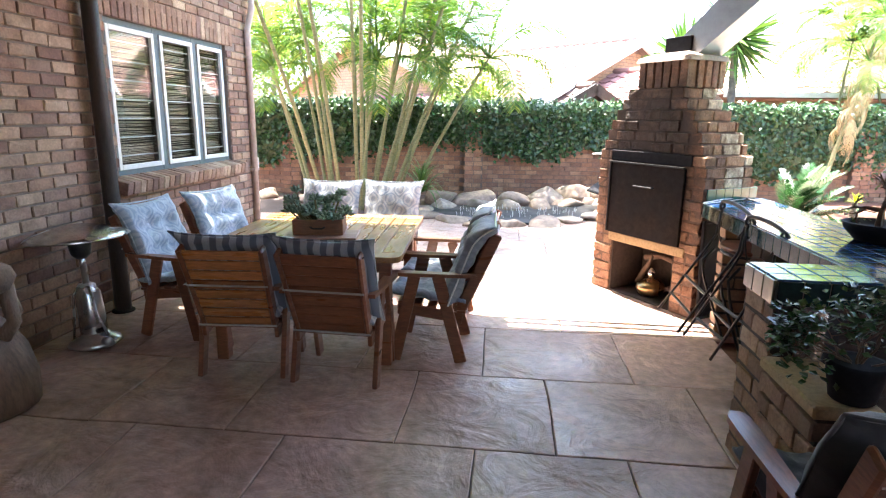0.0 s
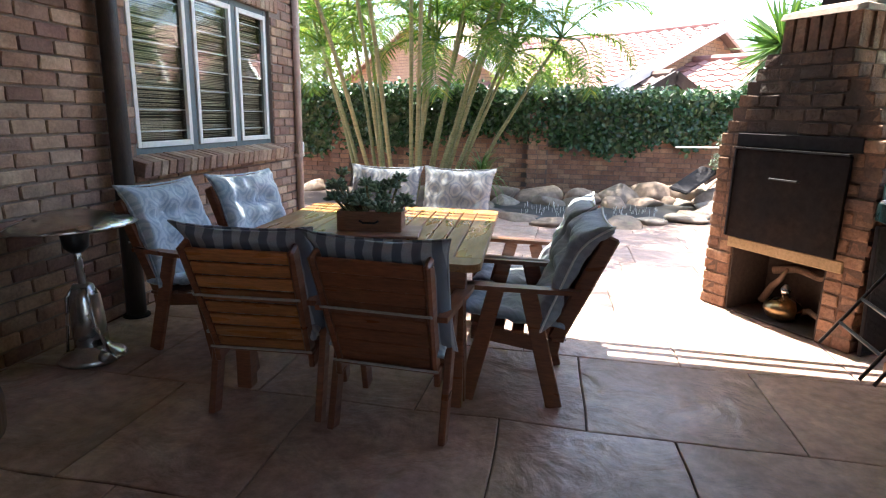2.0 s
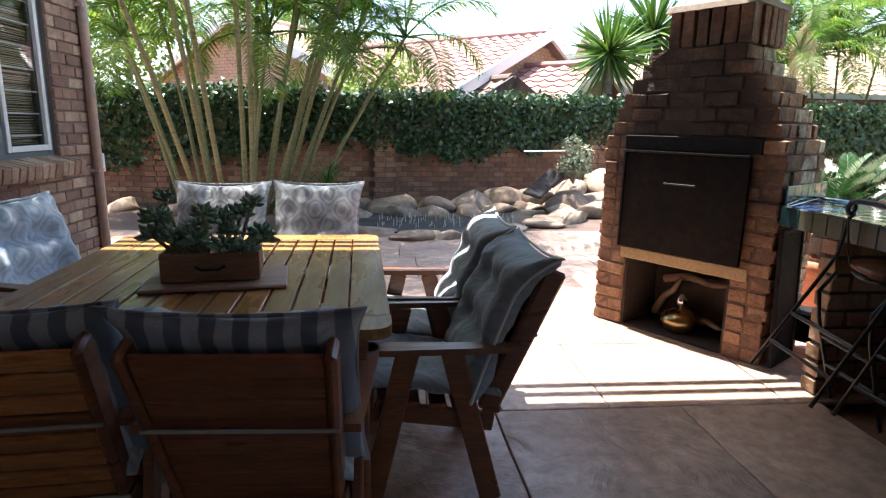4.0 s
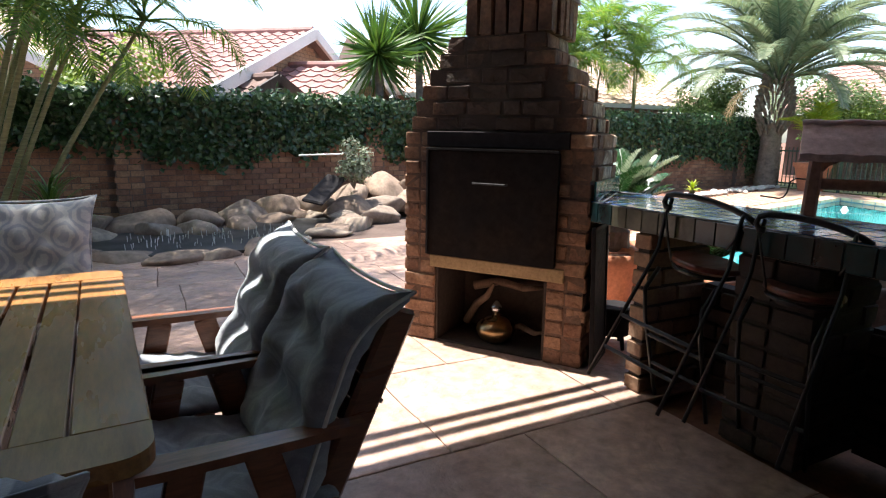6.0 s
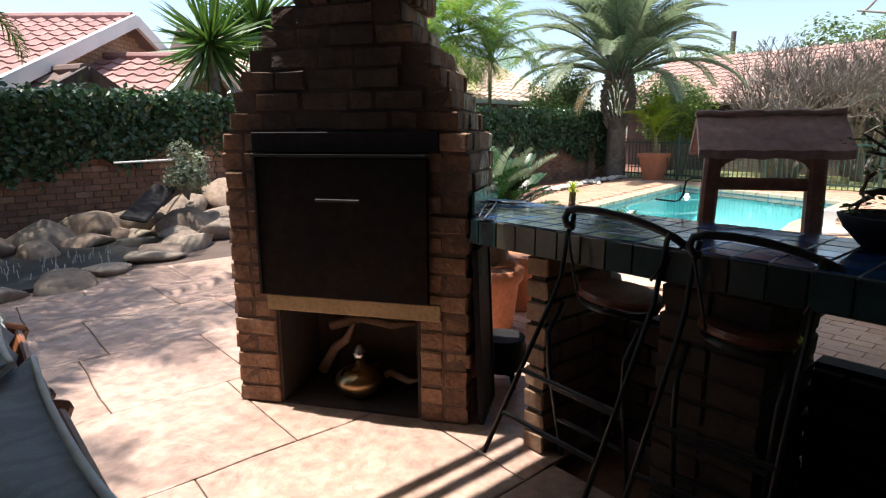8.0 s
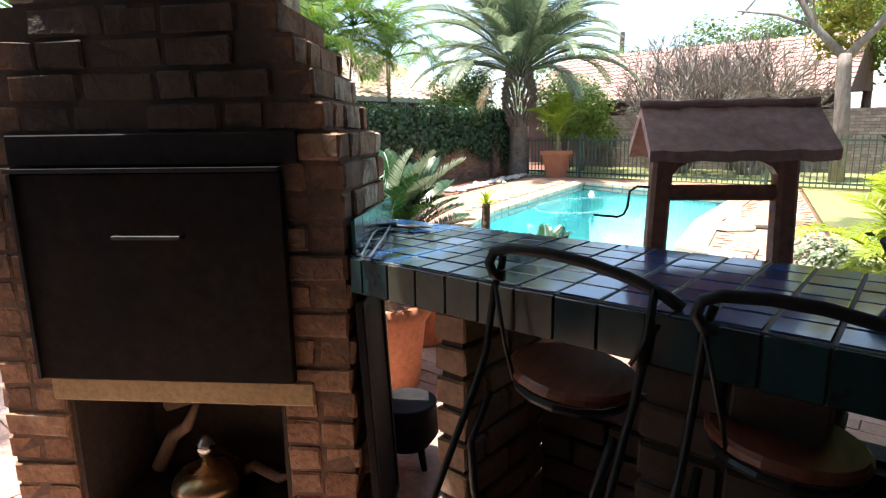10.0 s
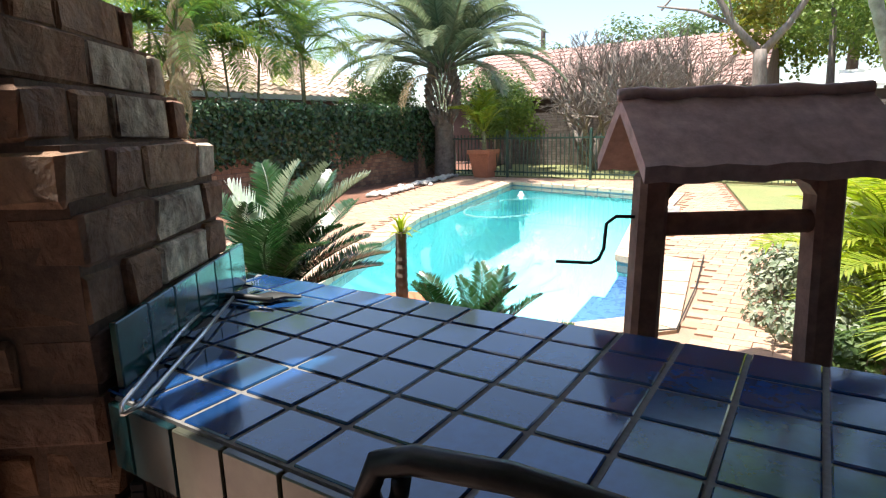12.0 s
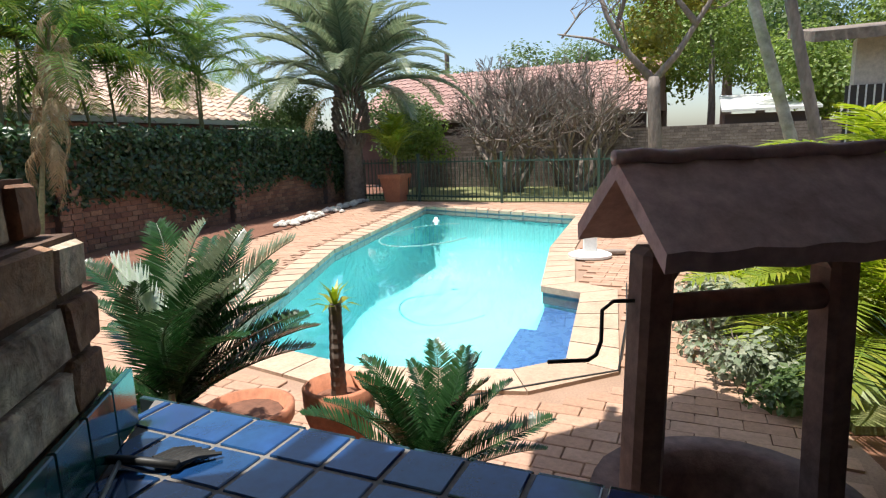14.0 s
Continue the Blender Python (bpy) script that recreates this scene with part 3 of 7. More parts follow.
def make_braai():
    t = thing("braai", "brown brick built-in braai with black steel door and corbelled shoulders", "braai", BRAAI)
    for c_, s_ in (((0.115, 0.274, 0.645), (0.206, 0.536, 1.29)), ((1.03, 0.274, 0.645), (0.206, 0.536, 1.29)), ((0.5725, 0.48, 0.24), (0.71, 0.12, 0.48)), ((0.5725, 0.285, 0.92), (0.70, 0.51, 0.74)), ((0.63, 0.23, 1.90), (0.40, 0.36, 0.22))):
        part("mortar_core", Build().box(c_, s_), M_MORTAR_BRAAI, t)
    insets = [0.045, 0.075, 0.115, 0.16, 0.225, 0.285]
    for i, e in enumerate(insets):
        part("mortar_core", Build().box((BW / 2, 0.005 + (0.53 - 0.6 * e) / 2, 1.29 + COURSE * (i + 0.5)), (BW - 2 * e - 0.020, 0.53 - 0.6 * e, COURSE)), M_MORTAR_BRAAI, t)
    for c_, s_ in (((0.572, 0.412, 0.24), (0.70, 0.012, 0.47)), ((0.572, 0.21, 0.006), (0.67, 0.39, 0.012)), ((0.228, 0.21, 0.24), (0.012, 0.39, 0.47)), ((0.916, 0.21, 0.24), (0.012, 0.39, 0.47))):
        part("lining_slab", Build().box(c_, s_), M_LINING, t, "dark inner lining of the wood store")
    for c in range(15):
        z = c * COURSE
        odd = c % 2
        f = 0.0 if not odd else 0.108
        if z < 0.46:
            lay(t, (f, 0, 0), (1, 0, 0), 0.222 - f, z, M_BRAAI, 0.222)
            lay(t, (0.922, 0, 0), (1, 0, 0), 0.222 - f, z, M_BRAAI, 0.112 if not odd else 0.114)
        elif c >= 6 and z < 1.25:
            lay(t, (f, 0, 0), (1, 0, 0), (0.222 if not odd else 0.17) - f, z, M_BRAAI, 0.112)
            lay(t, (0.922, 0, 0), (1, 0, 0), 0.222 - f, z, M_BRAAI, 0.112 if odd else 0.222)
        else:
            lay(t, (f, 0, 0), (1, 0, 0), 0.16 - f, z, M_BRAAI, 0.16)
            lay(t, (1.02, 0, 0), (1, 0, 0), 0.124 - f, z, M_BRAAI, 0.124)
        s = 0.108 if not odd else 0.0
        lay(t, (BW, s, 0), (0, 1, 0), BD - s, z, M_BRAAI, 0.222 if odd else 0.112, (-1, 0, 0))
        lay(t, (0, BD, 0), (0, -1, 0), BD - s, z, M_BRAAI, 0.222, (1, 0, 0))
    for i, e in enumerate(insets):
        z, odd = 1.29 + i * COURSE, i % 2
        f = 0.0 if not odd else 0.108
        L = BW - 2 * e - 2 * f
        a = 0.222 if odd else 0.17
        lay(t, (e + f, 0, 0), (1, 0, 0), a, z, M_BRAAI, a)
        lay(t, (e + f + a, 0, 0), (1, 0, 0), L - 2 * a, z, M_BRAAI, 0.222 if odd else 0.15)
        lay(t, (e + f + L - a, 0, 0), (1, 0, 0), a, z, M_BRAAI, a)
        s = 0.108 - f
        lay(t, (BW - e, s, 0), (0, 1, 0), BD - 0.6 * e - s, z, M_BRAAI, 0.222 if odd else 0.112, (-1, 0, 0))
        lay(t, (e, BD - 0.6 * e, 0), (0, -1, 0), BD - 0.6 * e - s, z, M_BRAAI, 0.222, (1, 0, 0))
    for i in range(6):
        part("brick", brick_mesh(0.074, M_BRAAI, 0.106, 0.205), M_BRAAI, t, m=Matrix.Translation((0.43 + i * 0.083, 0.05, 1.91)))
    for i in range(4):
        part("brick", brick_mesh(0.074, M_BRAAI, 0.106, 0.205), M_BRAAI, t, m=Matrix.Translation((0.845, 0.135 + i * 0.083, 1.91)) @ pose(0, 0, 0, 0, 0, 90))
        part("brick", brick_mesh(0.074, M_BRAAI, 0.106, 0.205), M_BRAAI, t, m=Matrix.Translation((0.43, 0.135 + i * 0.083, 1.91)) @ pose(0, 0, 0, 0, 0, 90))
    cap = Build().add([(0.36, -0.01, 2.01), (0.91, -0.01, 2.01), (0.91, 0.44, 2.01), (0.36, 0.44, 2.01), (0.37, 0.0, 2.045), (0.90, 0.0, 2.045), (0.90, 0.43, 2.045), (0.37, 0.43, 2.045),
                       (0.48, 0.1, 2.085), (0.79, 0.1, 2.085), (0.79, 0.34, 2.085), (0.48, 0.34, 2.085)],
                      [(3, 2, 1, 0), (0, 1, 5, 4), (1, 2, 6, 5), (2, 3, 7, 6), (3, 0, 4, 7), (4, 5, 9, 8), (5, 6, 10, 9), (6, 7, 11, 10), (7, 4, 8, 11), (8, 9, 10, 11)])
    part("cement_cap", cap, M_CAP, t, "rough grey cement cap")
    part("flue", Build().box((0.66, 0.24, 2.13), (0.25, 0.25, 0.15), chamfer=0.004), M_STEEL_BLACK, t, "black steel flue collar")
    duct = prism(0.14, 0.42, [(0.50, 2.06), (0.82, 2.05), (1.75, 2.67), (1.50, 2.86)])
    part("duct", duct, material("galvanised_duct", (0.33, 0.35, 0.38), 0.5, metal=0.5, vary=0.1, grain=8, stain=2, bump=0.04), t, "grey sheet-metal smoke duct")
    part("lintel", Build().box((0.605, 0.042, 0.515), (0.84, 0.105, 0.078), chamfer=0.006), M_LINTEL, t, "yellowish concrete lintel")
    door = part("door", Build().box((0.572, -0.012, 0.868), (0.80, 0.03, 0.625), chamfer=0.004), M_DOOR, t, "sooty black steel braai door")
    part("rim", Build().box((0.572, -0.034, 1.188), (0.80, 0.03, 0.012)).box((0.178, -0.034, 0.87), (0.012, 0.012, 0.62)), M_IRON, door)
    part("handle", Build().tube([(0.48, -0.03, 1.0), (0.48, -0.055, 1.0), (0.68, -0.055, 1.0), (0.68, -0.03, 1.0)], 0.006, 6), M_IRON, door)
    part("hood", Build().box((0.59, 0.0, 1.245), (0.86, 0.03, 0.088), chamfer=0.004), M_STEEL_BLACK, t, "black steel smoke hood")
    return t


make_braai()

# dark mesh screen standing against the braai's side under the counter
t = thing("mesh_screen", "dark woven-wire fire screen leaning on the braai's side", "screen", BRAAI @ pose(BW + 0.06, 0.02, 0, 0, -2.5, 0))
for c_, s_ in (((0, 0.13, 0.79), (0.024, 0.30, 0.024)), ((0, 0.13, 0.025), (0.024, 0.30, 0.024)), ((0, -0.01, 0.41), (0.024, 0.024, 0.76)), ((0, 0.27, 0.41), (0.024, 0.024, 0.76))):
    part("frame_bar", Build().box(c_, s_, chamfer=0.003), M_STEEL_BLACK, t)
mesh_b = Build()
for i in range(24):
    mesh_b.box((0.003, 0.01 + i * 0.0107, 0.41), (0.004, 0.0075, 0.75))
for i in range(66):
    mesh_b.box((-0.003, 0.13, 0.045 + i * 0.0113), (0.004, 0.27, 0.0075))
part("wire_mesh", mesh_b, M_STEEL_BLACK, t, "dense black woven wire")["kind"] = "stuff"

# black pot standing in the gap between braai and counter
t = thing("iron_pot", "round black cast-iron pot under the end of the counter", "pot", pose(4.40, 4.93, 0.0))
part("body", Build().lathe([(0.04, 0.07), (0.09, 0.08), (0.125, 0.13), (0.13, 0.19), (0.115, 0.24), (0.12, 0.255), (0.11, 0.26), (0.10, 0.24), (0.02, 0.235)], 24), M_STEEL_BLACK, t, smooth=True)
for k in range(3):
    a = k * 2.094 + 0.4
    part("leg", Build().tube([(0.075 * math.cos(a), 0.075 * math.sin(a), 0.10), (0.10 * math.cos(a), 0.10 * math.sin(a), 0.0)], [0.016, 0.011], 8), M_STEEL_BLACK, t)

# metal ball and kindling in the wood store
t = thing("kettle", "round brass kettle standing in the braai's wood store", "kettle", BRAAI @ pose(0.56, 0.18, 0.012))
M_BRASS = material("old_brass", (0.42, 0.28, 0.14), 0.3, metal=1.0, vary=0.2, grain=25, bump=0.1)
part("body", Build().lathe([(0.07, 0), (0.10, 0.02), (0.125, 0.07), (0.12, 0.10), (0.08, 0.135), (0.03, 0.15), (0.02, 0.17)], 20), M_BRASS, t, smooth=True)
part("knob", Build().lathe([(0.012, 0.165), (0.03, 0.19), (0.035, 0.21), (0.02, 0.235), (0.01, 0.25)], 12), M_CHROME, t, smooth=True)
M_DRIFT = material("grey_driftwood", (0.20, 0.13, 0.09), 0.85, vary=0.2, grain=18, bump=0.4, stretch=(6, 6, 1))
for i, (a, c, r) in enumerate((((0.30, 0.30, 0.10), (0.52, 0.22, 0.36), 0.028), ((0.48, 0.30, 0.34), (0.62, 0.28, 0.12), 0.035), ((0.60, 0.26, 0.30), (0.86, 0.22, 0.10), 0.022), ((0.34, 0.33, 0.30), (0.80, 0.35, 0.34), 0.03))):
    t = thing("firewood", "bent grey branch of firewood in the wood store", "firewood", BRAAI, group="firewood in the braai")
    A, C = Vector(a), Vector(c)
    A.z = 0.03 + r if i != 3 else A.z
    part("branch", Build().tube([A, A.lerp(C, 0.35) + Vector((0, 0.02, 0.03)), A.lerp(C, 0.7) + Vector((0.02, -0.02, 0.0)), C], [r, r * 0.9, r * 0.75, r * 0.4], 8), M_DRIFT, t, smooth=True)


# ---- bar counter with glazed tiles ----
CX0, CX1, CZ = 3.96, 4.55, 0.94
t = thing("bar_counter", "brick bar counter topped with dark green glazed tiles", "counter")
outline = [(CX0, 2.55), (CX1, 2.55), (CX1, 5.10), (CX0, 4.70)]
part("slab", Build().poly(outline, CZ - 0.11, CZ - 0.0035), M_GROUT, t)
TILE = 0.1


def tile_mesh(sx, sy, mat, _made={}):
    key = (round(sx, 3), round(sy, 3), mat.name)
    if key not in _made:
        _made[key] = Build().box((0, 0, 0), (sx, sy, 0.012), chamfer=0.002).mesh("tile", mat)
    return _made[key]


iy = 0
y = 2.55
while y < 5.08:
    for ix in range(6):
        x0, x1 = CX0 + ix * 0.0985, CX0 + (ix + 1) * 0.0985
        ymax = 4.70 + ((x0 + x1) / 2 - CX0) * 0.69
        y1 = min(y + TILE, ymax)
        if y1 - y > 0.02:
            part("tile", tile_mesh(0.0985 - 0.008, y1 - y - 0.008, M_TILE), M_TILE, t, m=pose((x0 + x1) / 2, (y + y1) / 2, CZ - 0.006 + rnd.uniform(-0.0006, 0.0006), rnd.uniform(-0.25, 0.25), rnd.uniform(-0.25, 0.25)))
    if y < 4.68:
        y1 = min(y + TILE, 4.70)
        # tiles along this stretch take the painted floor reflection
        mt = M_TILE_REFLECT if 4.05 < y < 4.52 else M_TILE_EDGE
        part("edge_tile", tile_mesh(0.1, y1 - y - 0.0045, mt), mt, t, m=pose(CX0 - 0.007, (y + y1) / 2, CZ - 0.056, 0, 90, 0))
    part("edge_tile", tile_mesh(0.1, TILE - 0.007, M_TILE_EDGE), M_TILE_EDGE, t, m=pose(CX1 + 0.007, y + TILE / 2, CZ - 0.056, 0, 90, 0))
    y += TILE
M_TEAL = material("glazed_teal_tile", (0.013, 0.10, 0.095), 0.12, vary=0.15, grain=20, stain=4, bump=0.02, per_piece=0.2, spec=0.7)
for i in range(6):
    p = BRAAI @ Vector((BW + 0.012, 0.07 + i * 0.1, CZ + 0.05))
    part("splash_tile", tile_mesh(0.097, 0.1, M_TEAL), M_TEAL, t, "teal glazed upstand tile", m=Matrix.Translation(p) @ BRAAI.to_3x3().to_4x4() @ pose(0, 0, 0, 90, 0, 90))
# shade under the slab is coloured into the mortar and most of the brick
for y0, y1 in ((4.335, 4.435), (3.54, 3.88), (2.88, 3.22)):
    pier = part("pier", Build().box(((4.0 + 4.45) / 2, (y0 + y1) / 2, 0.415), (0.45 - 0.035, y1 - y0 - 0.03, 0.83)), M_MORTAR_SHADED, t)
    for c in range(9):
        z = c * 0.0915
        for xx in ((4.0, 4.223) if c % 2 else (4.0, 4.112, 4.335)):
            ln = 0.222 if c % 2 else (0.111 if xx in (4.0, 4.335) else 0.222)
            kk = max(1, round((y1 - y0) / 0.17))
            mb = M_BRICK_WARM if y0 > 4 else M_BRICK_SHADED
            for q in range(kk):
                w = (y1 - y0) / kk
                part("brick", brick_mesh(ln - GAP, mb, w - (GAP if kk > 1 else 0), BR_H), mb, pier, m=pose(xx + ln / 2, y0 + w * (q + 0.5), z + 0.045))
back = part("back_wall", Build().box((4.46, 4.105, 0.27), (0.08, 0.45, 0.54)), M_MORTAR_SHADED, t)
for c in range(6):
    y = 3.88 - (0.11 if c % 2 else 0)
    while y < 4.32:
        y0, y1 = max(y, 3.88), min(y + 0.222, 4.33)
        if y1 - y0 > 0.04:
            part("brick", brick_mesh(y1 - y0 - GAP, M_BRICK_SHADED, 0.05), M_BRICK_SHADED, back, m=pose(4.405, (y0 + y1) / 2, c * 0.088 + 0.044, 0, 0, 90))
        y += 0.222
low = part("back_wall", Build().box((4.46, 3.38, 0.27), (0.08, 0.32, 0.54)), M_MORTAR_SHADED, t)
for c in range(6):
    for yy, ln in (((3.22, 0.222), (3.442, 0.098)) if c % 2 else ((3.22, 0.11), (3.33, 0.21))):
        part("brick", brick_mesh(ln - GAP, M_BRICK_SHADED, 0.05), M_BRICK_SHADED, low, m=pose(4.405, yy + ln / 2, c * 0.088 + 0.044, 0, 0, 90))
# side wing towards the house
t = thing("side_counter", "tiled side counter on a stepped brick pier", "counter")
part("slab", Build().box((3.755, 2.62, CZ - 0.061), (0.40, 0.30, 0.098)), M_GROUT, t)
for ix in range(4):
    for iy in range(3):
        part("tile", tile_mesh(0.093, 0.093, M_TILE), M_TILE, t, m=pose(3.605 + ix * 0.1, 2.52 + iy * 0.1, CZ - 0.006))
for iy in range(3):
    part("edge_tile", tile_mesh(0.1, 0.093, M_TILE_REFLECT), M_TILE_REFLECT, t, m=pose(3.548, 2.52 + iy * 0.1, CZ - 0.056, 0, 90, 0))
for ix in range(4):
    part("edge_tile", tile_mesh(0.093, 0.1, M_TILE_EDGE), M_TILE_EDGE, t, m=pose(3.605 + ix * 0.1, 2.463, CZ - 0.056, 90, 0, 0))
pier = part("pier", Build().box((3.625, 2.65, 0.415), (0.09, 0.29, 0.83)), M_MORTAR_SHADED, t)
for c in range(9):
    z = c * 0.0915
    for yy, ln in (((2.50, 0.19), (2.69, 0.11)) if c % 2 else ((2.50, 0.11), (2.61, 0.19))):
        part("brick", brick_mesh(ln - GAP, M_BRICK_WARM), M_BRICK_WARM, pier, m=pose(3.625, yy + ln / 2, z + 0.045, 0, 0, 90))
part("post", Build().box((3.93, 2.75, 0.415), (0.06, 0.06, 0.83)), M_IRON, t)
t = thing("low_wall", "low brick wall with a cement top under the side counter", "wall")
core = part("core", Build().box((3.655, 2.27, 0.28), (0.18, 0.42, 0.56)), M_MORTAR_SHADED, t)
for c in range(6):
    for yy, ln in (((2.05, 0.222), (2.272, 0.222)) if c % 2 else ((2.05, 0.111), (2.161, 0.222), (2.383, 0.111))):
        for xx in (3.60, 3.71):
            part("brick", brick_mesh(ln - GAP, M_BRICK_WARM), M_BRICK_WARM, core, m=pose(xx, yy + ln / 2, c * 0.0915 + 0.045, 0, 0, 90))
part("coping", Build().box((3.655, 2.27, 0.58), (0.23, 0.45, 0.05), chamfer=0.008), M_LINTEL, t, "pale cement coping")


# ---- dining set ----
TABLE = pose(1.17, 4.09, 0, 0, 0, 3.0)


def rounded(w, d, r, seg=5):
    pts = []
    for cx, cy, a0 in ((w / 2 - r, d / 2 - r, 0), (-w / 2 + r, d / 2 - r, 90), (-w / 2 + r, -d / 2 + r, 180), (w / 2 - r, -d / 2 + r, 270)):
        for i in range(seg + 1):
            a = radians(a0 + 90 * i / seg)
            pts.append((cx + r * math.cos(a), cy + r * math.sin(a)))
    return pts


def make_table():
    t = thing("dining_table", "square varnished slatted wooden patio dining table", "table", TABLE)
    W, D, Z = 1.28, 1.50, 0.74
    for s in (-1, 1):
        b = Build()
        x0, x1 = -W / 2, W / 2
        ring = [p for p in rounded(W, D, 0.06) if p[1] * s > D / 2 - 0.07]
        edge = (D / 2 - 0.13) * s
        ring = ring + ([(x0, edge), (x1, edge)] if s > 0 else [(x1, edge), (x0, edge)])
        b.poly(ring, Z - 0.035, Z)
        part("end_board", b, M_TABLE, t)
        part("side_board", Build().box((s * (W / 2 - 0.065), 0, Z - 0.0175), (0.13, D - 0.262, 0.035), chamfer=0.004), M_TABLE, t)
    n = 11
    w = (W - 0.262) / n
    me = Build().box((0, 0, 0), (w - 0.0095, D - 0.264, 0.034), chamfer=0.003).mesh("slat", M_TABLE)
    for i in range(n):
        part("slat", me, M_TABLE, t, m=pose(-W / 2 + 0.131 + w * (i + 0.5), 0, Z - 0.018))
    for s in (-1, 1):
        part("apron", Build().box((s * 0.53, 0, Z - 0.085), (0.03, 1.2, 0.09)), M_WOOD, t)
        part("apron", Build().box((0, s * 0.60, Z - 0.085), (1.03, 0.03, 0.09)), M_WOOD, t)
        for q in (-1, 1):
            part("leg", Build().box((s * 0.53, q * 0.60, 0.352), (0.075, 0.075, 0.704), chamfer=0.006), M_WOOD, t)
    part("batten", Build().box((0, 0, Z - 0.055), (1.03, 0.08, 0.04)), M_WOOD, t)


make_table()


def cushion(w, h, d, tuft=0.0, sag=0.0, seed=0, nx=26, ny=26, points=(), flop=0.0, ears=0.0):
    """A stuffed cushion in the x-z plane, from z=0 up, with its seam, buttoned hollows, a top that flops back and corner ears."""
    b = Build()
    vs, fs = [], []
    for side in (1, -1):
        for j in range(ny + 1):
            for i in range(nx + 1):
                u, v = i / nx * 2 - 1, j / ny * 2 - 1
                k = (1 - abs(u) ** 3.2) * (1 - abs(v) ** 3.2)
                th = d / 2 * max(0.0, k) ** 0.42
                for px, pz in points:
                    q = ((u - px) * w / 2) ** 2 + ((v - pz) * h / 2) ** 2
                    th -= tuft * math.exp(-q / 0.0035) + tuft * 0.45 * math.exp(-q / 0.018)
                    th -= tuft * 0.35 * math.exp(-((v - pz) * h / 2) ** 2 / 0.0016) * (1 - u * u)
                ear = ears * (abs(u) * abs(v)) ** 5 * (1 if v > 0 else 0.4)
                x = u * w / 2 * (1 + ear - 0.05 * (1 - abs(v) ** 2))
                z = h / 2 + v * h / 2 * (1 + ear * 0.6 - 0.035 * (1 - abs(u) ** 2))
                z -= sag * (1 - u * u) * max(0, v)
                lean = flop * max(0.0, v - 0.25) ** 1.8
                wr = 0.014 * noise.noise((u * 2.4 + seed, v * 4, side)) + 0.006 * noise.noise((u * 8, v * 7 + seed, side * 2))
                wr += 0.012 * noise.noise((u * 5 + seed, v * 1.5, 7.0)) + 0.009 * max(0.0, v) * noise.noise((u * 14 + seed, v * 5, side * 3.0))
                vs.append((x, -side * (max(th, 0.006) + (wr if k > 0.05 else 0)) - lean + 0.012 * noise.noise((u * 2, v * 2, seed + 9.0)), z - lean * 0.35))
        o = 0 if side == 1 else (nx + 1) * (ny + 1)
        for j in range(ny):
            for i in range(nx):
                q = (o + j * (nx + 1) + i, o + j * (nx + 1) + i + 1, o + (j + 1) * (nx + 1) + i + 1, o + (j + 1) * (nx + 1) + i)
                fs.append(q if side == 1 else tuple(reversed(q)))
    o = (nx + 1) * (ny + 1)
    ring = [i for i in range(nx)] + [j * (nx + 1) + nx for j in range(ny)] + [ny * (nx + 1) + nx - i for i in range(nx)] + [(ny - j) * (nx + 1) for j in range(ny)]
    for a, c in zip(ring, ring[1:] + ring[:1]):
        fs.append((c, a, o + a, o + c))
    return b.add(vs, fs)


def piping(w, h, flop=0.0, ears=0.0):
    """The corded seam of such a cushion."""
    pts = []
    for i in range(61):
        f = (i % 60) / 15
        e, g = int(f), (f - int(f)) * 2 - 1
        u, v = ((g, -1), (1, g), (-g, 1), (-1, -g))[e]
        ear = ears * (abs(u) * abs(v)) ** 5 * (1 if v > 0 else 0.4)
        lean = flop * max(0.0, v - 0.25) ** 1.8
        pts.append((u * w / 2 * (1 + ear - 0.05 * (1 - abs(v) ** 2)), -lean, h / 2 + v * h / 2 * (1 + ear * 0.6 - 0.035 * (1 - abs(u) ** 2)) - lean * 0.35))
    return Build().tube(pts, 0.006, 5, caps=False)


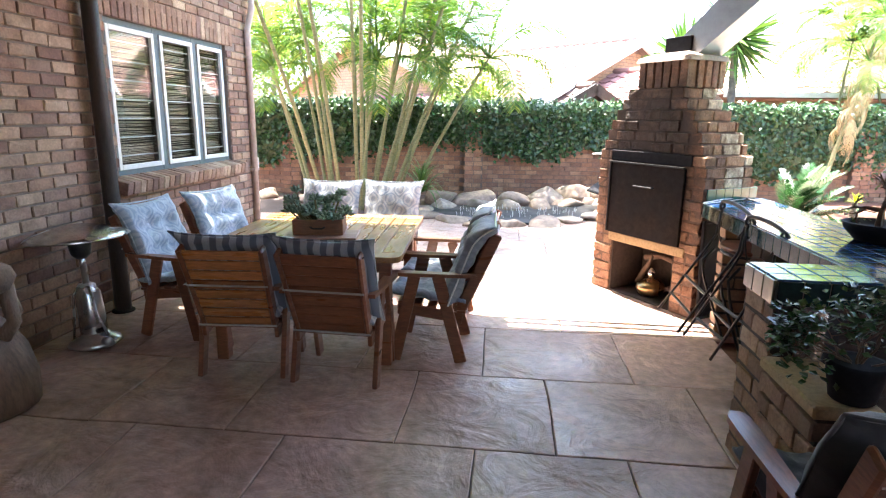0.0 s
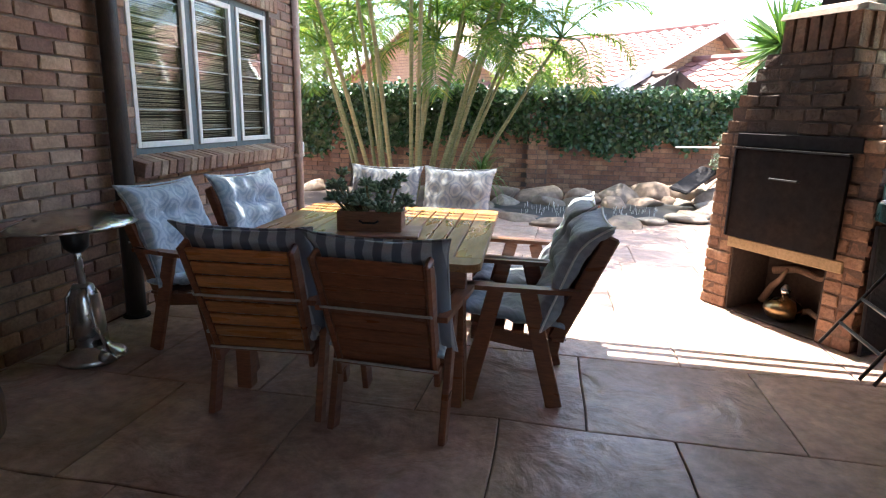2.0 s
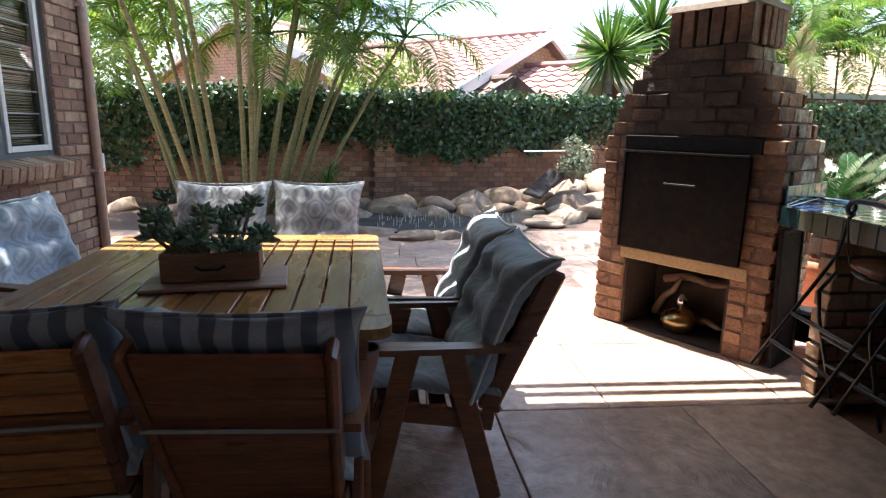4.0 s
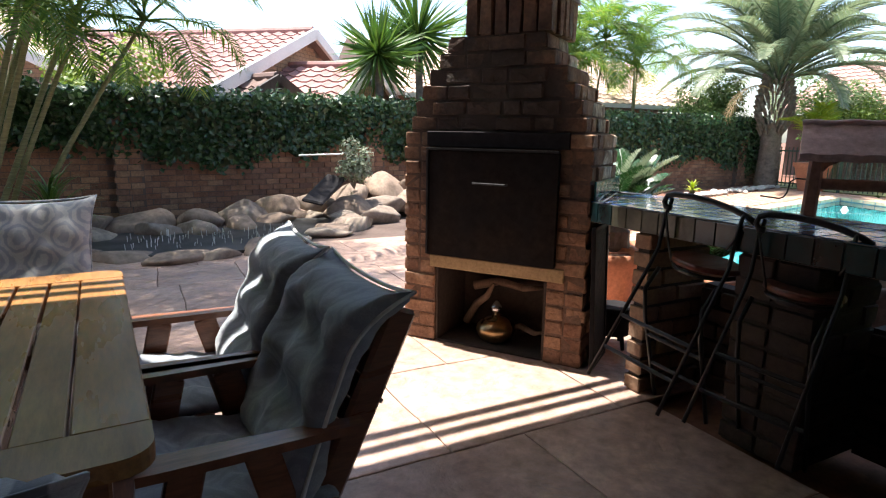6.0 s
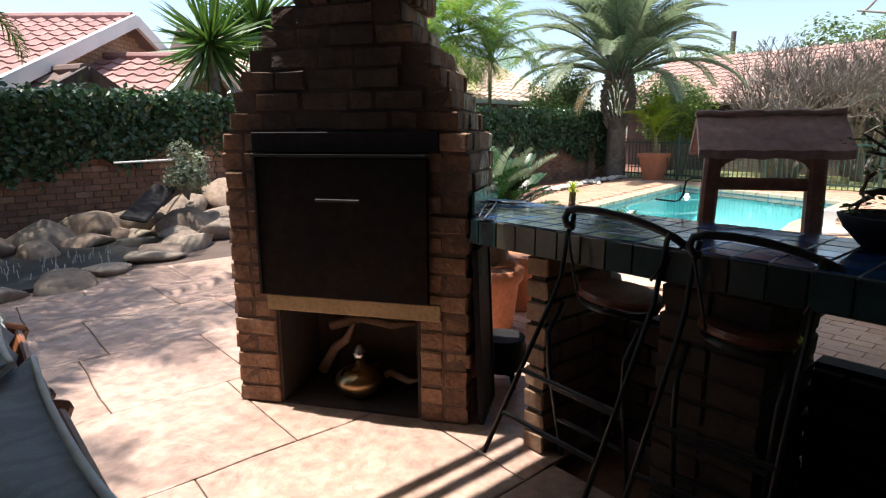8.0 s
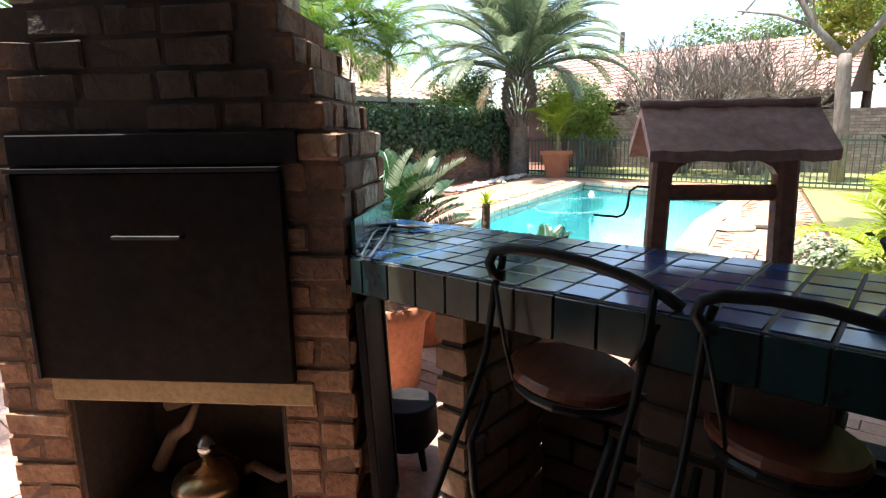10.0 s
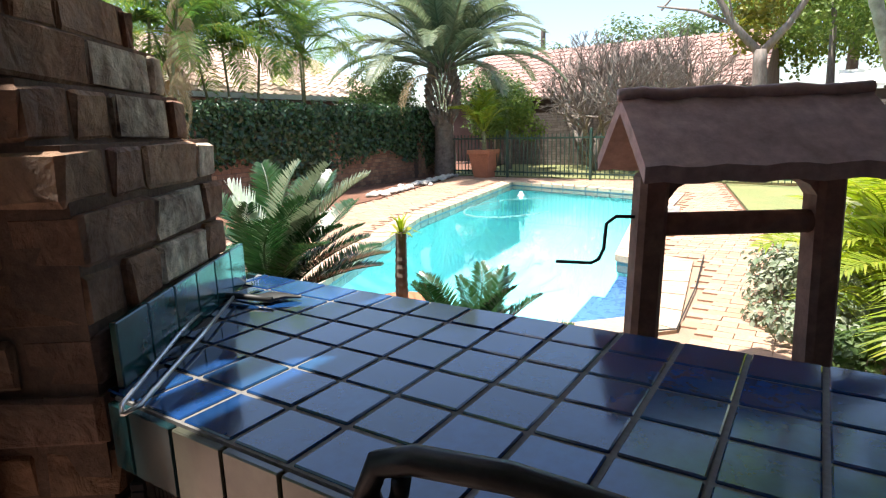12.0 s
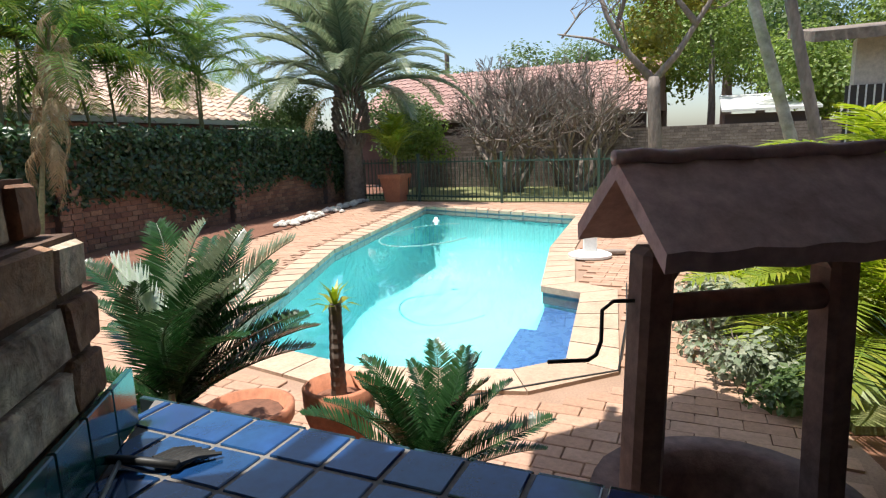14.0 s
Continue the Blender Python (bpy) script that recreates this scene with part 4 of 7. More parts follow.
def fabric(name, c1, c2, pattern, scale=1.0):
    """Woven upholstery: faded damask, or broad stripes."""
    m = material(name, c1, 0.95, vary=0.1, grain=220, stain=5, bump=0.12, sheen=0.25, tint=tuple(c * 0.8 for c in c1))
    n, l = m.node_tree.nodes, m.node_tree.links
    b = n["Principled BSDF"]
    src = b.inputs["Base Color"].links[0].from_socket
    co = n["Texture Coordinate"]
    mix = n.new("ShaderNodeMix")
    mix.data_type = "RGBA"
    mix.inputs["B"].default_value = (*c2, 1)
    l.new(src, mix.inputs["A"])
    if pattern == "stripe":
        sep = n.new("ShaderNodeSeparateXYZ")
        l.new(co.outputs["Object"], sep.inputs[0])
        sn = n.new("ShaderNodeMath")
        sn.operation = "SINE"
        mu = n.new("ShaderNodeMath")
        mu.operation = "MULTIPLY"
        mu.inputs[1].default_value = 2 * math.pi / 0.075
        l.new(sep.outputs[0], mu.inputs[0])
        l.new(mu.outputs[0], sn.inputs[0])
        mr = n.new("ShaderNodeMapRange")
        mr.inputs[1].default_value, mr.inputs[2].default_value = -0.15, 0.15
        l.new(sn.outputs[0], mr.inputs[0])
        fac = mr.outputs[0]
    else:
        sep = n.new("ShaderNodeSeparateXYZ")
        l.new(co.outputs["Object"], sep.inputs[0])
        waves = []
        for axis, per, ph in ((0, 0.17, 0.0), (2, 0.21, 0.6)):
            mu = n.new("ShaderNodeMath")
            mu.operation = "MULTIPLY_ADD"
            mu.inputs[1].default_value, mu.inputs[2].default_value = 2 * math.pi / per, ph
            l.new(sep.outputs[axis], mu.inputs[0])
            cs = n.new("ShaderNodeMath")
            cs.operation = "COSINE"
            l.new(mu.outputs[0], cs.inputs[0])
            waves.append(cs)
        s = n.new("ShaderNodeMath")
        s.operation = "ADD"
        l.new(waves[0].outputs[0], s.inputs[0])
        l.new(waves[1].outputs[0], s.inputs[1])
        mu = n.new("ShaderNodeMath")
        mu.operation = "MULTIPLY"
        mu.inputs[1].default_value = 5.5
        l.new(s.outputs[0], mu.inputs[0])
        nz = n.new("ShaderNodeTexNoise")
        nz.inputs["Scale"].default_value, nz.inputs["Detail"].default_value = 26, 2
        l.new(co.outputs["Object"], nz.inputs["Vector"])
        ad = n.new("ShaderNodeMath")
        ad.operation = "MULTIPLY_ADD"
        ad.inputs[1].default_value = 7.0
        l.new(nz.outputs[0], ad.inputs[0])
        l.new(mu.outputs[0], ad.inputs[2])
        sn = n.new("ShaderNodeMath")
        sn.operation = "SINE"
        l.new(ad.outputs[0], sn.inputs[0])
        mr = n.new("ShaderNodeMapRange")
        mr.inputs[1].default_value, mr.inputs[2].default_value, mr.inputs[4].default_value = -0.3, 0.5, 0.75
        l.new(sn.outputs[0], mr.inputs[0])
        fac = mr.outputs[0]
    l.new(fac, mix.inputs["Factor"])
    l.new(mix.outputs["Result"], b.inputs["Base Color"])
    return m


M_DAMASK = fabric("damask_grey_blue", (0.40, 0.41, 0.42), (0.22, 0.25, 0.30), "damask")
M_DAMASK_BLUE = fabric("damask_pale_blue", (0.42, 0.48, 0.55), (0.26, 0.33, 0.42), "damask")
M_PLAINGREY = fabric("faded_grey_canvas", (0.27, 0.295, 0.335), (0.21, 0.23, 0.265), "damask")
M_STRIPE = fabric("striped_canvas", (0.36, 0.375, 0.41), (0.12, 0.135, 0.17), "stripe")
M_BLACKCLOTH = fabric("black_canvas", (0.03, 0.03, 0.034), (0.022, 0.022, 0.026), "damask")
M_STRAP = material("grey_strap", (0.40, 0.38, 0.36), 0.8, vary=0.1)


def bar(b, p, q, w, d, chamfer=0.005):
    """A squared timber from p to q, w across and d deep."""
    p, q = Vector(p), Vector(q)
    a = (q - p).normalized()
    s = Vector((1, 0, 0)) if abs(a.x) < 0.9 else Vector((0, 1, 0))
    y = a.cross(s).normalized()
    x = y.cross(a)
    m = Matrix((x, y, a)).transposed().to_4x4()
    m.translation = (p + q) / 2
    return b.box((0, 0, 0), (w, d, (q - p).length), m, chamfer)


def make_chair(m, back_mat, seat_mat, label, seed, tufted=True, slat_mat=None, flop=0.10, cord=None):
    """A low armchair on splayed plank legs that faces +y, with a slatted reclined back, a seat and a back cushion."""
    t = thing("dining_chair", label, "chair", m, group="chairs round the table")
    W = 0.25
    foot, head = Vector((0, -0.145, 0.33)), Vector((0, -0.37, 0.85))
    tilt = math.degrees(math.atan2(foot.y - head.y, head.z - foot.z))
    for s in (-1, 1):
        part("leg", bar(Build(), (s * W, 0.27, 0), (s * W, 0.14, 0.575), 0.030, 0.078), M_WOOD, t)
        part("leg", bar(Build(), (s * W, -0.165, 0), (s * W, -0.01, 0.575), 0.030, 0.078), M_WOOD, t)
        arm = prism(-0.011, 0.011, [(-0.25, -0.024), (-0.10, -0.032), (0.18, -0.038), (0.27, -0.036), (0.305, -0.018), (0.305, 0.018), (0.27, 0.036), (0.18, 0.038), (-0.10, 0.026), (-0.25, 0.018)])
        part("armrest", arm, M_WOOD, t, m=pose(s * (W + 0.008), 0.0, 0.587, 90, 0, 90))
        part("back_stile", bar(Build(), (s * 0.208, foot.y, foot.z), (s * 0.226, head.y, head.z), 0.026, 0.078, 0.010), M_WOOD, t)
        part("seat_rail", bar(Build(), (s * (W - 0.032), 0.25, 0.35), (s * (W - 0.032), -0.17, 0.29), 0.026, 0.07), M_WOOD, t)
    for k in range(5):
        f = k / 4
        part("seat_slat", Build().box((0, 0.22 - 0.38 * f, 0.385 - 0.05 * f), (2 * W - 0.04, 0.06, 0.018), chamfer=0.003), M_WOOD, t)
    for k in range(8):
        f = (k + 0.5) / 8.2
        p = foot.lerp(head, f)
        part("back_slat", Build().box((0, 0, 0), (0.388 + 0.034 * f, 0.016, 0.058 if slat_mat else 0.0665), pose(0, p.y - 0.018, p.z, tilt, 0, rnd.uniform(-0.25, 0.25)), 0.004), slat_mat or M_WOOD, t)
    part("seat_rail", Build().box((0, 0.245, 0.335), (2 * W - 0.08, 0.024, 0.075), chamfer=0.004), M_WOOD, t)
    for f in (0.02, 0.55):
        p = foot.lerp(head, f)
        part("strap", Build().box((0, 0, 0), (0.462, 0.005, 0.011), pose(0, p.y - 0.044, p.z, tilt, 0, rnd.uniform(-0.8, 0.8))), M_STRAP, t, "pale cushion strap")
    pts = [(-0.36, 0.30), (0.36, 0.30), (-0.36, -0.32), (0.36, -0.32)] if tufted else [(0.0, -0.1)]
    at = pose(0, -0.075, 0.395, tilt - 3, 0, rnd.uniform(-1.5, 1.5))
    back = part("back_cushion", cushion(0.55, 0.60, 0.17 if tufted else 0.15, 0.05 if tufted else 0.02, 0.012, seed, points=pts, flop=flop, ears=0.07), back_mat, t, smooth=True, m=at)
    part("piping", piping(0.55, 0.60, flop, 0.07), cord or back_mat, back, "corded seam", smooth=True)
    part("seat_cushion", cushion(0.50, 0.50, 0.10, 0.02, 0, seed + 5, points=pts if tufted else ()), seat_mat, t, smooth=True, m=pose(0, -0.19, 0.405, -84, 0, 0))
    return t


M_CORD = material("white_cord", (0.72, 0.72, 0.70), 0.8, vary=0.08)
for x, y, rz, bm_, sm, lb, sd, tf, fl in (
    (0.90, 3.37, 5, M_STRIPE, M_DAMASK, "slatted honey-brown armchair with a blue-grey striped cushion", 1, False, 0.10),
    (1.50, 3.34, -2, M_STRIPE, M_DAMASK, "slatted dark-stained armchair with a blue-grey striped cushion", 2, False, 0.10),
    (2.035, 3.855, 91, M_PLAINGREY, M_PLAINGREY, "slatted hardwood armchair with a faded grey tufted cushion", 3, True, 0.16),
    (2.02, 4.40, 89, M_PLAINGREY, M_PLAINGREY, "slatted hardwood armchair with a faded grey tufted cushion", 4, True, 0.12),
    (0.12, 3.99, -97, M_DAMASK_BLUE, M_DAMASK_BLUE, "slatted hardwood armchair with a pale blue tufted cushion", 5, True, 0.06),
    (0.26, 4.62, -106, M_DAMASK_BLUE, M_DAMASK_BLUE, "slatted hardwood armchair with a pale blue tufted cushion", 6, True, 0.06),
    (0.80, 5.23, 181, M_DAMASK, M_DAMASK, "slatted hardwood armchair with a grey damask cushion", 7, False, 0.03),
    (1.36, 5.30, 178, M_DAMASK, M_DAMASK, "slatted hardwood armchair with a grey damask cushion", 8, False, 0.03)):
    make_chair(pose(x, y, 0, 0, 0, rz), bm_, sm, lb, sd, tf, M_WOOD_SLAT if sd == 1 else None, fl, M_CORD if sd in (3, 4) else None)


# ---- boundary wall, ivy, pond ----
def wall_y(x):
    return 11.75 + 0.09 * x


M_GARDENBRICK = material("old_garden_brick", None, 0.9, vary=0.18, grain=40, stain=6, bump=0.35, ramp=[(0.21, 0.10, 0.06), (0.29, 0.15, 0.09), (0.17, 0.085, 0.06), (0.34, 0.20, 0.125), (0.24, 0.12, 0.075)], tint=(0.10, 0.065, 0.05))
M_IVY = leaf_material("ivy_leaf", [(0.014, 0.036, 0.013), (0.027, 0.064, 0.022), (0.045, 0.092, 0.033), (0.022, 0.05, 0.019), (0.11, 0.16, 0.08)], rough=0.28, through=0.15)
WALLM = Matrix.Translation((0, wall_y(0), 0)) @ Matrix.Rotation(math.atan(0.09), 4, "Z")
b = Build().box((4.5, 0.12, 0.8), (28.0, 0.20, 1.7), WALLM)
for px in (-5.6, -1.9, 1.75, 5.6, 9.4, 13.2, 17.0):
    b.box((px, 0.06, 0.84), (0.36, 0.36, 1.78), WALLM)
wall_north = setting("wall_north", b, M_MORTAR_DARK, "old brown brick garden wall grown over with ivy", "wall")
bb = Build()
rr = random.Random(3)
for c in range(-1, 20):
    x = -9.4 + (0.11 if c % 2 else 0)
    while x < 18.3:
        onp = any(abs(x - px) < 0.17 for px in (-5.6, -1.9, 1.75, 5.6, 9.4, 13.2, 17.0))
        if not onp:
            bb.box((x, 0.018 + rr.uniform(-0.003, 0.003), c * COURSE + 0.045), (0.211, 0.03, BR_H), WALLM)
        x += 0.222
    for px in (-5.6, -1.9, 1.75, 5.6, 9.4, 13.2, 17.0):
        for dx in ((-0.09, 0.09) if c % 2 else (-0.12, 0.06)):
            bb.box((px + dx, -0.125 + rr.uniform(-0.003, 0.003), c * COURSE + 0.045), (0.165, 0.03, BR_H), WALLM)
part("bricks", bb, M_GARDENBRICK, wall_north)["kind"] = "stuff"


def leaf(b, p, n, size, spin, fold=0.25, ratio=0.75):
    """A folded leaf at p whose face looks along n."""
    n = Vector(n).normalized()
    u = n.orthogonal().normalized()
    u = (Matrix.Rotation(spin, 3, n) @ u)
    w = n.cross(u)
    h = size * ratio / 2
    p = Vector(p)
    b.add([p, p + u * size * 0.45 + w * h + n * h * fold, p + u * size, p + u * size * 0.45 - w * h + n * h * fold], [(0, 1, 2), (0, 2, 3)])


def ivy_edge(x):
    """How far down the growth hangs at x along the wall."""
    return 0.78 + 0.22 * math.sin(x * 1.3 + 0.8) + 0.28 * noise.noise((x * 0.9, 3.1, 0)) + (0.16 if 1.2 < x < 4.2 else 0) - (0.25 if 6.5 < x else 0)


b = Build()
rr = random.Random(5)
for i in range(30000):
    x = rr.uniform(-9, 18.2)
    top = 1.80 + 0.09 * noise.noise((x * 1.4, 0, 0)) + 0.05 * noise.noise((x * 4, 1, 0))
    if rr.random() < 0.3:
        p = (x, rr.uniform(-0.2, 0.45), top + rr.gauss(0, 0.045))
        n = (rr.gauss(0, 0.5), rr.gauss(-0.3, 0.5), 1.0)
    else:
        lo = ivy_edge(x)
        z = top - (top - lo) * rr.random() ** 1.25
        bulge = 0.10 + 0.16 * max(0, (z - lo) / (top - lo)) + 0.08 * noise.noise((x * 2, z * 2, 4))
        p = (x, -bulge + rr.uniform(-0.05, 0.06), z + rr.gauss(0, 0.05))
        n = (rr.gauss(0, 0.55), -1.0, rr.gauss(0.35, 0.5))
    wp = WALLM @ Vector(p)
    leaf(b, wp, n, rr.uniform(0.06, 0.12), rr.uniform(0, 6.3))
for i in range(136):
    for j in range(6):
        q = []
        for di, dj in ((0, 0), (1, 0), (1, 1), (0, 1)):
            x = -9 + (i + di) * 0.2
            lo = ivy_edge(x) + 0.06
            top = 1.78 + 0.09 * noise.noise((x * 1.4, 0, 0))
            f = (j + dj) / 6
            z = lo + (top - lo) * f
            q.append(tuple(WALLM @ Vector((x, 0.0 if f == 0 else -(0.04 + 0.15 * f + 0.05 * noise.noise((x * 2, z * 2, 4))), z))))
        b.add(q, [(0, 1, 2, 3)])
for i in range(136):
    q = []
    for di, yy in ((0, -0.16), (1, -0.16), (1, 0.4), (0, 0.4)):
        x = -9 + (i + di) * 0.2
        q.append(tuple(WALLM @ Vector((x, yy, 1.77 + 0.09 * noise.noise((x * 1.4, 0, 0))))))
    b.add(q, [(0, 1, 2, 3)])
ivy = tagged(new("ivy", b.mesh("ivy", M_IVY)), "dense dark green ivy hanging over the garden wall", "ivy", kind="stuff")

# pond with its rock rim
b = Build()
PONDPTS = [(1.0, 9.4), (1.9, 8.75), (2.8, 8.7), (3.7, 9.4), (4.3, 10.0), (4.6, 10.9), (4.0, 11.2), (2.8, 10.3), (1.6, 10.3), (1.0, 10.1)]
b.poly(PONDPTS, -0.2, 0.035)
setting("pond_liner", b, M_BLACK, "black-lined empty garden pond", "pond")


def rock_mesh(sx, sy, sz, seed):
    bm = bmesh.new()
    bmesh.ops.create_icosphere(bm, subdivisions=3, radius=1)
    rp = random.Random(seed)
    planes = [(Vector((rp.gauss(0, 1), rp.gauss(0, 1), rp.gauss(0.5, 0.8))).normalized(), rp.uniform(0.45, 0.78)) for _ in range(12)]
    for v in bm.verts:
        k = 1 + 0.28 * noise.noise(v.co * 1.3 + Vector((seed * 7, 0, 0))) + 0.10 * noise.noise(v.co * 4 + Vector((seed, 3, 0)))
        c = v.co * k
        for pn, pd in planes:
            over = c.dot(pn) - pd
            if over > 0:
                c -= pn * over * 0.9
        v.co = Vector((c.x * sx, c.y * sy, max(-0.5, c.z) * sz))
    me = bpy.data.meshes.new("rock")
    bm.to_mesh(me)
    bm.free()
    me.materials.append(M_ROCK)
    me.shade_smooth()
    return me


rr = random.Random(11)


def rock(x, y, z, s, flat=0.6):
    ob = new("rock", rock_mesh(s * rr.uniform(0.9, 1.25), s * rr.uniform(0.7, 1.0), s * flat, rr.random() * 20))
    ob.matrix_basis = pose(x, y, z, rr.uniform(-8, 8), rr.uniform(-8, 8), rr.uniform(0, 360))
    tagged(ob, "weathered brown-grey rock set round the pond", "rock", "rocks round the pond")


rim = PONDPTS
for i in range(len(rim)):
    p, q = Vector(rim[i]), Vector(rim[(i + 1) % len(rim)])
    n = max(1, int((q - p).length / 0.42))
    for k in range(n):
        c = p.lerp(q, (k + rr.uniform(0.3, 0.7)) / n)
        back = c.y > 9.9
        rock(c.x, c.y - 0.1, 0.02 if not back else 0.05, rr.uniform(0.31, 0.40) if not back else rr.uniform(0.30, 0.40), 0.27 if not back else 0.40)
for x, y, z, s in ((-2.2, 10.7, 0.02, 0.3), (-1.2, 10.5, 0.02, 0.32), (-0.2, 10.5, 0.03, 0.36), (0.5, 10.55, 0.05, 0.38), (1.15, 10.75, 0.07, 0.42), (1.85, 10.75, 0.06, 0.40), (2.5, 10.85, 0.08, 0.44), (3.15, 11.0, 0.10, 0.46),
                   (3.75, 11.15, 0.16, 0.48), (4.3, 11.15, 0.22, 0.50), (4.85, 11.2, 0.30, 0.52), (5.4, 11.3, 0.34, 0.54), (6.0, 11.4, 0.32, 0.50), (4.6, 10.7, 0.14, 0.42), (5.15, 10.8, 0.18, 0.46), (5.7, 10.95, 0.20, 0.46), (4.95, 10.3, 0.06, 0.36), (4.45, 9.85, 0.04, 0.30)):
    rock(x, y, z, s)
for i, pth in enumerate((((4.5, 10.9, 0.62), (4.2, 10.4, 0.48), (3.9, 10.1, 0.34)),)):
    t = thing("slate_slab", "dark wet slate slab leaning on the pond rocks", "rock")
    part("slab", bar(Build(), pth[0], pth[2], 0.30, 0.05, 0.02), M_STEEL_BLACK, t)
t = thing("water_spout", "thin pale pipe reaching out from the ivy over the pond", "pipe")
part("pipe", Build().tube([(3.95, 10.95, 0.94), (4.7, 11.25, 0.945), (5.0, 12.1, 0.945)], 0.012, 8), M_WHITE, t)
b = Build()
for i in range(90):
    p = Vector((rr.uniform(1.6, 3.6), rr.uniform(9.0, 9.9), 0.045))
    b.tube([p, p + Vector((rr.uniform(-0.01, 0.01), rr.uniform(-0.01, 0.01), rr.uniform(0.03, 0.09)))], 0.004, 3)
tagged(new("pond_stubble", b.mesh("pond_stubble", M_WHITE)), "pale dry reed stubs standing in the pond", "reeds", kind="stuff")


# ---- palms and plants ----
def frond_mesh(name, mat, length=1.5, pairs=34, blade=0.42, width=0.03, droop=0.9, lift=0.55, vee=0.45, sweep=0.55, seed=0, stem=0.016, bare=0.18, hang=0.35):
    """A feather frond along +x: arched midrib with paired, drooping leaflets."""
    r = random.Random(seed)
    b = Build()

    def mid(s):
        return Vector((length * (s - 0.12 * droop * s ** 3), 0.05 * math.sin(s * 3 + seed), length * (lift * s - droop * 0.62 * s ** 2.2)))

    pts = [mid(i / 14) for i in range(15)]
    b.tube(pts, [stem * (1 - 0.85 * i / 14) for i in range(15)], 5)
    for i in range(pairs):
        s = bare + (1 - bare) * (i + 0.5) / pairs
        p = mid(s)
        d = (mid(min(1, s + 0.02)) - mid(s - 0.02)).normalized()
        side = d.cross(Vector((0, 0, 1))).normalized()
        up = side.cross(d).normalized()
        k = math.sin(math.pi * (0.12 + 0.83 * (s - bare) / (1 - bare))) ** 0.7
        for sg in (-1, 1):
            L = blade * k * r.uniform(0.85, 1.1)
            out = (side * sg * math.cos(vee) + up * math.sin(vee * 0.9) + d * sweep * r.uniform(0.85, 1.15)).normalized()
            tip_drop = Vector((0, 0, -1)) * L * hang * r.uniform(0.7, 1.3)
            w = d * width / 2
            m1 = p + out * L * 0.5 + tip_drop * 0.22
            b.add([p - w * 0.5, p + w * 0.5, m1 + w, m1 - w, p + out * L + tip_drop], [(0, 1, 2, 3), (3, 2, 4)])
    return b.mesh(name, mat)


M_FROND = leaf_material("areca_leaf", [(0.05, 0.11, 0.025), (0.09, 0.165, 0.035), (0.14, 0.21, 0.04), (0.07, 0.14, 0.03), (0.22, 0.24, 0.04)], 0.4, 0.55)
M_FROND_GOLD = leaf_material("golden_palm_leaf", [(0.15, 0.22, 0.025), (0.27, 0.32, 0.04), (0.20, 0.27, 0.03), (0.36, 0.36, 0.06)], 0.4, 0.45)
M_DATE = leaf_material("grey_green_palm_leaf", [(0.09, 0.13, 0.075), (0.15, 0.19, 0.115), (0.21, 0.24, 0.15), (0.12, 0.16, 0.08)], 0.4, 0.35)
M_CYCAD = leaf_material("cycad_leaf", [(0.012, 0.04, 0.012), (0.02, 0.06, 0.018), (0.03, 0.075, 0.025)], 0.25, 0.12)
M_CYCAD_PALE = leaf_material("grey_cycad_leaf", [(0.13, 0.16, 0.10), (0.19, 0.22, 0.14), (0.10, 0.14, 0.08)], 0.35, 0.2)
M_YUCCA = leaf_material("yucca_leaf", [(0.04, 0.09, 0.02), (0.07, 0.14, 0.03), (0.11, 0.18, 0.035)], 0.4, 0.2)
M_STEM = material("ringed_palm_stem", (0.20, 0.19, 0.09), 0.7, vary=0.2, grain=12, stain=5, bump=0.15, tint=(0.11, 0.12, 0.05), stretch=(1, 1, 8))
M_TRUNK = material("grey_palm_trunk", (0.20, 0.16, 0.13), 0.9, vary=0.22, grain=14, stain=4, bump=0.5, tint=(0.11, 0.085, 0.07))
M_BARK = material("grey_bark", (0.23, 0.19, 0.16), 0.9, vary=0.2, grain=18, stain=4, bump=0.45, tint=(0.13, 0.105, 0.09), stretch=(1, 1, 0.35))
M_DEAD = leaf_material("dry_palm_leaf", [(0.30, 0.22, 0.12), (0.38, 0.29, 0.17), (0.25, 0.17, 0.09)], 0.8, 0.15)

FR_ARECA = [frond_mesh("frond", M_FROND, 1.55, 36, 0.46, 0.026, 1.15, 0.75, 0.45, 0.6, s, hang=0.55) for s in (1, 2, 3)]
FR_GOLD = [frond_mesh("frond", M_FROND_GOLD, 1.0, 26, 0.36, 0.03, 0.9, 0.75, 0.45, 0.6, s) for s in (4, 5)]
FR_DATE = [frond_mesh("frond", M_DATE, 3.1, 72, 0.46, 0.042, 0.95, 0.62, 0.55, 0.7, s, 0.03) for s in (6, 7, 8)]
FR_CYCAD = [frond_mesh("frond", M_CYCAD, 0.62, 50, 0.115, 0.013, 0.55, 0.72, 0.5, 0.55, s, 0.007, 0.08, 0.1) for s in (9, 10)]
FR_CYCAD_PALE = [frond_mesh("frond", M_CYCAD_PALE, 0.66, 44, 0.12, 0.012, 0.6, 0.8, 0.6, 0.6, s, 0.008, 0.1, 0.1) for s in (11, 12)]


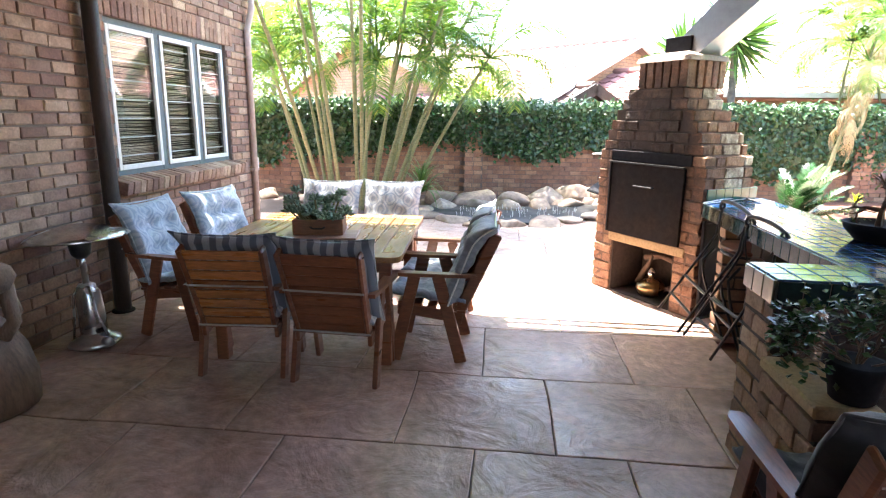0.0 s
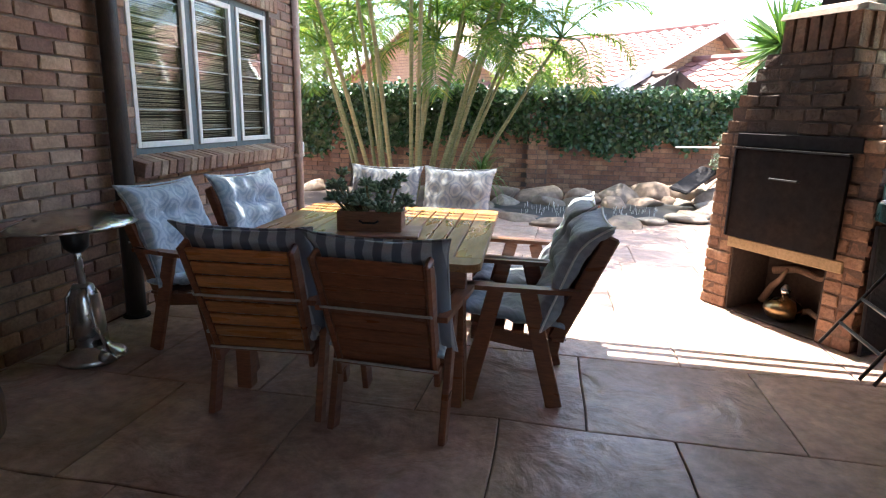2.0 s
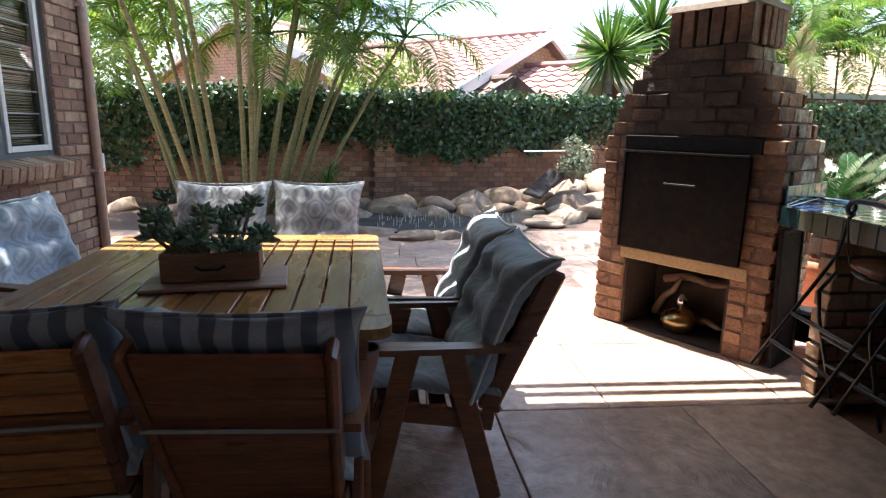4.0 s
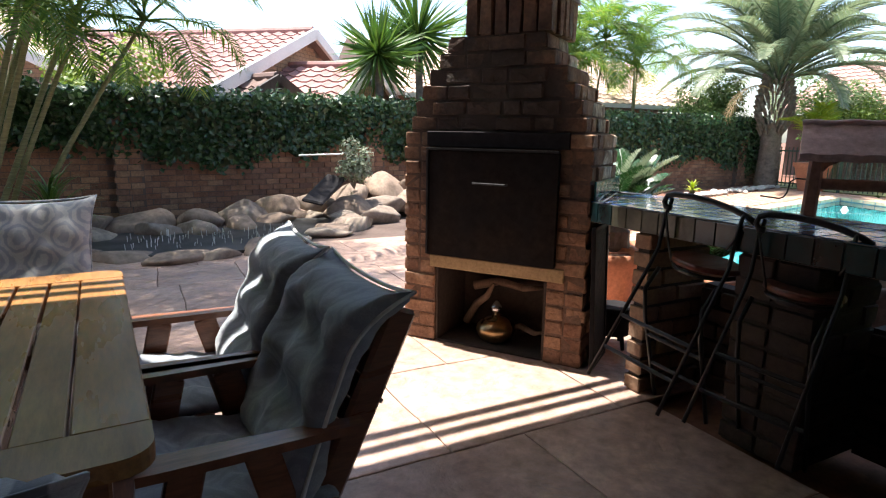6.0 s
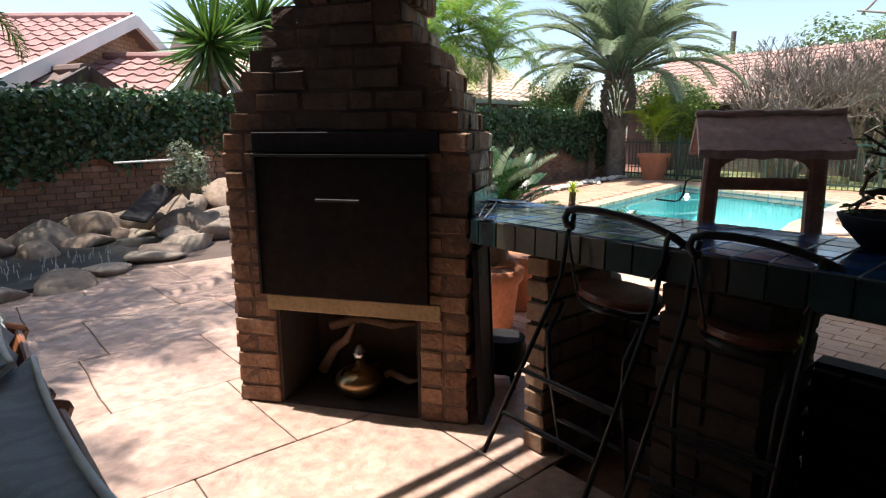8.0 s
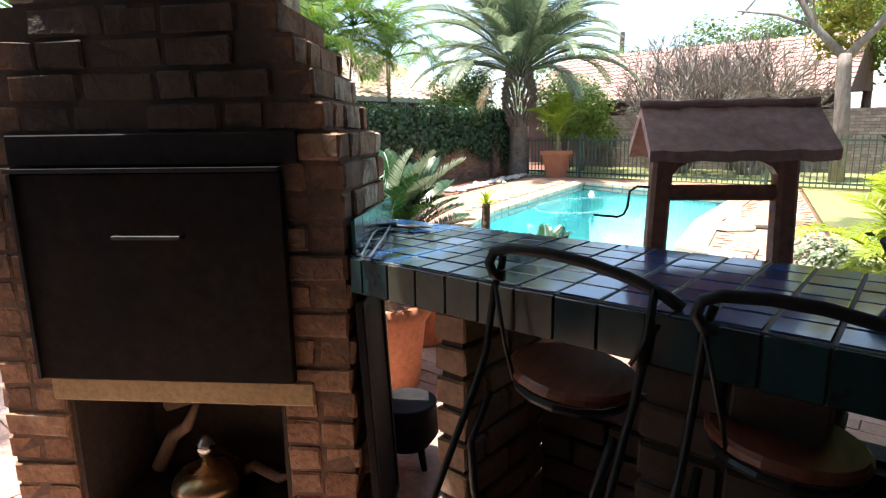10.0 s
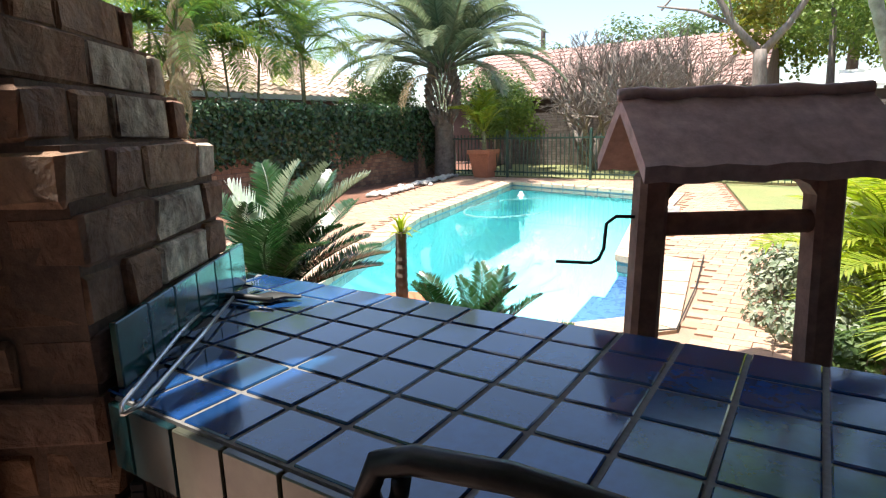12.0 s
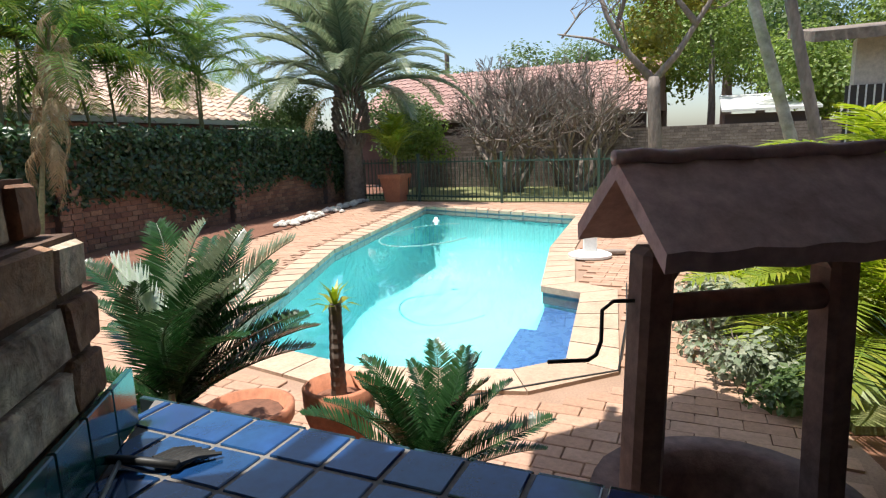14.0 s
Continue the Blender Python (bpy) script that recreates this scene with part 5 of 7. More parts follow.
def crown(t, meshes, centre, n, tilt0, tilt1, scale=1.0, seed=0, name="frond", az0=0.0, az1=360.0):
    """Fronds set round a crown, from upright young ones to hanging old ones."""
    r = random.Random(seed)
    for i in range(n):
        f = i / max(1, n - 1)
        az = az0 + ((i * 137.5 + r.uniform(-15, 15)) % 360) / 360 * (az1 - az0)
        s = scale * r.uniform(0.85, 1.12)
        part(name, meshes[i % len(meshes)], None, t, m=Matrix.Translation(centre) @ pose(0, 0, 0, 0, 0, az) @ pose(0, 0, 0, r.uniform(-12, 12), -(tilt0 + (tilt1 - tilt0) * f) + r.uniform(-6, 6), 0) @ Matrix.Scale(s, 4))


def stem_tube(pts, r0, r1, rings=0.12, seg=10):
    """A trunk along pts with slight rings."""
    P = [Vector(p) for p in pts]
    out, rad = [], []
    total = sum((P[i + 1] - P[i]).length for i in range(len(P) - 1))
    n = max(6, int(total / rings) * 2)
    for i in range(n + 1):
        f = i / n * (len(P) - 1)
        k = min(int(f), len(P) - 2)
        out.append(P[k].lerp(P[k + 1], f - k))
        rad.append((r0 + (r1 - r0) * i / n) * (1.06 if i % 2 else 0.97))
    return Build().tube(out, rad, seg)


def cane_palm(x, y, stems, label, seed, meshes, scale=1.0, n=8, cat="palm"):
    t = thing("palm", label, cat, pose(x, y, -0.06))
    r = random.Random(seed)
    for bx, by, tx, ty, h in stems:
        pts = [(bx, by, 0), (bx + (tx - bx) * 0.35, by + (ty - by) * 0.35, h * 0.4), (bx + (tx - bx) * 0.72, by + (ty - by) * 0.72, h * 0.75), (tx, ty, h)]
        part("trunk", stem_tube(pts, (0.030 + 0.006 * r.random()) * min(1.0, scale), 0.022 * min(1.0, scale)), M_STEM, t, smooth=True)
        crown(t, meshes, (tx, ty, h), n, 48, -38, scale * r.uniform(0.85, 1.05), r.randrange(99))
    return t


# its two tallest stems hold unseen crowns placed for dappled shade
cane_palm(-0.35, 10.35, [(0.2, -0.2, 0.6, -0.5, 2.5), (-0.6, -0.2, -1.2, -0.5, 2.4), (0.4, 0.2, 1.3, 0.3, 2.6), (0.2, 0.1, 0.7, -1.0, 4.5), (0.5, 0.0, 2.1, -0.5, 5.1), (-0.75, 0, -1.6, 0.1, 2.9), (-0.35, 0.1, -0.75, 0.3, 3.1), (0.1, 0.0, 0.12, -0.1, 2.9), (0.3, 0.1, 0.95, 0.1, 3.0), (-0.5, 0.2, -1.2, 0.5, 3.5)],
          "clump of tall golden cane palms before the garden wall", 1, FR_ARECA, 1.05, 11)

# crowns above the view, added to shade the pond and paving
cane_palm(-0.1, 10.6, [(0.2, 0.1, 1.7, 1.0, 5.0), (0.35, 0.1, 2.6, 0.9, 5.2), (0.1, -0.1, 1.4, -1.6, 5.3), (0.3, -0.1, 2.4, -1.8, 5.5)],
          "tallest golden cane palms, their unseen crowns added to shade the pond", 3, FR_ARECA, 1.35, 12)


# added clump, crowns out of view, to dapple table and floor with shade
cane_palm(-0.1, 9.6, [(-0.2, 0.0, -0.1, -2.7, 5.0), (0.1, 0.1, 0.8, -2.4, 5.3), (-0.5, 0.1, -1.0, -3.1, 4.9), (0.0, 0.2, 0.4, -1.6, 5.5), (-0.4, 0.2, -0.6, -1.9, 5.4)],
          "tall golden cane palms with unseen crowns added to shade the patio's edge", 17, FR_ARECA, 1.3, 13)
cane_palm(0.3, 10.5, [(0.1, 0.0, 1.05, -0.3, 2.35), (0.3, 0.1, 1.75, 0.0, 2.6)],
          "young golden cane palms with low hanging fronds", 5, FR_ARECA, 0.95, 11)


def strap_plant(name, label, x, y, z, n, length, width, mat, seed, spread=1.0, droop=0.5, cat="plant"):
    """A tuft of long strap leaves."""
    t = thing(name, label, cat, pose(x, y, z))
    r = random.Random(seed)
    me = []
    for k in range(3):
        b = Build()
        vs, fs = [], []
        for i in range(7):
            s = i / 6
            w = width * (0.55 + 0.9 * s - 1.4 * s * s) + 0.001
            px, pz = length * (s * 0.8), length * (s * (0.75 + 0.1 * k) - droop * (0.7 + 0.3 * k) * s * s)
            vs += [(px, -w / 2, pz + w * 0.2), (px, w / 2, pz + w * 0.2)]
            if i:
                fs.append((2 * i - 2, 2 * i, 2 * i + 1, 2 * i - 1))
        me.append(b.add(vs, fs).mesh("leaf", mat))
    for i in range(n):
        part("leaf", me[i % 3], None, t, m=pose(0, 0, 0, 0, -r.uniform(-15, 62) * spread + 10, r.uniform(0, 360)) @ Matrix.Scale(r.uniform(0.7, 1.1), 4))
    return t


strap_plant("grass_tree", "tuft of arching dark green strap leaves by the wall", 0.95, 10.15, 0.25, 90, 0.85, 0.035, M_YUCCA, 4, 1.0, 0.65)


def yucca(x, y, h, size, seed):
    t = thing("yucca", "tall yucca with a ball of stiff spiky leaves", "yucca", pose(x, y, -0.06))
    part("trunk", stem_tube([(0, 0, 0), (0.05, 0, h * 0.5), (0, 0.05, h)], 0.09, 0.07), M_TRUNK, t, smooth=True)
    r = random.Random(seed)
    b = Build()
    me = b.add([(0, -0.02, 0), (0, 0.02, 0), (size * 0.5, 0.026, 0.02), (size * 0.5, -0.026, 0.02), (size, 0, 0)], [(0, 1, 2, 3), (3, 2, 4)]).mesh("leaf", M_YUCCA)
    for i in range(290):
        el = math.degrees(math.asin(r.uniform(-0.98, 1)))
        part("leaf", me, None, t, m=pose(0, 0.05, h + r.uniform(-0.1, 0.1), 0, 0, r.uniform(0, 360)) @ pose(0, 0, 0, r.uniform(0, 180), -el, 0) @ Matrix.Scale(r.uniform(0.8, 1.1), 4))


yucca(5.9, 12.75, 2.75, 1.0, 1)
yucca(7.1, 13.6, 3.3, 1.15, 2)
cane_palm(12.0, 14.2, [(-1.0, 0, -1.9, 0.1, 3.4), (-0.6, 0, -1.0, 0.1, 3.0), (-0.2, 0.1, -0.3, 0.2, 3.2), (0.1, 0, 0.6, 0, 3.8)], "slender palms rising behind the garden wall", 8, FR_ARECA, 1.3, 18)
cane_palm(13.7, 14.2, [(0, 0, 0.05, 0.1, 3.5), (0.1, 0.1, 0.35, 0.3, 3.2)], "slender palm with a hanging dry frond behind the wall", 9, FR_ARECA, 1.2, 13)
cane_palm(9.4, 14.0, [(0, 0, 0.2, 0, 3.3), (0.3, 0.2, 0.7, 0.2, 3.8)], "slender palms rising behind the garden wall", 10, FR_ARECA, 1.15, 13)
t = cane_palm(7.7, 10.7, [(0, 0, 0.55, 0.1, 2.6), (0.05, 0.05, 0.75, 0.2, 3.3)], "leaning palm with a skirt of dry leaves by the wall", 16, FR_ARECA, 0.8, 8)
FR_DRY = frond_mesh("dry_leaf", M_DEAD, 0.75, 22, 0.22, 0.03, 1.9, 0.3, 0.4, 0.6, 33, 0.012, 0.1, 0.9)
for i in range(18):
    f = i / 17
    part("dry_leaf", FR_DRY, None, t, m=pose(0.30 + 0.42 * f, 0.05 + 0.12 * f, 1.5 + 1.6 * f, 0, 35, i * 137.5) @ Matrix.Scale(0.7, 4))

# big feather palm by the pool fence
t = thing("feather_palm", "large grey-green feather palm beside the pool fence", "palm", pose(17.5, 12.75, -0.06))
part("trunk", stem_tube([(0, 0, 0), (0.02, 0, 0.9), (0.0, 0.0, 1.8)], 0.30, 0.24, 0.1, 14), M_TRUNK, t, smooth=True)
stub = bar(Build(), (0, 0, 0), (0.14, 0, 0.24), 0.10, 0.035, 0.01).mesh("leaf_base", M_TRUNK)
for i in range(120):
    a, z = i * 2.4, 1.45 + i * 0.0125
    rad = 0.24 + 0.12 * math.sin(min(1, (z - 1.45) / 1.3) * math.pi)
    part("leaf_base", stub, None, t, m=pose(math.cos(a) * rad, math.sin(a) * rad, z, 0, 0, math.degrees(a)))
crown(t, FR_DATE, (0, 0, 2.85), 64, 72, -14, 1.15, 21)
part("dead_frond", frond_mesh("dead_frond", M_DEAD, 2.2, 40, 0.4, 0.025, 1.6, 0.5, 0.4, 0.6, 31, 0.02, 0.2, 0.8), None, t, "hanging dry brown frond", m=pose(0, 0, 2.6, 0, 0, 170))

# potted palm
t = thing("potted_palm", "young palm in a tapered square terracotta pot", "plant", pose(17.25, 11.35, 0.0))
pot = Build()
for z0, z1, w0, w1 in ((0, 0.62, 0.40, 0.60), (0.62, 0.72, 0.66, 0.66)):
    vs = [(sx * w / 2, sy * w / 2, z) for z, w in ((z0, w0), (z1, w1)) for sx, sy in ((-1, -1), (1, -1), (1, 1), (-1, 1))]
    pot.add(vs, [(3, 2, 1, 0), (4, 5, 6, 7), (0, 1, 5, 4), (1, 2, 6, 5), (2, 3, 7, 6), (3, 0, 4, 7)])
part("pot", pot, M_TERRA, t, "square terracotta pot")
part("trunk", stem_tube([(0, 0, 0.7), (0.02, 0, 1.0), (0, 0.02, 1.25)], 0.06, 0.04), M_STEM, t)
crown(t, FR_GOLD, (0, 0, 1.2), 14, 70, 5, 1.1, 5)


# ---- loose foliage, trees and shrubs ----
def leaf_cloud(blobs, n, size, seed, up=0.5):
    """Leaves scattered over uneven clumps: (x, y, z, rx, ry, rz) each."""
    r = random.Random(seed)
    b = Build()
    vol = [bl[3] * bl[4] + bl[4] * bl[5] + bl[3] * bl[5] for bl in blobs]
    for bl, v in zip(blobs, vol):
        for i in range(int(n * v / sum(vol))):
            d = Vector((r.gauss(0, 1), r.gauss(0, 1), r.gauss(0, 1))).normalized()
            k = (0.55 + 0.5 * r.random() ** 0.5) * (1 + 0.35 * noise.noise(d * 2.2 + Vector((bl[0], bl[1], seed))))
            p = (bl[0] + d.x * bl[3] * k, bl[1] + d.y * bl[4] * k, bl[2] + d.z * bl[5] * k)
            leaf(b, p, (d.x + r.gauss(0, 0.4), d.y + r.gauss(0, 0.4), d.z + up + r.gauss(0, 0.4)), size * r.uniform(0.6, 1.3), r.uniform(0, 6.3))
    return b


def branching(b, p, d, length, rad, depth, r, split=2, bend=0.45, tips=None, rise=0.1):
    """Forking limbs, drawn as tapered bars."""
    q = p + d * length
    m = p.lerp(q, 0.5) + Vector((r.uniform(-1, 1), r.uniform(-1, 1), r.uniform(-0.5, 0.5))) * length * 0.07
    b.tube([p, m, q], [rad, rad * 0.85, rad * 0.7], 5 if depth > 2 else 4, caps=False)
    if depth == 0:
        if tips is not None:
            tips.append(q)
        return
    for k in range(split + (1 if r.random() < 0.3 else 0)):
        nd = (d + Vector((r.gauss(0, bend), r.gauss(0, bend), r.gauss(rise, bend * 0.6)))).normalized()
        branching(b, q, nd, length * r.uniform(0.66, 0.88), rad * 0.68, depth - 1, r, split, bend, tips, rise)


M_LEAF_FAR = leaf_material("garden_tree_leaf", [(0.06, 0.105, 0.035), (0.09, 0.15, 0.05), (0.14, 0.19, 0.07), (0.08, 0.13, 0.045)], 0.5, 0.4)
M_LEAF_LIGHT = leaf_material("bright_shrub_leaf", [(0.11, 0.18, 0.04), (0.17, 0.24, 0.05), (0.23, 0.28, 0.075)], 0.5, 0.4)
M_LEAF_YELLOW = leaf_material("yellowing_leaf", [(0.22, 0.22, 0.04), (0.30, 0.27, 0.06), (0.17, 0.19, 0.04)], 0.5, 0.35)
M_SILVER = leaf_material("silver_shrub_leaf", [(0.24, 0.27, 0.20), (0.32, 0.34, 0.25), (0.18, 0.22, 0.15), (0.12, 0.17, 0.08)], 0.6, 0.2)


def frangipani(x, y, seed, size, n):
    t = thing("frangipani", "bare grey frangipani with thick forking twigs", "tree", pose(x, y, -0.06))
    r = random.Random(seed)
    part("trunk", Build().lathe([(0.26, 0), (0.22, 0.12), (0.16, 0.22)], 12, wobble=0.3), M_BARK, t)
    for i in range(n):
        b = Build()
        a = i * 2 * math.pi / n
        branching(b, Vector((0.15 * math.cos(a), 0.15 * math.sin(a), 0)), Vector((math.cos(a) * 0.6, math.sin(a) * 0.6, 1.0)).normalized(), 0.80 * size, 0.085 * size, 7, r, 2, 0.42, None, 0.10)
        part("limb", b, M_BARK, t)


frangipani(20.4, 9.2, 5, 1.2, 11)
frangipani(20.6, 7.3, 6, 1.12, 10)


def tree(label, x, y, limbs, blobs, n, size, mat, seed, base=0.16):
    t = thing("tree", label, "tree", pose(x, y, -0.06))
    b = Build()
    for pts, r0, r1 in limbs:
        k = len(pts)
        b.tube(pts, [r0 + (r1 - r0) * i / (k - 1) for i in range(k)], 9)
    part("trunk", b, M_BARK, t, smooth=True)
    if blobs:
        part("crown", leaf_cloud(blobs, n, size, seed), mat, t)["kind"] = "stuff"
    return t


t = tree("grey forked garden tree with yellowing leaves", 19.0, 5.1,
         [([(0, 0, 0), (0.03, 0.03, 1.4), (0, 0.1, 2.6), (0.0, 0.1, 2.9)], 0.17, 0.14), ([(0, 0.1, 2.8), (0.0, 0.7, 3.5), (-0.1, 1.2, 4.4), (0, 1.6, 5.6)], 0.10, 0.04), ([(0, 0.1, 2.8), (0.1, -0.4, 3.4), (0, -0.9, 4.2), (0.1, -1.5, 5.2)], 0.10, 0.04), ([(-0.05, 1.0, 4.0), (0.1, 0.8, 4.8), (0, 1.0, 5.6)], 0.07, 0.03), ([(0, -0.8, 4.0), (0.1, -0.3, 4.7), (0, 0.0, 5.6)], 0.08, 0.03), ([(0, 0.7, 3.5), (0, 1.5, 3.9), (0, 2.4, 4.1)], 0.05, 0.02)],
         [(0.4, 0.2, 4.1, 0.5, 0.6, 0.6), (0.6, -0.8, 4.8, 0.6, 0.6, 0.4), (0.3, 0.0, 5.2, 0.6, 0.8, 0.6), (0.8, 0.3, 3.4, 0.5, 0.6, 0.5)], 2600, 0.13, M_LEAF_YELLOW, 3)
r = random.Random(77)
for p in ((0, 1.6, 5.5), (0.1, -1.5, 5.1), (0, 1.0, 5.5), (0, 0.0, 5.5), (0, 2.3, 4.0), (-0.1, 1.2, 4.4), (0, -0.9, 4.2), (0, 0.7, 3.5)):
    b = Build()
    branching(b, Vector(p), Vector((r.gauss(0, 0.5), r.gauss(0, 0.5), 0.6)).normalized(), 0.55, 0.03, 4, r, 2, 0.5, None, 0.05)
    part("branchwork", b, M_BARK, t)["kind"] = "stuff"
for x, y, lean, h in ((12.0, 3.05, 0.95, 5.2), (12.3, 2.75, 0.75, 5.4), (11.2, 2.05, 0.3, 5.2)):
    t = thing("palm", "pale leaning palm trunk in the side garden", "palm", pose(x, y, -0.06))
    part("trunk", stem_tube([(0, -0.12, 0), (0, 0.03, 1.2), (0, lean * 0.6, 3.0), (0, lean, h)], 0.075, 0.06, 0.16, 12), material("lichened_trunk", (0.33, 0.31, 0.25), 0.85, vary=0.25, grain=9, stain=3, bump=0.25, tint=(0.22, 0.24, 0.10)) if h == 5.2 else M_BARK, t, smooth=True)
    crown(t, FR_ARECA, (0, lean, h), 9, 40, -25, 1.3, int(h * 10))

# far trees all round
for i, (x, y, h, w, mt, lb, n, sz) in enumerate((
    (34, 10.5, 4.2, 3.4, M_LEAF_FAR, "leafy dark green tree beyond the gardens", 2600, 0.30), (31, 15.5, 3.6, 2.6, M_LEAF_FAR, "leafy dark green tree beyond the gardens", 2200, 0.28),
    (21.5, 13.2, 2.3, 1.5, M_LEAF_FAR, "leafy green tree behind the pool fence", 2200, 0.16), (20.0, 12.0, 1.7, 1.0, M_LEAF_LIGHT, "bright green shrub behind the pool fence", 1500, 0.15),
    (29, 8.8, 4.0, 2.2, M_LEAF_FAR, "leafy green tree behind the neighbour's house", 1800, 0.22), (26, 3.8, 5.0, 2.2, M_LEAF_LIGHT, "bright green tree behind the side garden", 2600, 0.2), (31, -4, 6.5, 4.2, M_LEAF_FAR, "tall leafy tree behind the side garden", 4200, 0.28), (36, 3, 8.0, 4.6, M_LEAF_LIGHT, "tall leafy tree behind the side garden", 4200, 0.3), (20.5, -2.5, 5.0, 3.0, M_LEAF_FAR, "tall leafy tree behind the side garden", 3200, 0.22),
    (30, 2.0, 5.2, 3.2, M_LEAF_FAR, "leafy green tree behind the side garden", 3200, 0.26), (27, -1.5, 4.6, 3.0, M_LEAF_LIGHT, "bright green tree behind the side garden", 3200, 0.24), (29, 5.5, 5.4, 2.6, M_LEAF_LIGHT, "bright green tree behind the side garden", 2400, 0.24),
    (24, 0.8, 3.4, 2.0, M_LEAF_LIGHT, "bright green tree behind the side garden", 2200, 0.2), (17.5, 14.3, 2.2, 1.3, M_LEAF_FAR, "leafy shrub growing over the wall corner", 2000, 0.13), (15.9, 14.0, 1.9, 0.9, M_LEAF_FAR, "leafy shrub growing over the wall corner", 1400, 0.12),
    (-3.5, 14.5, 3.0, 1.6, M_LEAF_LIGHT, "bright green tree behind the garden wall", 1800, 0.16), (1.5, 13.6, 2.1, 1.0, M_LEAF_LIGHT, "bright green shrub behind the garden wall", 1400, 0.13), (-1.0, 22, 5.5, 2.4, M_LEAF_FAR, "dark tree rising behind the neighbour's roof", 2200, 0.2))):
    r = random.Random(i)
    blobs = [(r.uniform(-0.6, 0.6) * w, r.uniform(-0.6, 0.6) * w, h + r.uniform(-0.55, 0.45) * w, w * r.uniform(0.35, 0.6), w * r.uniform(0.35, 0.6), w * r.uniform(0.3, 0.5)) for _ in range(9)]
    tree(lb, x, y, [([(0, 0, 0), (0.1, 0, h * 0.5), (0, 0.1, h)], 0.06 * w + 0.04, 0.03 * w)], blobs, int(n * 2.6), sz * 0.66, mt, i + 40)

# grey-green bush over the pond rocks
t = thing("shrub", "small bushy grey-green plant growing over the pond rocks", "shrub", pose(4.72, 10.75, 0.45))
r = random.Random(61)
b = Build()
for k in range(7):
    branching(b, Vector((0, 0, 0)), Vector((r.gauss(0, 0.5), r.gauss(0, 0.5), 1)).normalized(), 0.2, 0.01, 2, r)
part("branchwork", b, M_BARK, t)["kind"] = "stuff"
part("leaves", leaf_cloud([(r.uniform(-0.13, 0.13), r.uniform(-0.13, 0.13), 0.42 + r.uniform(-0.2, 0.2), 0.15, 0.15, 0.15) for _ in range(8)], 1500, 0.05, 62), M_SILVER, t)["kind"] = "stuff"

# shrubs of the bed beside the deck
for i, (x, y, h, w, mt, lb, n, sz) in enumerate((
    (8.2, 3.95, 0.2, 0.36, M_SILVER, "silver-leaved shrub at the edge of the deck", 1600, 0.055), (7.55, 3.85, 0.18, 0.32, M_SILVER, "silver-leaved shrub at the edge of the deck", 1500, 0.05), (7.1, 3.62, 0.15, 0.25, M_LEAF_FAR, "low green shrub at the edge of the deck", 900, 0.05),
    (9.3, 3.3, 0.4, 0.5, M_LEAF_LIGHT, "bright green shrub in the side garden", 1500, 0.07), (10.4, 2.9, 0.5, 0.6, M_LEAF_LIGHT, "bright green shrub in the side garden", 1500, 0.08))):
    r = random.Random(i)
    t = thing("shrub", lb, "shrub", pose(x, y, -0.06))
    b = Build()
    for k in range(7):
        branching(b, Vector((0, 0, 0)), Vector((r.gauss(0, 0.6), r.gauss(0, 0.6), 1)).normalized(), h * 0.7, 0.012, 2, r)
    part("branchwork", b, M_BARK, t)["kind"] = "stuff"
    blobs = [(r.uniform(-0.7, 0.7) * w, r.uniform(-0.7, 0.7) * w, h + r.uniform(-0.3, 0.35) * w, w * 0.5, w * 0.5, w * 0.4) for _ in range(7)]
    part("leaves", leaf_cloud(blobs, n, sz, i + 70), mt, t)["kind"] = "stuff"
cane_palm(7.95, 3.1, [(0, 0, -0.05, 0.1, 0.4), (0.2, -0.1, 0.3, -0.1, 0.6), (-0.2, 0, -0.3, 0, 0.3), (0.1, 0.2, 0.2, 0.35, 0.2)], "low golden palm bush beside the deck", 12, FR_GOLD, 0.9, 14)
cane_palm(8.5, 2.6, [(0, 0, 0.05, 0.1, 0.5), (0.2, -0.1, 0.3, -0.1, 0.8), (-0.2, 0, -0.3, 0, 0.4)], "golden palm bush beside the deck", 14, FR_GOLD, 1.1, 14)
cane_palm(9.0, 2.6, [(0, 0, 0.1, 0.1, 0.8), (0.2, 0, 0.4, 0, 0.6), (-0.3, -0.1, -0.5, 0, 0.7)], "golden palm bush in the side garden", 13, FR_GOLD, 1.2, 10)


# ---- pool edge, deck, fence ----
DECK = [(4.6, 2.9), (6.9, 3.45), (9.2, 3.95), (17.3, 5.6), (17.45, 12.3), (12.4, 11.0), (8.5, 10.4), (6.0, 9.6), (4.9, 6.4)]


def inside(p, pts):
    r, k = False, len(pts)
    for i in range(k):
        (x1, y1), (x2, y2) = pts[i], pts[(i + 1) % k]
        if (y1 > p[1]) != (y2 > p[1]) and p[0] < (x2 - x1) * (p[1] - y1) / (y2 - y1) + x1:
            r = not r
    return r


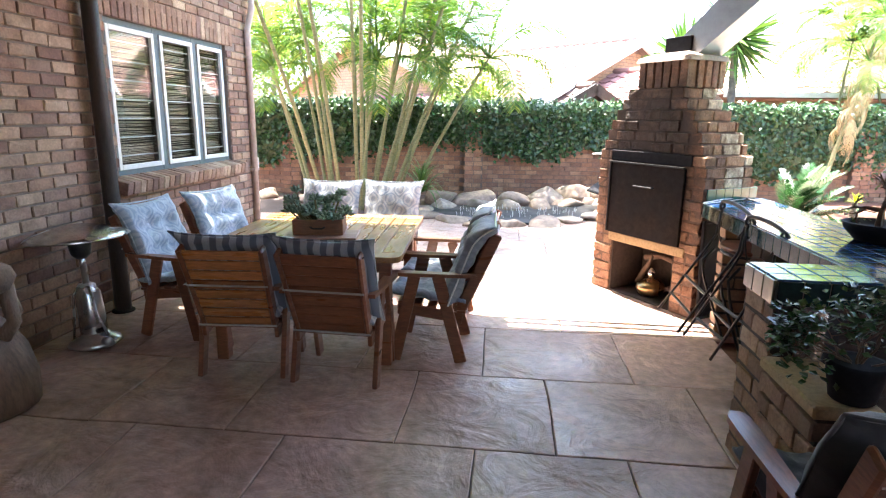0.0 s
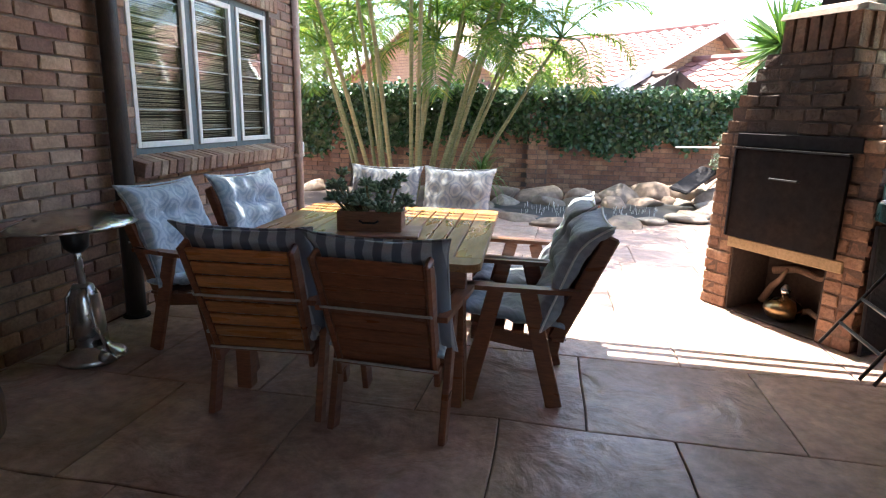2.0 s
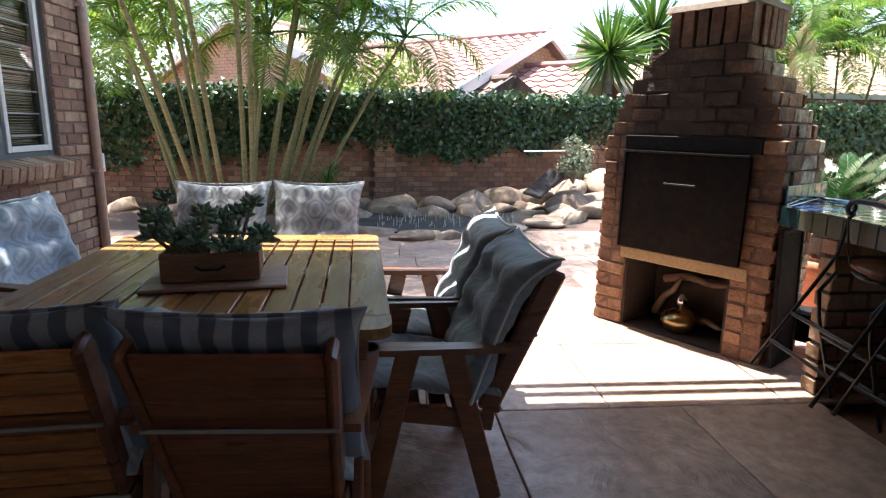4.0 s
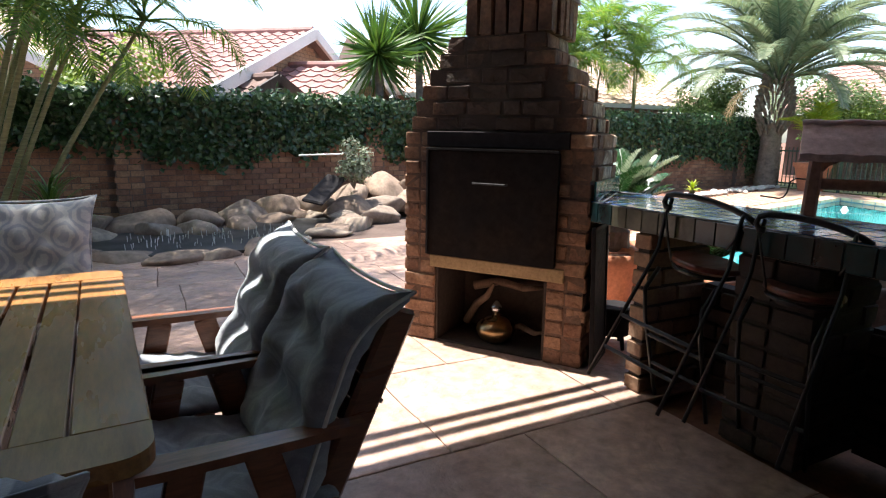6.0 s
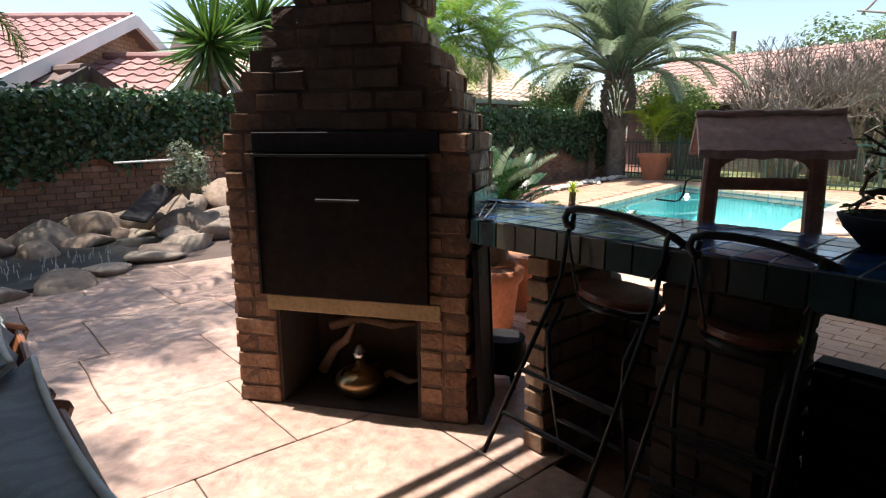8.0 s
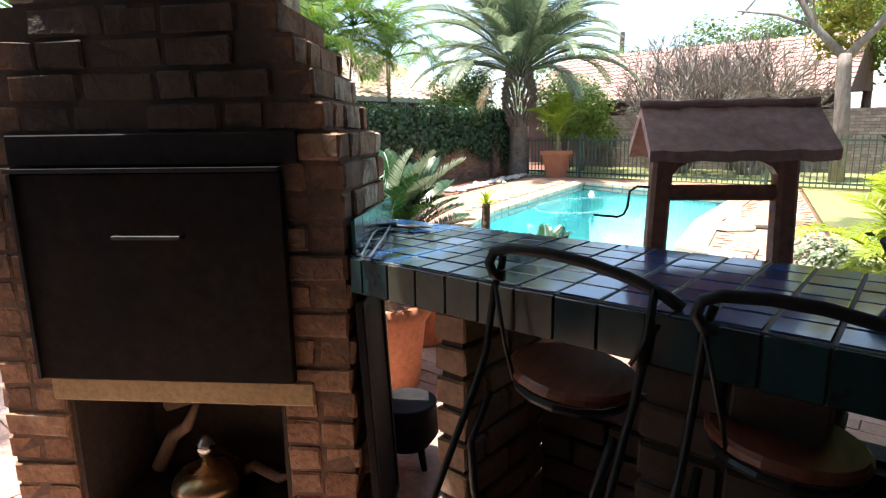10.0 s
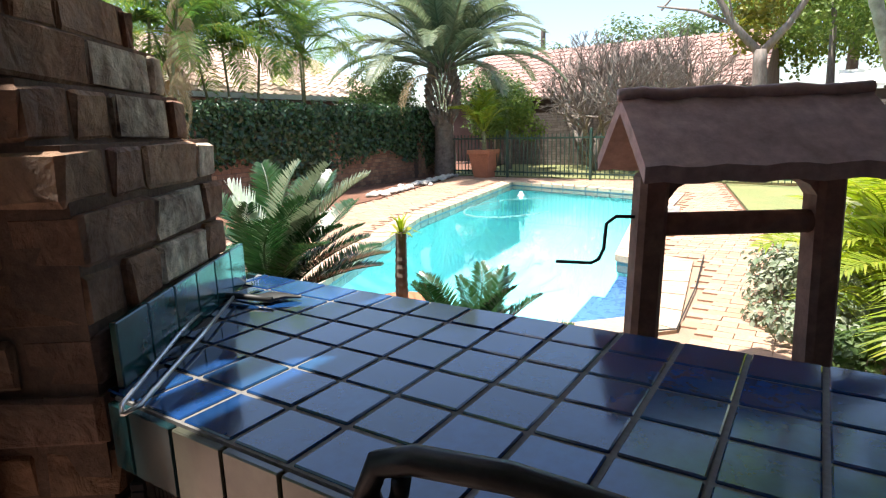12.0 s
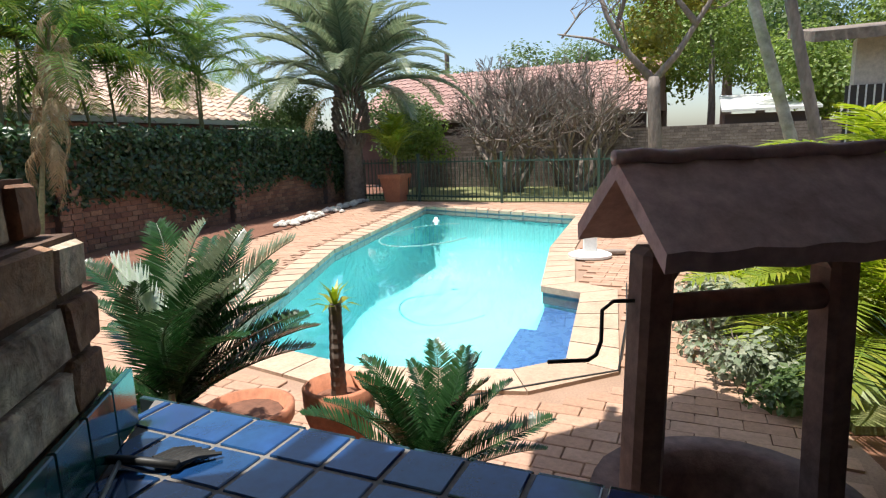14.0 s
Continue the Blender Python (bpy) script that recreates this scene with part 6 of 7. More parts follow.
deck_ob = bm_object("pavement", sheet_with_hole(DECK, offset(POOL, 0.28), -0.012), material("deck_sand", (0.33, 0.215, 0.15), 0.95, vary=0.12, grain=80))
tagged(deck_ob, "warm clay-paved deck round the pool", "pavement", kind="structure")
cop = offset(POOL, 0.30)
coping = thing("pool_coping", "pale bullnosed coping round the pool", "coping", kind="structure")
M_COPING = material("pale_coping", (0.45, 0.32, 0.23), 0.8, vary=0.12, grain=40, stain=5, bump=0.2, per_piece=0.1)
for i in range(len(POOL)):
    a0, a1 = Vector(offset(POOL, -0.03)[i]), Vector(offset(POOL, -0.03)[(i + 1) % len(POOL)])
    b0, b1 = Vector(cop[i]), Vector(cop[(i + 1) % len(POOL)])
    n = max(1, int((a1 - a0).length / 0.3))
    for k in range(n):
        f0, f1 = k / n + 0.004, (k + 1) / n - 0.004
        q = [a0.lerp(a1, f0), a0.lerp(a1, f1), b0.lerp(b1, f1), b0.lerp(b1, f0)]
        part("coping_stone", Build().poly([tuple(p) for p in reversed(q)], -0.05, 0.012), M_COPING, coping)
band = Build()
inn = offset(POOL, -0.012)
k = len(inn)
band.add([(x, y, 0.0) for x, y in inn] + [(x, y, -0.17) for x, y in inn], [(i, (i + 1) % k, k + (i + 1) % k, k + i) for i in range(k)])
setting("pool_band", band, material("grey_blue_band_tile", (0.13, 0.19, 0.24), 0.35, vary=0.2, grain=40, stain=10, bump=0.05), "grey-blue waterline tile band", "tiles")
steps = thing("pool_steps", "blue mosaic steps going down into the pool", "steps", kind="structure")
for i, (pts, z) in enumerate((([(7.42, 4.90), (9.12, 5.10), (9.28, 5.48), (7.30, 5.22)], -0.20), ([(7.25, 5.2), (9.28, 5.46), (9.3, 5.75), (7.1, 5.55)], -0.45))):
    part("step", Build().poly(pts, -1.34, z), M_MOSAIC, steps)
# curved hose, skimmer float and cleaner in the water
t = thing("pool_hose", "pale floating hose of the pool cleaner", "hose")
part("hose", Build().tube([(12.8 + 1.3 * math.cos(a * 0.3), 8.3 + 0.75 * math.sin(a * 0.3), -0.085) for a in range(16)], 0.012, 6), M_WHITE, t, smooth=True)
t = thing("pool_float", "small white chlorine float on the water", "float", pose(14.3, 8.9, -0.09) @ Matrix.Scale(0.65, 4))
part("float", Build().lathe([(0.02, -0.06), (0.11, -0.04), (0.12, 0.03), (0.07, 0.06), (0.05, 0.14), (0.02, 0.15)], 16), M_WHITE, t, smooth=True)
t = thing("deck_lamp", "white weathered bracket lying on the deck by the pool", "bracket", pose(10.9, 5.32, 0.012, 0, 0, 20))
part("base", Build().lathe([(0.26, 0), (0.26, 0.03), (0.18, 0.06)], 18), M_WHITE, t)
part("stem", Build().box((0, 0, 0.17), (0.07, 0.16, 0.24), chamfer=0.01), M_WHITE, t)
part("arm", Build().box((0.1, -0.32, 0.03), (0.12, 0.25, 0.05), chamfer=0.01), M_CAP, t)
t = thing("deck_cable", "thin black cable running over the deck", "cable")
part("cable", Build().tube([(9.6, 4.75, 0.016), (8.4, 4.62, 0.016), (7.3, 4.55, 0.016), (7.0, 4.9, 0.016), (6.6, 5.35, 0.016)], 0.006, 5), M_BLACK, t)

# fence
fence = thing("pool_fence", "dark green steel palisade fence behind the pool", "fence", kind="structure")
F0, F1 = Vector((17.6, 13.0, 0)), Vector((16.35, 0.4, 0))
fd = (F1 - F0).normalized()
FL = (F1 - F0).length
bar_me = Build().box((0, 0, 0.575), (0.018, 0.018, 1.05)).mesh("bar", M_FENCE)
for z in (0.14, 1.0):
    bb = Build()
    part("rail", bar(bb, F0 + Vector((0, 0, z)), F1 + Vector((0, 0, z)), 0.03, 0.04, 0), M_FENCE, fence)
n = int(FL / 0.115)
post_me = Build().box((0, 0, 0.62), (0.06, 0.06, 1.24), chamfer=0.004).mesh("post", M_FENCE)
for i in range(n + 1):
    p = F0 + fd * (i * FL / n)
    part("bar", bar_me, None, fence, m=pose(p.x, p.y, 0))
    if i % 20 == 0:
        part("post", post_me, None, fence, m=pose(p.x - 0.05, p.y, -0.02))
# lawn and far wall behind the fence, wooden side fence
setting("lawn", Build().poly([(17.4, -6), (22.2, -6), (22.2, 13.2), (17.7, 13.2)], -0.05, 0.0), M_LAWN, "sunlit dry lawn behind the pool fence", "lawn")
b = Build().box((22.3, 4.0, 0.85), (0.25, 20, 1.75))
wall_east = setting("wall_east", b, M_MORTAR_DARK, "brown brick wall behind the lawn", "wall")
bb = Build()
rr = random.Random(9)
for c in range(20):
    y = -5.5 + (0.11 if c % 2 else 0)
    while y < 13.6:
        bb.box((22.165, y, c * COURSE + 0.045), (0.03, 0.211, BR_H))
        y += 0.222
part("bricks", bb, material("weathered_grey_brick", (0.20, 0.165, 0.15), 0.9, vary=0.2, grain=30, stain=1.2, bump=0.3, tint=(0.10, 0.075, 0.065), per_piece=0.2), wall_east)["kind"] = "stuff"
setting("bed", Build().poly([(9.0, 10.6), (12.4, 11.05), (17.3, 12.35), (17.6, 13.2), (6.2, 12.2), (6.0, 9.8)], -0.055, -0.005), M_EARTH, "bare red soil bed under the garden wall", "soil")
setting("side_lawn", Build().poly([(7.0, 3.4), (8.0, 0.0), (16.3, 0.5), (17.2, 5.5), (9.2, 3.9)], -0.055, -0.008), M_LAWN, "pale dry lawn beside the pool deck", "lawn")
t = thing("pebbles", "line of pale pebbles edging the soil bed", "pebbles", kind="stuff")
b = Build()
for i in range(150):
    f = rr.random()
    p = Vector((12.6, 11.25, 0)).lerp(Vector((17.2, 12.4, 0)), f) + Vector((rr.gauss(0, 0.12), rr.gauss(0, 0.1), 0.03))
    b.lathe([(0.03, -0.03), (0.06, 0.0), (0.045, 0.03), (0.01, 0.045)], 6, Matrix.Translation(p) @ Matrix.Rotation(rr.uniform(0, 3), 4, "Z") @ Matrix.Scale(rr.uniform(0.6, 1.3), 4))
part("stones", b, material("pale_pebble", (0.55, 0.52, 0.47), 0.9, vary=0.15, per_piece=0.2), t)["kind"] = "stuff"


# ---- neighbouring houses ----
def roof_plane(b, o, along, down, length, run, drop, rows, cols, overlap=0.02):
    """Rows of curved roof tiles on one slope, from the ridge at o downwards."""
    a, d = Vector(along).normalized(), Vector(down).normalized()
    slope = (d * run + Vector((0, 0, -drop)))
    n = a.cross(slope).normalized()
    if n.z < 0:
        n = -n
    step, wdt = slope / rows, length / cols
    for j in range(rows):
        for i in range(cols):
            p = Vector(o) + a * wdt * i + step * j
            q = step * 1.06
            c = [p, p + a * wdt * 0.36, p + a * wdt * 0.62, p + a * wdt * 0.98]
            lift = [n * 0.01, n * 0.012, n * 0.055, n * 0.012]
            top = [c[k] + lift[k] for k in range(4)]
            bot = [c[k] + q + lift[k] + n * 0.028 for k in range(4)]
            low = [bot[k] - n * 0.03 for k in range(4)]
            b.add(top + bot + low, [(0, 1, 5, 4), (1, 2, 6, 5), (2, 3, 7, 6), (4, 5, 9, 8), (5, 6, 10, 9), (6, 7, 11, 10)])
    return n


M_FARBRICK = material("far_face_brick", (0.46, 0.30, 0.19), 0.9, vary=0.12, grain=20, stain=2, bump=0.1)


def brick_face(b, o, along, length, h0, h1, apex=None):
    """Courses of far bricks on an upright face; apex = (distance, height) for a gable."""
    a = Vector(along).normalized()
    out = Vector((-a.y, a.x, 0))
    z = h0
    j = 0
    while z < (apex[1] if apex else h1):
        lo, hi = 0.0, length
        if apex and z > h1:
            f = (z + 0.08 - h1) / (apex[1] - h1)
            lo, hi = apex[0] * f, length - (length - apex[0]) * f
        s = lo + (0.11 if j % 2 else 0)
        while s < hi - 0.05:
            w = min(0.222, hi - s) - 0.012
            p = Vector(o) + a * s
            b.add([p + Vector((0, 0, z)), p + a * w + Vector((0, 0, z)), p + a * w + Vector((0, 0, z + 0.074)), p + Vector((0, 0, z + 0.074)), p + out * 0.012 + Vector((0, 0, z)), p + a * w + out * 0.012 + Vector((0, 0, z)), p + a * w + out * 0.012 + Vector((0, 0, z + 0.074)), p + out * 0.012 + Vector((0, 0, z + 0.074))],
                  [(4, 5, 6, 7), (0, 1, 5, 4), (3, 7, 6, 2), (0, 4, 7, 3), (1, 2, 6, 5)])
            s += 0.222
        z += COURSE
        j += 1


def gabled_house(label, apex, g, left, right, slope, back, tile, rows, trim=None):
    """A house whose gable end looks along g; left and right are the runs of its slopes."""
    g = Vector((g[0], g[1], 0)).normalized()
    side = Vector((g.y, -g.x, 0))
    A = Vector(apex)
    t = thing("house", label, "house")
    L, R = A + side * left, A - side * right
    zl, zr = A.z - left * slope, A.z - right * slope
    w = Build()
    pts = [(L.x, L.y, -0.06), (L.x, L.y, zl), (A.x, A.y, A.z - 0.06), (R.x, R.y, zr), (R.x, R.y, -0.06)]
    bk = -g * back
    w.add(pts + [tuple(Vector(p) + bk) for p in pts], [(0, 1, 2, 3, 4), (9, 8, 7, 6, 5), (0, 5, 6, 1), (4, 3, 8, 9)])
    wall = part("wall", w, M_MORTAR, t)
    bb = Build()
    brick_face(bb, Vector((R.x, R.y, 0)) + g * 0.004, side, left + right, max(0.2, min(zl, zr) - 1.2), min(zl, zr), (right, A.z - 0.1))
    part("bricks", bb, M_FARBRICK, wall)["kind"] = "stuff"
    rb = Build()
    over = 0.25
    roof_plane(rb, A + g * over, -g, side, back + over, left + 0.3, (left + 0.3) * slope, rows, int(back / 0.3))
    roof_plane(rb, A + g * over, -g, -side, back + over, right + 0.3, (right + 0.3) * slope, rows, int(back / 0.3))
    roof = part("roof", rb, tile, t)
    roof["kind"] = "stuff"
    base = Build()
    for sd, rn in ((side, left + 0.3), (-side, right + 0.3)):
        q = [A + g * over, A + g * over + sd * rn - Vector((0, 0, rn * slope)), A + sd * rn - Vector((0, 0, rn * slope)) + bk, A + bk]
        base.add([tuple(p - Vector((0, 0, 0.02))) for p in q] + [tuple(p - Vector((0, 0, 0.10))) for p in q], [(0, 1, 2, 3), (7, 6, 5, 4), (0, 4, 5, 1), (1, 5, 6, 2)])
    part("roof_deck", base, M_MORTAR, t)
    for sd, rn in ((side, left + 0.35), (-side, right + 0.35)):
        bo = Build()
        p, q = A + g * (over + 0.02) + Vector((0, 0, 0.03)), A + g * (over + 0.02) + sd * rn - Vector((0, 0, rn * slope - 0.03))
        n = (q - p).cross(g).normalized()
        if n.z < 0:
            n = -n
        pts = [p + n * 0.06, q + n * 0.06, q - n * 0.17, p - n * 0.17]
        bo.add([tuple(v) for v in pts] + [tuple(v + g * 0.08) for v in pts], [(3, 2, 1, 0), (4, 5, 6, 7), (0, 1, 5, 4), (1, 2, 6, 5), (2, 3, 7, 6), (3, 0, 4, 7)])
        part("barge_board", bo, trim or M_WHITE, t, "white barge board" if trim is None else "dark timber barge board")
    rg = Build().tube([A + g * over + Vector((0, 0, 0.05)), A + bk + Vector((0, 0, 0.05))], 0.09, 8)
    part("ridge", rg, tile, t)
    return t


gabled_house("neighbour's brick house with red tiled gable roof", (5.52, 16.6, 3.55), (0.75, -0.66), 4.4, 4.0, 0.40, 7.0, M_ROOFTILE, 14)
gabled_house("neighbour's lower red tiled wing", (6.35, 14.9, 2.68), (0.75, -0.66), 2.3, 2.0, 0.42, 2.6, M_ROOFTILE, 8)
gabled_house("small dark gabled porch roof behind the wall", (4.15, 13.9, 2.22), (0.45, -0.9), 0.75, 0.75, 0.55, 1.2, material("dark_porch_tile", (0.16, 0.10, 0.085), 0.8, vary=0.15), 3, M_POST)
gabled_house("pale tiled house behind the palms", (-2.2, 18.5, 4.0), (-0.6, -0.8), 4.6, 4.5, 0.42, 9.0, M_ROOFPALE, 14)


def hip_slope(label, x0, x1, y_eave, z_eave, y_ridge, z_ridge, tile, rows, facing=-1, base_y=None):
    """A long low house whose tiled slope looks at the garden."""
    t = thing("house", label, "house")
    rb = Build()
    run, drop = abs(y_ridge - y_eave), z_ridge - z_eave
    roof_plane(rb, (x0, y_ridge, z_ridge), (1, 0, 0), (0, facing, 0), x1 - x0, run, drop, rows, int((x1 - x0) / 0.3))
    roof = part("roof", rb, tile, t)
    roof["kind"] = "stuff"
    part("roof_deck", Build().add([(x0, y_ridge, z_ridge - 0.03), (x1, y_ridge, z_ridge - 0.03), (x1, y_eave, z_eave - 0.03), (x0, y_eave, z_eave - 0.03), (x0, y_ridge + 3, z_eave), (x1, y_ridge + 3, z_eave), (x1, y_eave, z_eave - 0.12), (x0, y_eave, z_eave - 0.12)], [(0, 1, 2, 3), (4, 5, 1, 0), (0, 3, 4), (1, 5, 2), (3, 2, 6, 7)]), M_MORTAR, t)
    part("gutter", Build().box(((x0 + x1) / 2, y_eave + facing * 0.09, z_eave - 0.04), (x1 - x0, 0.12, 0.11)), M_WHITE, t, "pale gutter")
    part("wall", Build().box(((x0 + x1) / 2, y_eave + 0.7, (z_eave - 0.2) / 2), (x1 - x0 - 0.6, 0.25, z_eave - 0.1)), M_FARBRICK, t)
    return t


hip_slope("low neighbouring house with a pale tiled roof", 7.5, 18.6, 15.2, 2.2, 19.4, 4.0, M_ROOFPALE, 13)
# house behind the lawn, its slope facing the pool
t = thing("house", "neighbouring house with a pinkish tiled roof behind the lawn", "house")
rb = Build()
roof_plane(rb, (27.0, 5.4, 4.3), (0, 1, 0), (-1, 0, 0), 11.0, 4.2, 2.05, 12, 36)
part("roof", rb, material("faded_roof_tile", None, 0.85, vary=0.12, grain=18, stain=2, bump=0.15, ramp=[(0.33, 0.20, 0.17), (0.38, 0.24, 0.20), (0.29, 0.17, 0.145)], tint=(0.24, 0.15, 0.13)), t)["kind"] = "stuff"
part("roof_deck", Build().add([(27.0, 5.4, 4.27), (27.0, 16.4, 4.27), (22.8, 16.4, 2.22), (22.8, 5.4, 2.22), (30.0, 5.4, 2.5), (30.0, 16.4, 2.5)], [(0, 1, 2, 3), (0, 3, 4), (1, 5, 2), (0, 4, 5, 1)]), M_MORTAR, t)
part("wall", Build().box((23.6, 10.9, 1.1), (0.25, 10.4, 2.2)), M_MORTAR_DARK, t)
# small white-roofed outbuilding and the house at the side
t = thing("outbuilding", "small outbuilding with a white sheet roof", "building")
part("wall", Build().box((23.6, 2.4, 1.0), (2.0, 2.2, 2.0)), M_MORTAR_DARK, t)
part("roof", Build().add([(22.2, 1.2, 2.05), (22.2, 3.6, 2.05), (25, 3.6, 2.6), (25, 1.2, 2.6), (22.2, 1.2, 2.12), (22.2, 3.6, 2.12), (25, 3.6, 2.67), (25, 1.2, 2.67)], [(3, 2, 1, 0), (4, 5, 6, 7), (0, 1, 5, 4), (1, 2, 6, 5), (2, 3, 7, 6), (3, 0, 4, 7)]), M_WHITE, t, "white sheet roof")
t = thing("house", "side house with a dark eave and white gate grille", "house")
part("wall", Build().box((14.2, 0.9, 1.35), (0.25, 2.5, 2.7)), material("pale_plaster", (0.55, 0.50, 0.44), 0.9, vary=0.12, grain=20, stain=1.5, bump=0.2), t)
part("roof", Build().add([(13.5, 2.75, 2.62), (13.5, -1.0, 2.62), (16.5, -1.0, 3.1), (16.5, 2.75, 3.1), (13.5, 2.75, 2.76), (13.5, -1.0, 2.76), (16.5, -1.0, 3.24), (16.5, 2.75, 3.24)], [(0, 1, 2, 3), (7, 6, 5, 4), (0, 4, 5, 1), (2, 6, 7, 3), (0, 3, 7, 4)]), M_TRUNK, t, "dark brown eave")
# dark sheet stands in for the unlit opening behind the bars
gate = part("gate", Build().box((14.06, 1.95, 1.05), (0.02, 0.6, 2.0)), M_DARKROOM, t)
for i in range(6):
    part("bar", Build().box((14.04, 1.70 + i * 0.1, 1.05), (0.02, 0.02, 2.0)), M_WHITE, gate)
b = Build().poly([(-6.0, 14.6), (-2.2, 14.6), (-2.2, 15.4), (-6.0, 15.4)], 1.66, 1.70)
for i in range(9):
    b.tube([(-5.8 + i * 0.43, 14.55, 1.60 + 0.02 * (i % 2)), (-5.8 + i * 0.43, 15.4, 1.9)], 0.07, 6)
t = thing("awning", "blue-green striped shade awning behind the wall", "awning")
part("cloth", b, material("blue_green_canvas", (0.03, 0.20, 0.26), 0.8, vary=0.2, grain=30, per_piece=0.3), t)
for xx in (-5.7, -2.5):
    part("leg", Build().box((xx, 14.7, 0.8), (0.05, 0.05, 1.72)), M_POST, t)
t = thing("utility_pole", "distant wooden utility pole", "pole", pose(33, 16.4, -0.06))
part("pole", Build().tube([(0, 0, 0), (0, 0, 6.2)], [0.16, 0.12], 10), M_TRUNK, t)


# ---- patio heater ----
t = thing("patio_heater", "low stainless-steel gas patio heater with a round reflector hood", "heater", pose(-0.30, 3.55, 0.006, 0, -3, 0))
part("base", Build().lathe([(0.15, 0), (0.17, 0.015), (0.15, 0.04), (0.09, 0.07), (0.085, 0.09)], 24), M_CHROME, t, smooth=True)
part("tank_shroud", Build().lathe([(0.085, 0.08), (0.082, 0.25), (0.075, 0.36), (0.05, 0.42), (0.035, 0.43)], 24), M_CHROME, t, smooth=True)
for s in (-1, 1):
    part("rib", Build().tube([(s * 0.14, -0.03, 0.03), (s * 0.09, -0.05, 0.2), (s * 0.07, -0.05, 0.36), (s * 0.03, -0.02, 0.43)], 0.008, 8), M_CHROME, t, smooth=True)
part("pole", Build().tube([(0, 0, 0.42), (0, 0, 0.70)], 0.02, 14), M_CHROME, t, smooth=True)
part("burner", Build().lathe([(0.03, 0.60), (0.06, 0.63), (0.07, 0.70), (0.05, 0.735), (0.02, 0.74)], 20), M_IRON, t, "dark perforated burner", smooth=True)
part("hood", Build().lathe([(0.30, 0.742), (0.31, 0.748), (0.27, 0.772), (0.18, 0.80), (0.08, 0.825), (0.02, 0.83)], 36), M_CHROME, t, "wide round reflector hood", smooth=True)
part("valve", Build().tube([(0.13, -0.08, 0.05), (0.18, -0.10, 0.05)], 0.028, 10), M_CHROME, t, smooth=True)

# carved driftwood stand by the wall
M_STUMP = material("carved_brown_wood", (0.13, 0.075, 0.045), 0.7, vary=0.25, grain=12, stain=4, bump=0.4, tint=(0.06, 0.035, 0.022), stretch=(4, 4, 1))
t = thing("stump_table", "dark carved tree-root stand against the house wall", "table", pose(-0.33, 2.62, 0))
part("base", Build().lathe([(0.30, 0), (0.33, 0.03), (0.31, 0.16), (0.27, 0.32), (0.21, 0.44), (0.15, 0.52), (0.14, 0.60)], 26, wobble=0.14), M_STUMP, t, smooth=True)
part("top", Build().lathe([(0.16, 0.60), (0.25, 0.66), (0.27, 0.72), (0.24, 0.77), (0.05, 0.78)], 26, wobble=0.25), M_DRIFT, t, "rough root slab top", smooth=True)
for a in (0.3, 1.1, 2.0):
    part("root", Build().tube([(0.16 * math.cos(a), 0.16 * math.sin(a), 0.34), (0.27 * math.cos(a), 0.27 * math.sin(a), 0.48), (0.23 * math.cos(a + 0.2), 0.23 * math.sin(a + 0.2), 0.66)], [0.05, 0.035, 0.045], 9), M_DRIFT, t, smooth=True)

# ---- crate of succulents on the table ----
t = thing("planter_crate", "small wooden crate planted with succulents on the table", "planter", TABLE @ pose(0.0, -0.14, 0.756, 0, 0, 6))
M_CRATE = material("crate_wood", (0.27, 0.13, 0.07), 0.6, vary=0.2, grain=20, stain=5, bump=0.15, tint=(0.15, 0.07, 0.04), stretch=(1, 6, 6))
for s in (-1, 1):
    part("side", Build().box((0, s * 0.10, 0.055), (0.34, 0.014, 0.105), chamfer=0.003), M_CRATE, t)
    part("end", Build().box((s * 0.163, 0, 0.055), (0.014, 0.186, 0.105), chamfer=0.003), M_CRATE, t)
part("bottom", Build().box((0, 0, 0.008), (0.31, 0.186, 0.012)), M_CRATE, t)
tagged(new("serving_board", Build().box((0, 0, 0.007), (0.50, 0.30, 0.014), chamfer=0.005).mesh("serving_board", material("pinkish_board", (0.36, 0.22, 0.18), 0.6, vary=0.15, grain=15, bump=0.05, stretch=(1, 6, 1)))), "pinkish wooden serving board under the planter crate", "board").matrix_basis = TABLE @ pose(0.02, -0.17, 0.741, 0, 0, 6)
part("handle", Build().tube([(-0.05, -0.112, 0.06), (-0.03, -0.122, 0.05), (0.03, -0.122, 0.05), (0.05, -0.112, 0.06)], 0.006, 6), M_IRON, t, "dark iron handle")
part("soil", Build().box((0, 0, 0.05), (0.31, 0.186, 0.07)), M_EARTH, t)
M_SUCC = leaf_material("succulent_leaf", [(0.12, 0.20, 0.13), (0.18, 0.27, 0.18), (0.25, 0.34, 0.25), (0.15, 0.24, 0.17)], 0.45, 0.15)
petal = Build().lathe([(0.003, 0), (0.009, 0.02), (0.010, 0.035), (0.002, 0.052)], 6).mesh("leaf", M_SUCC)
rr = random.Random(8)
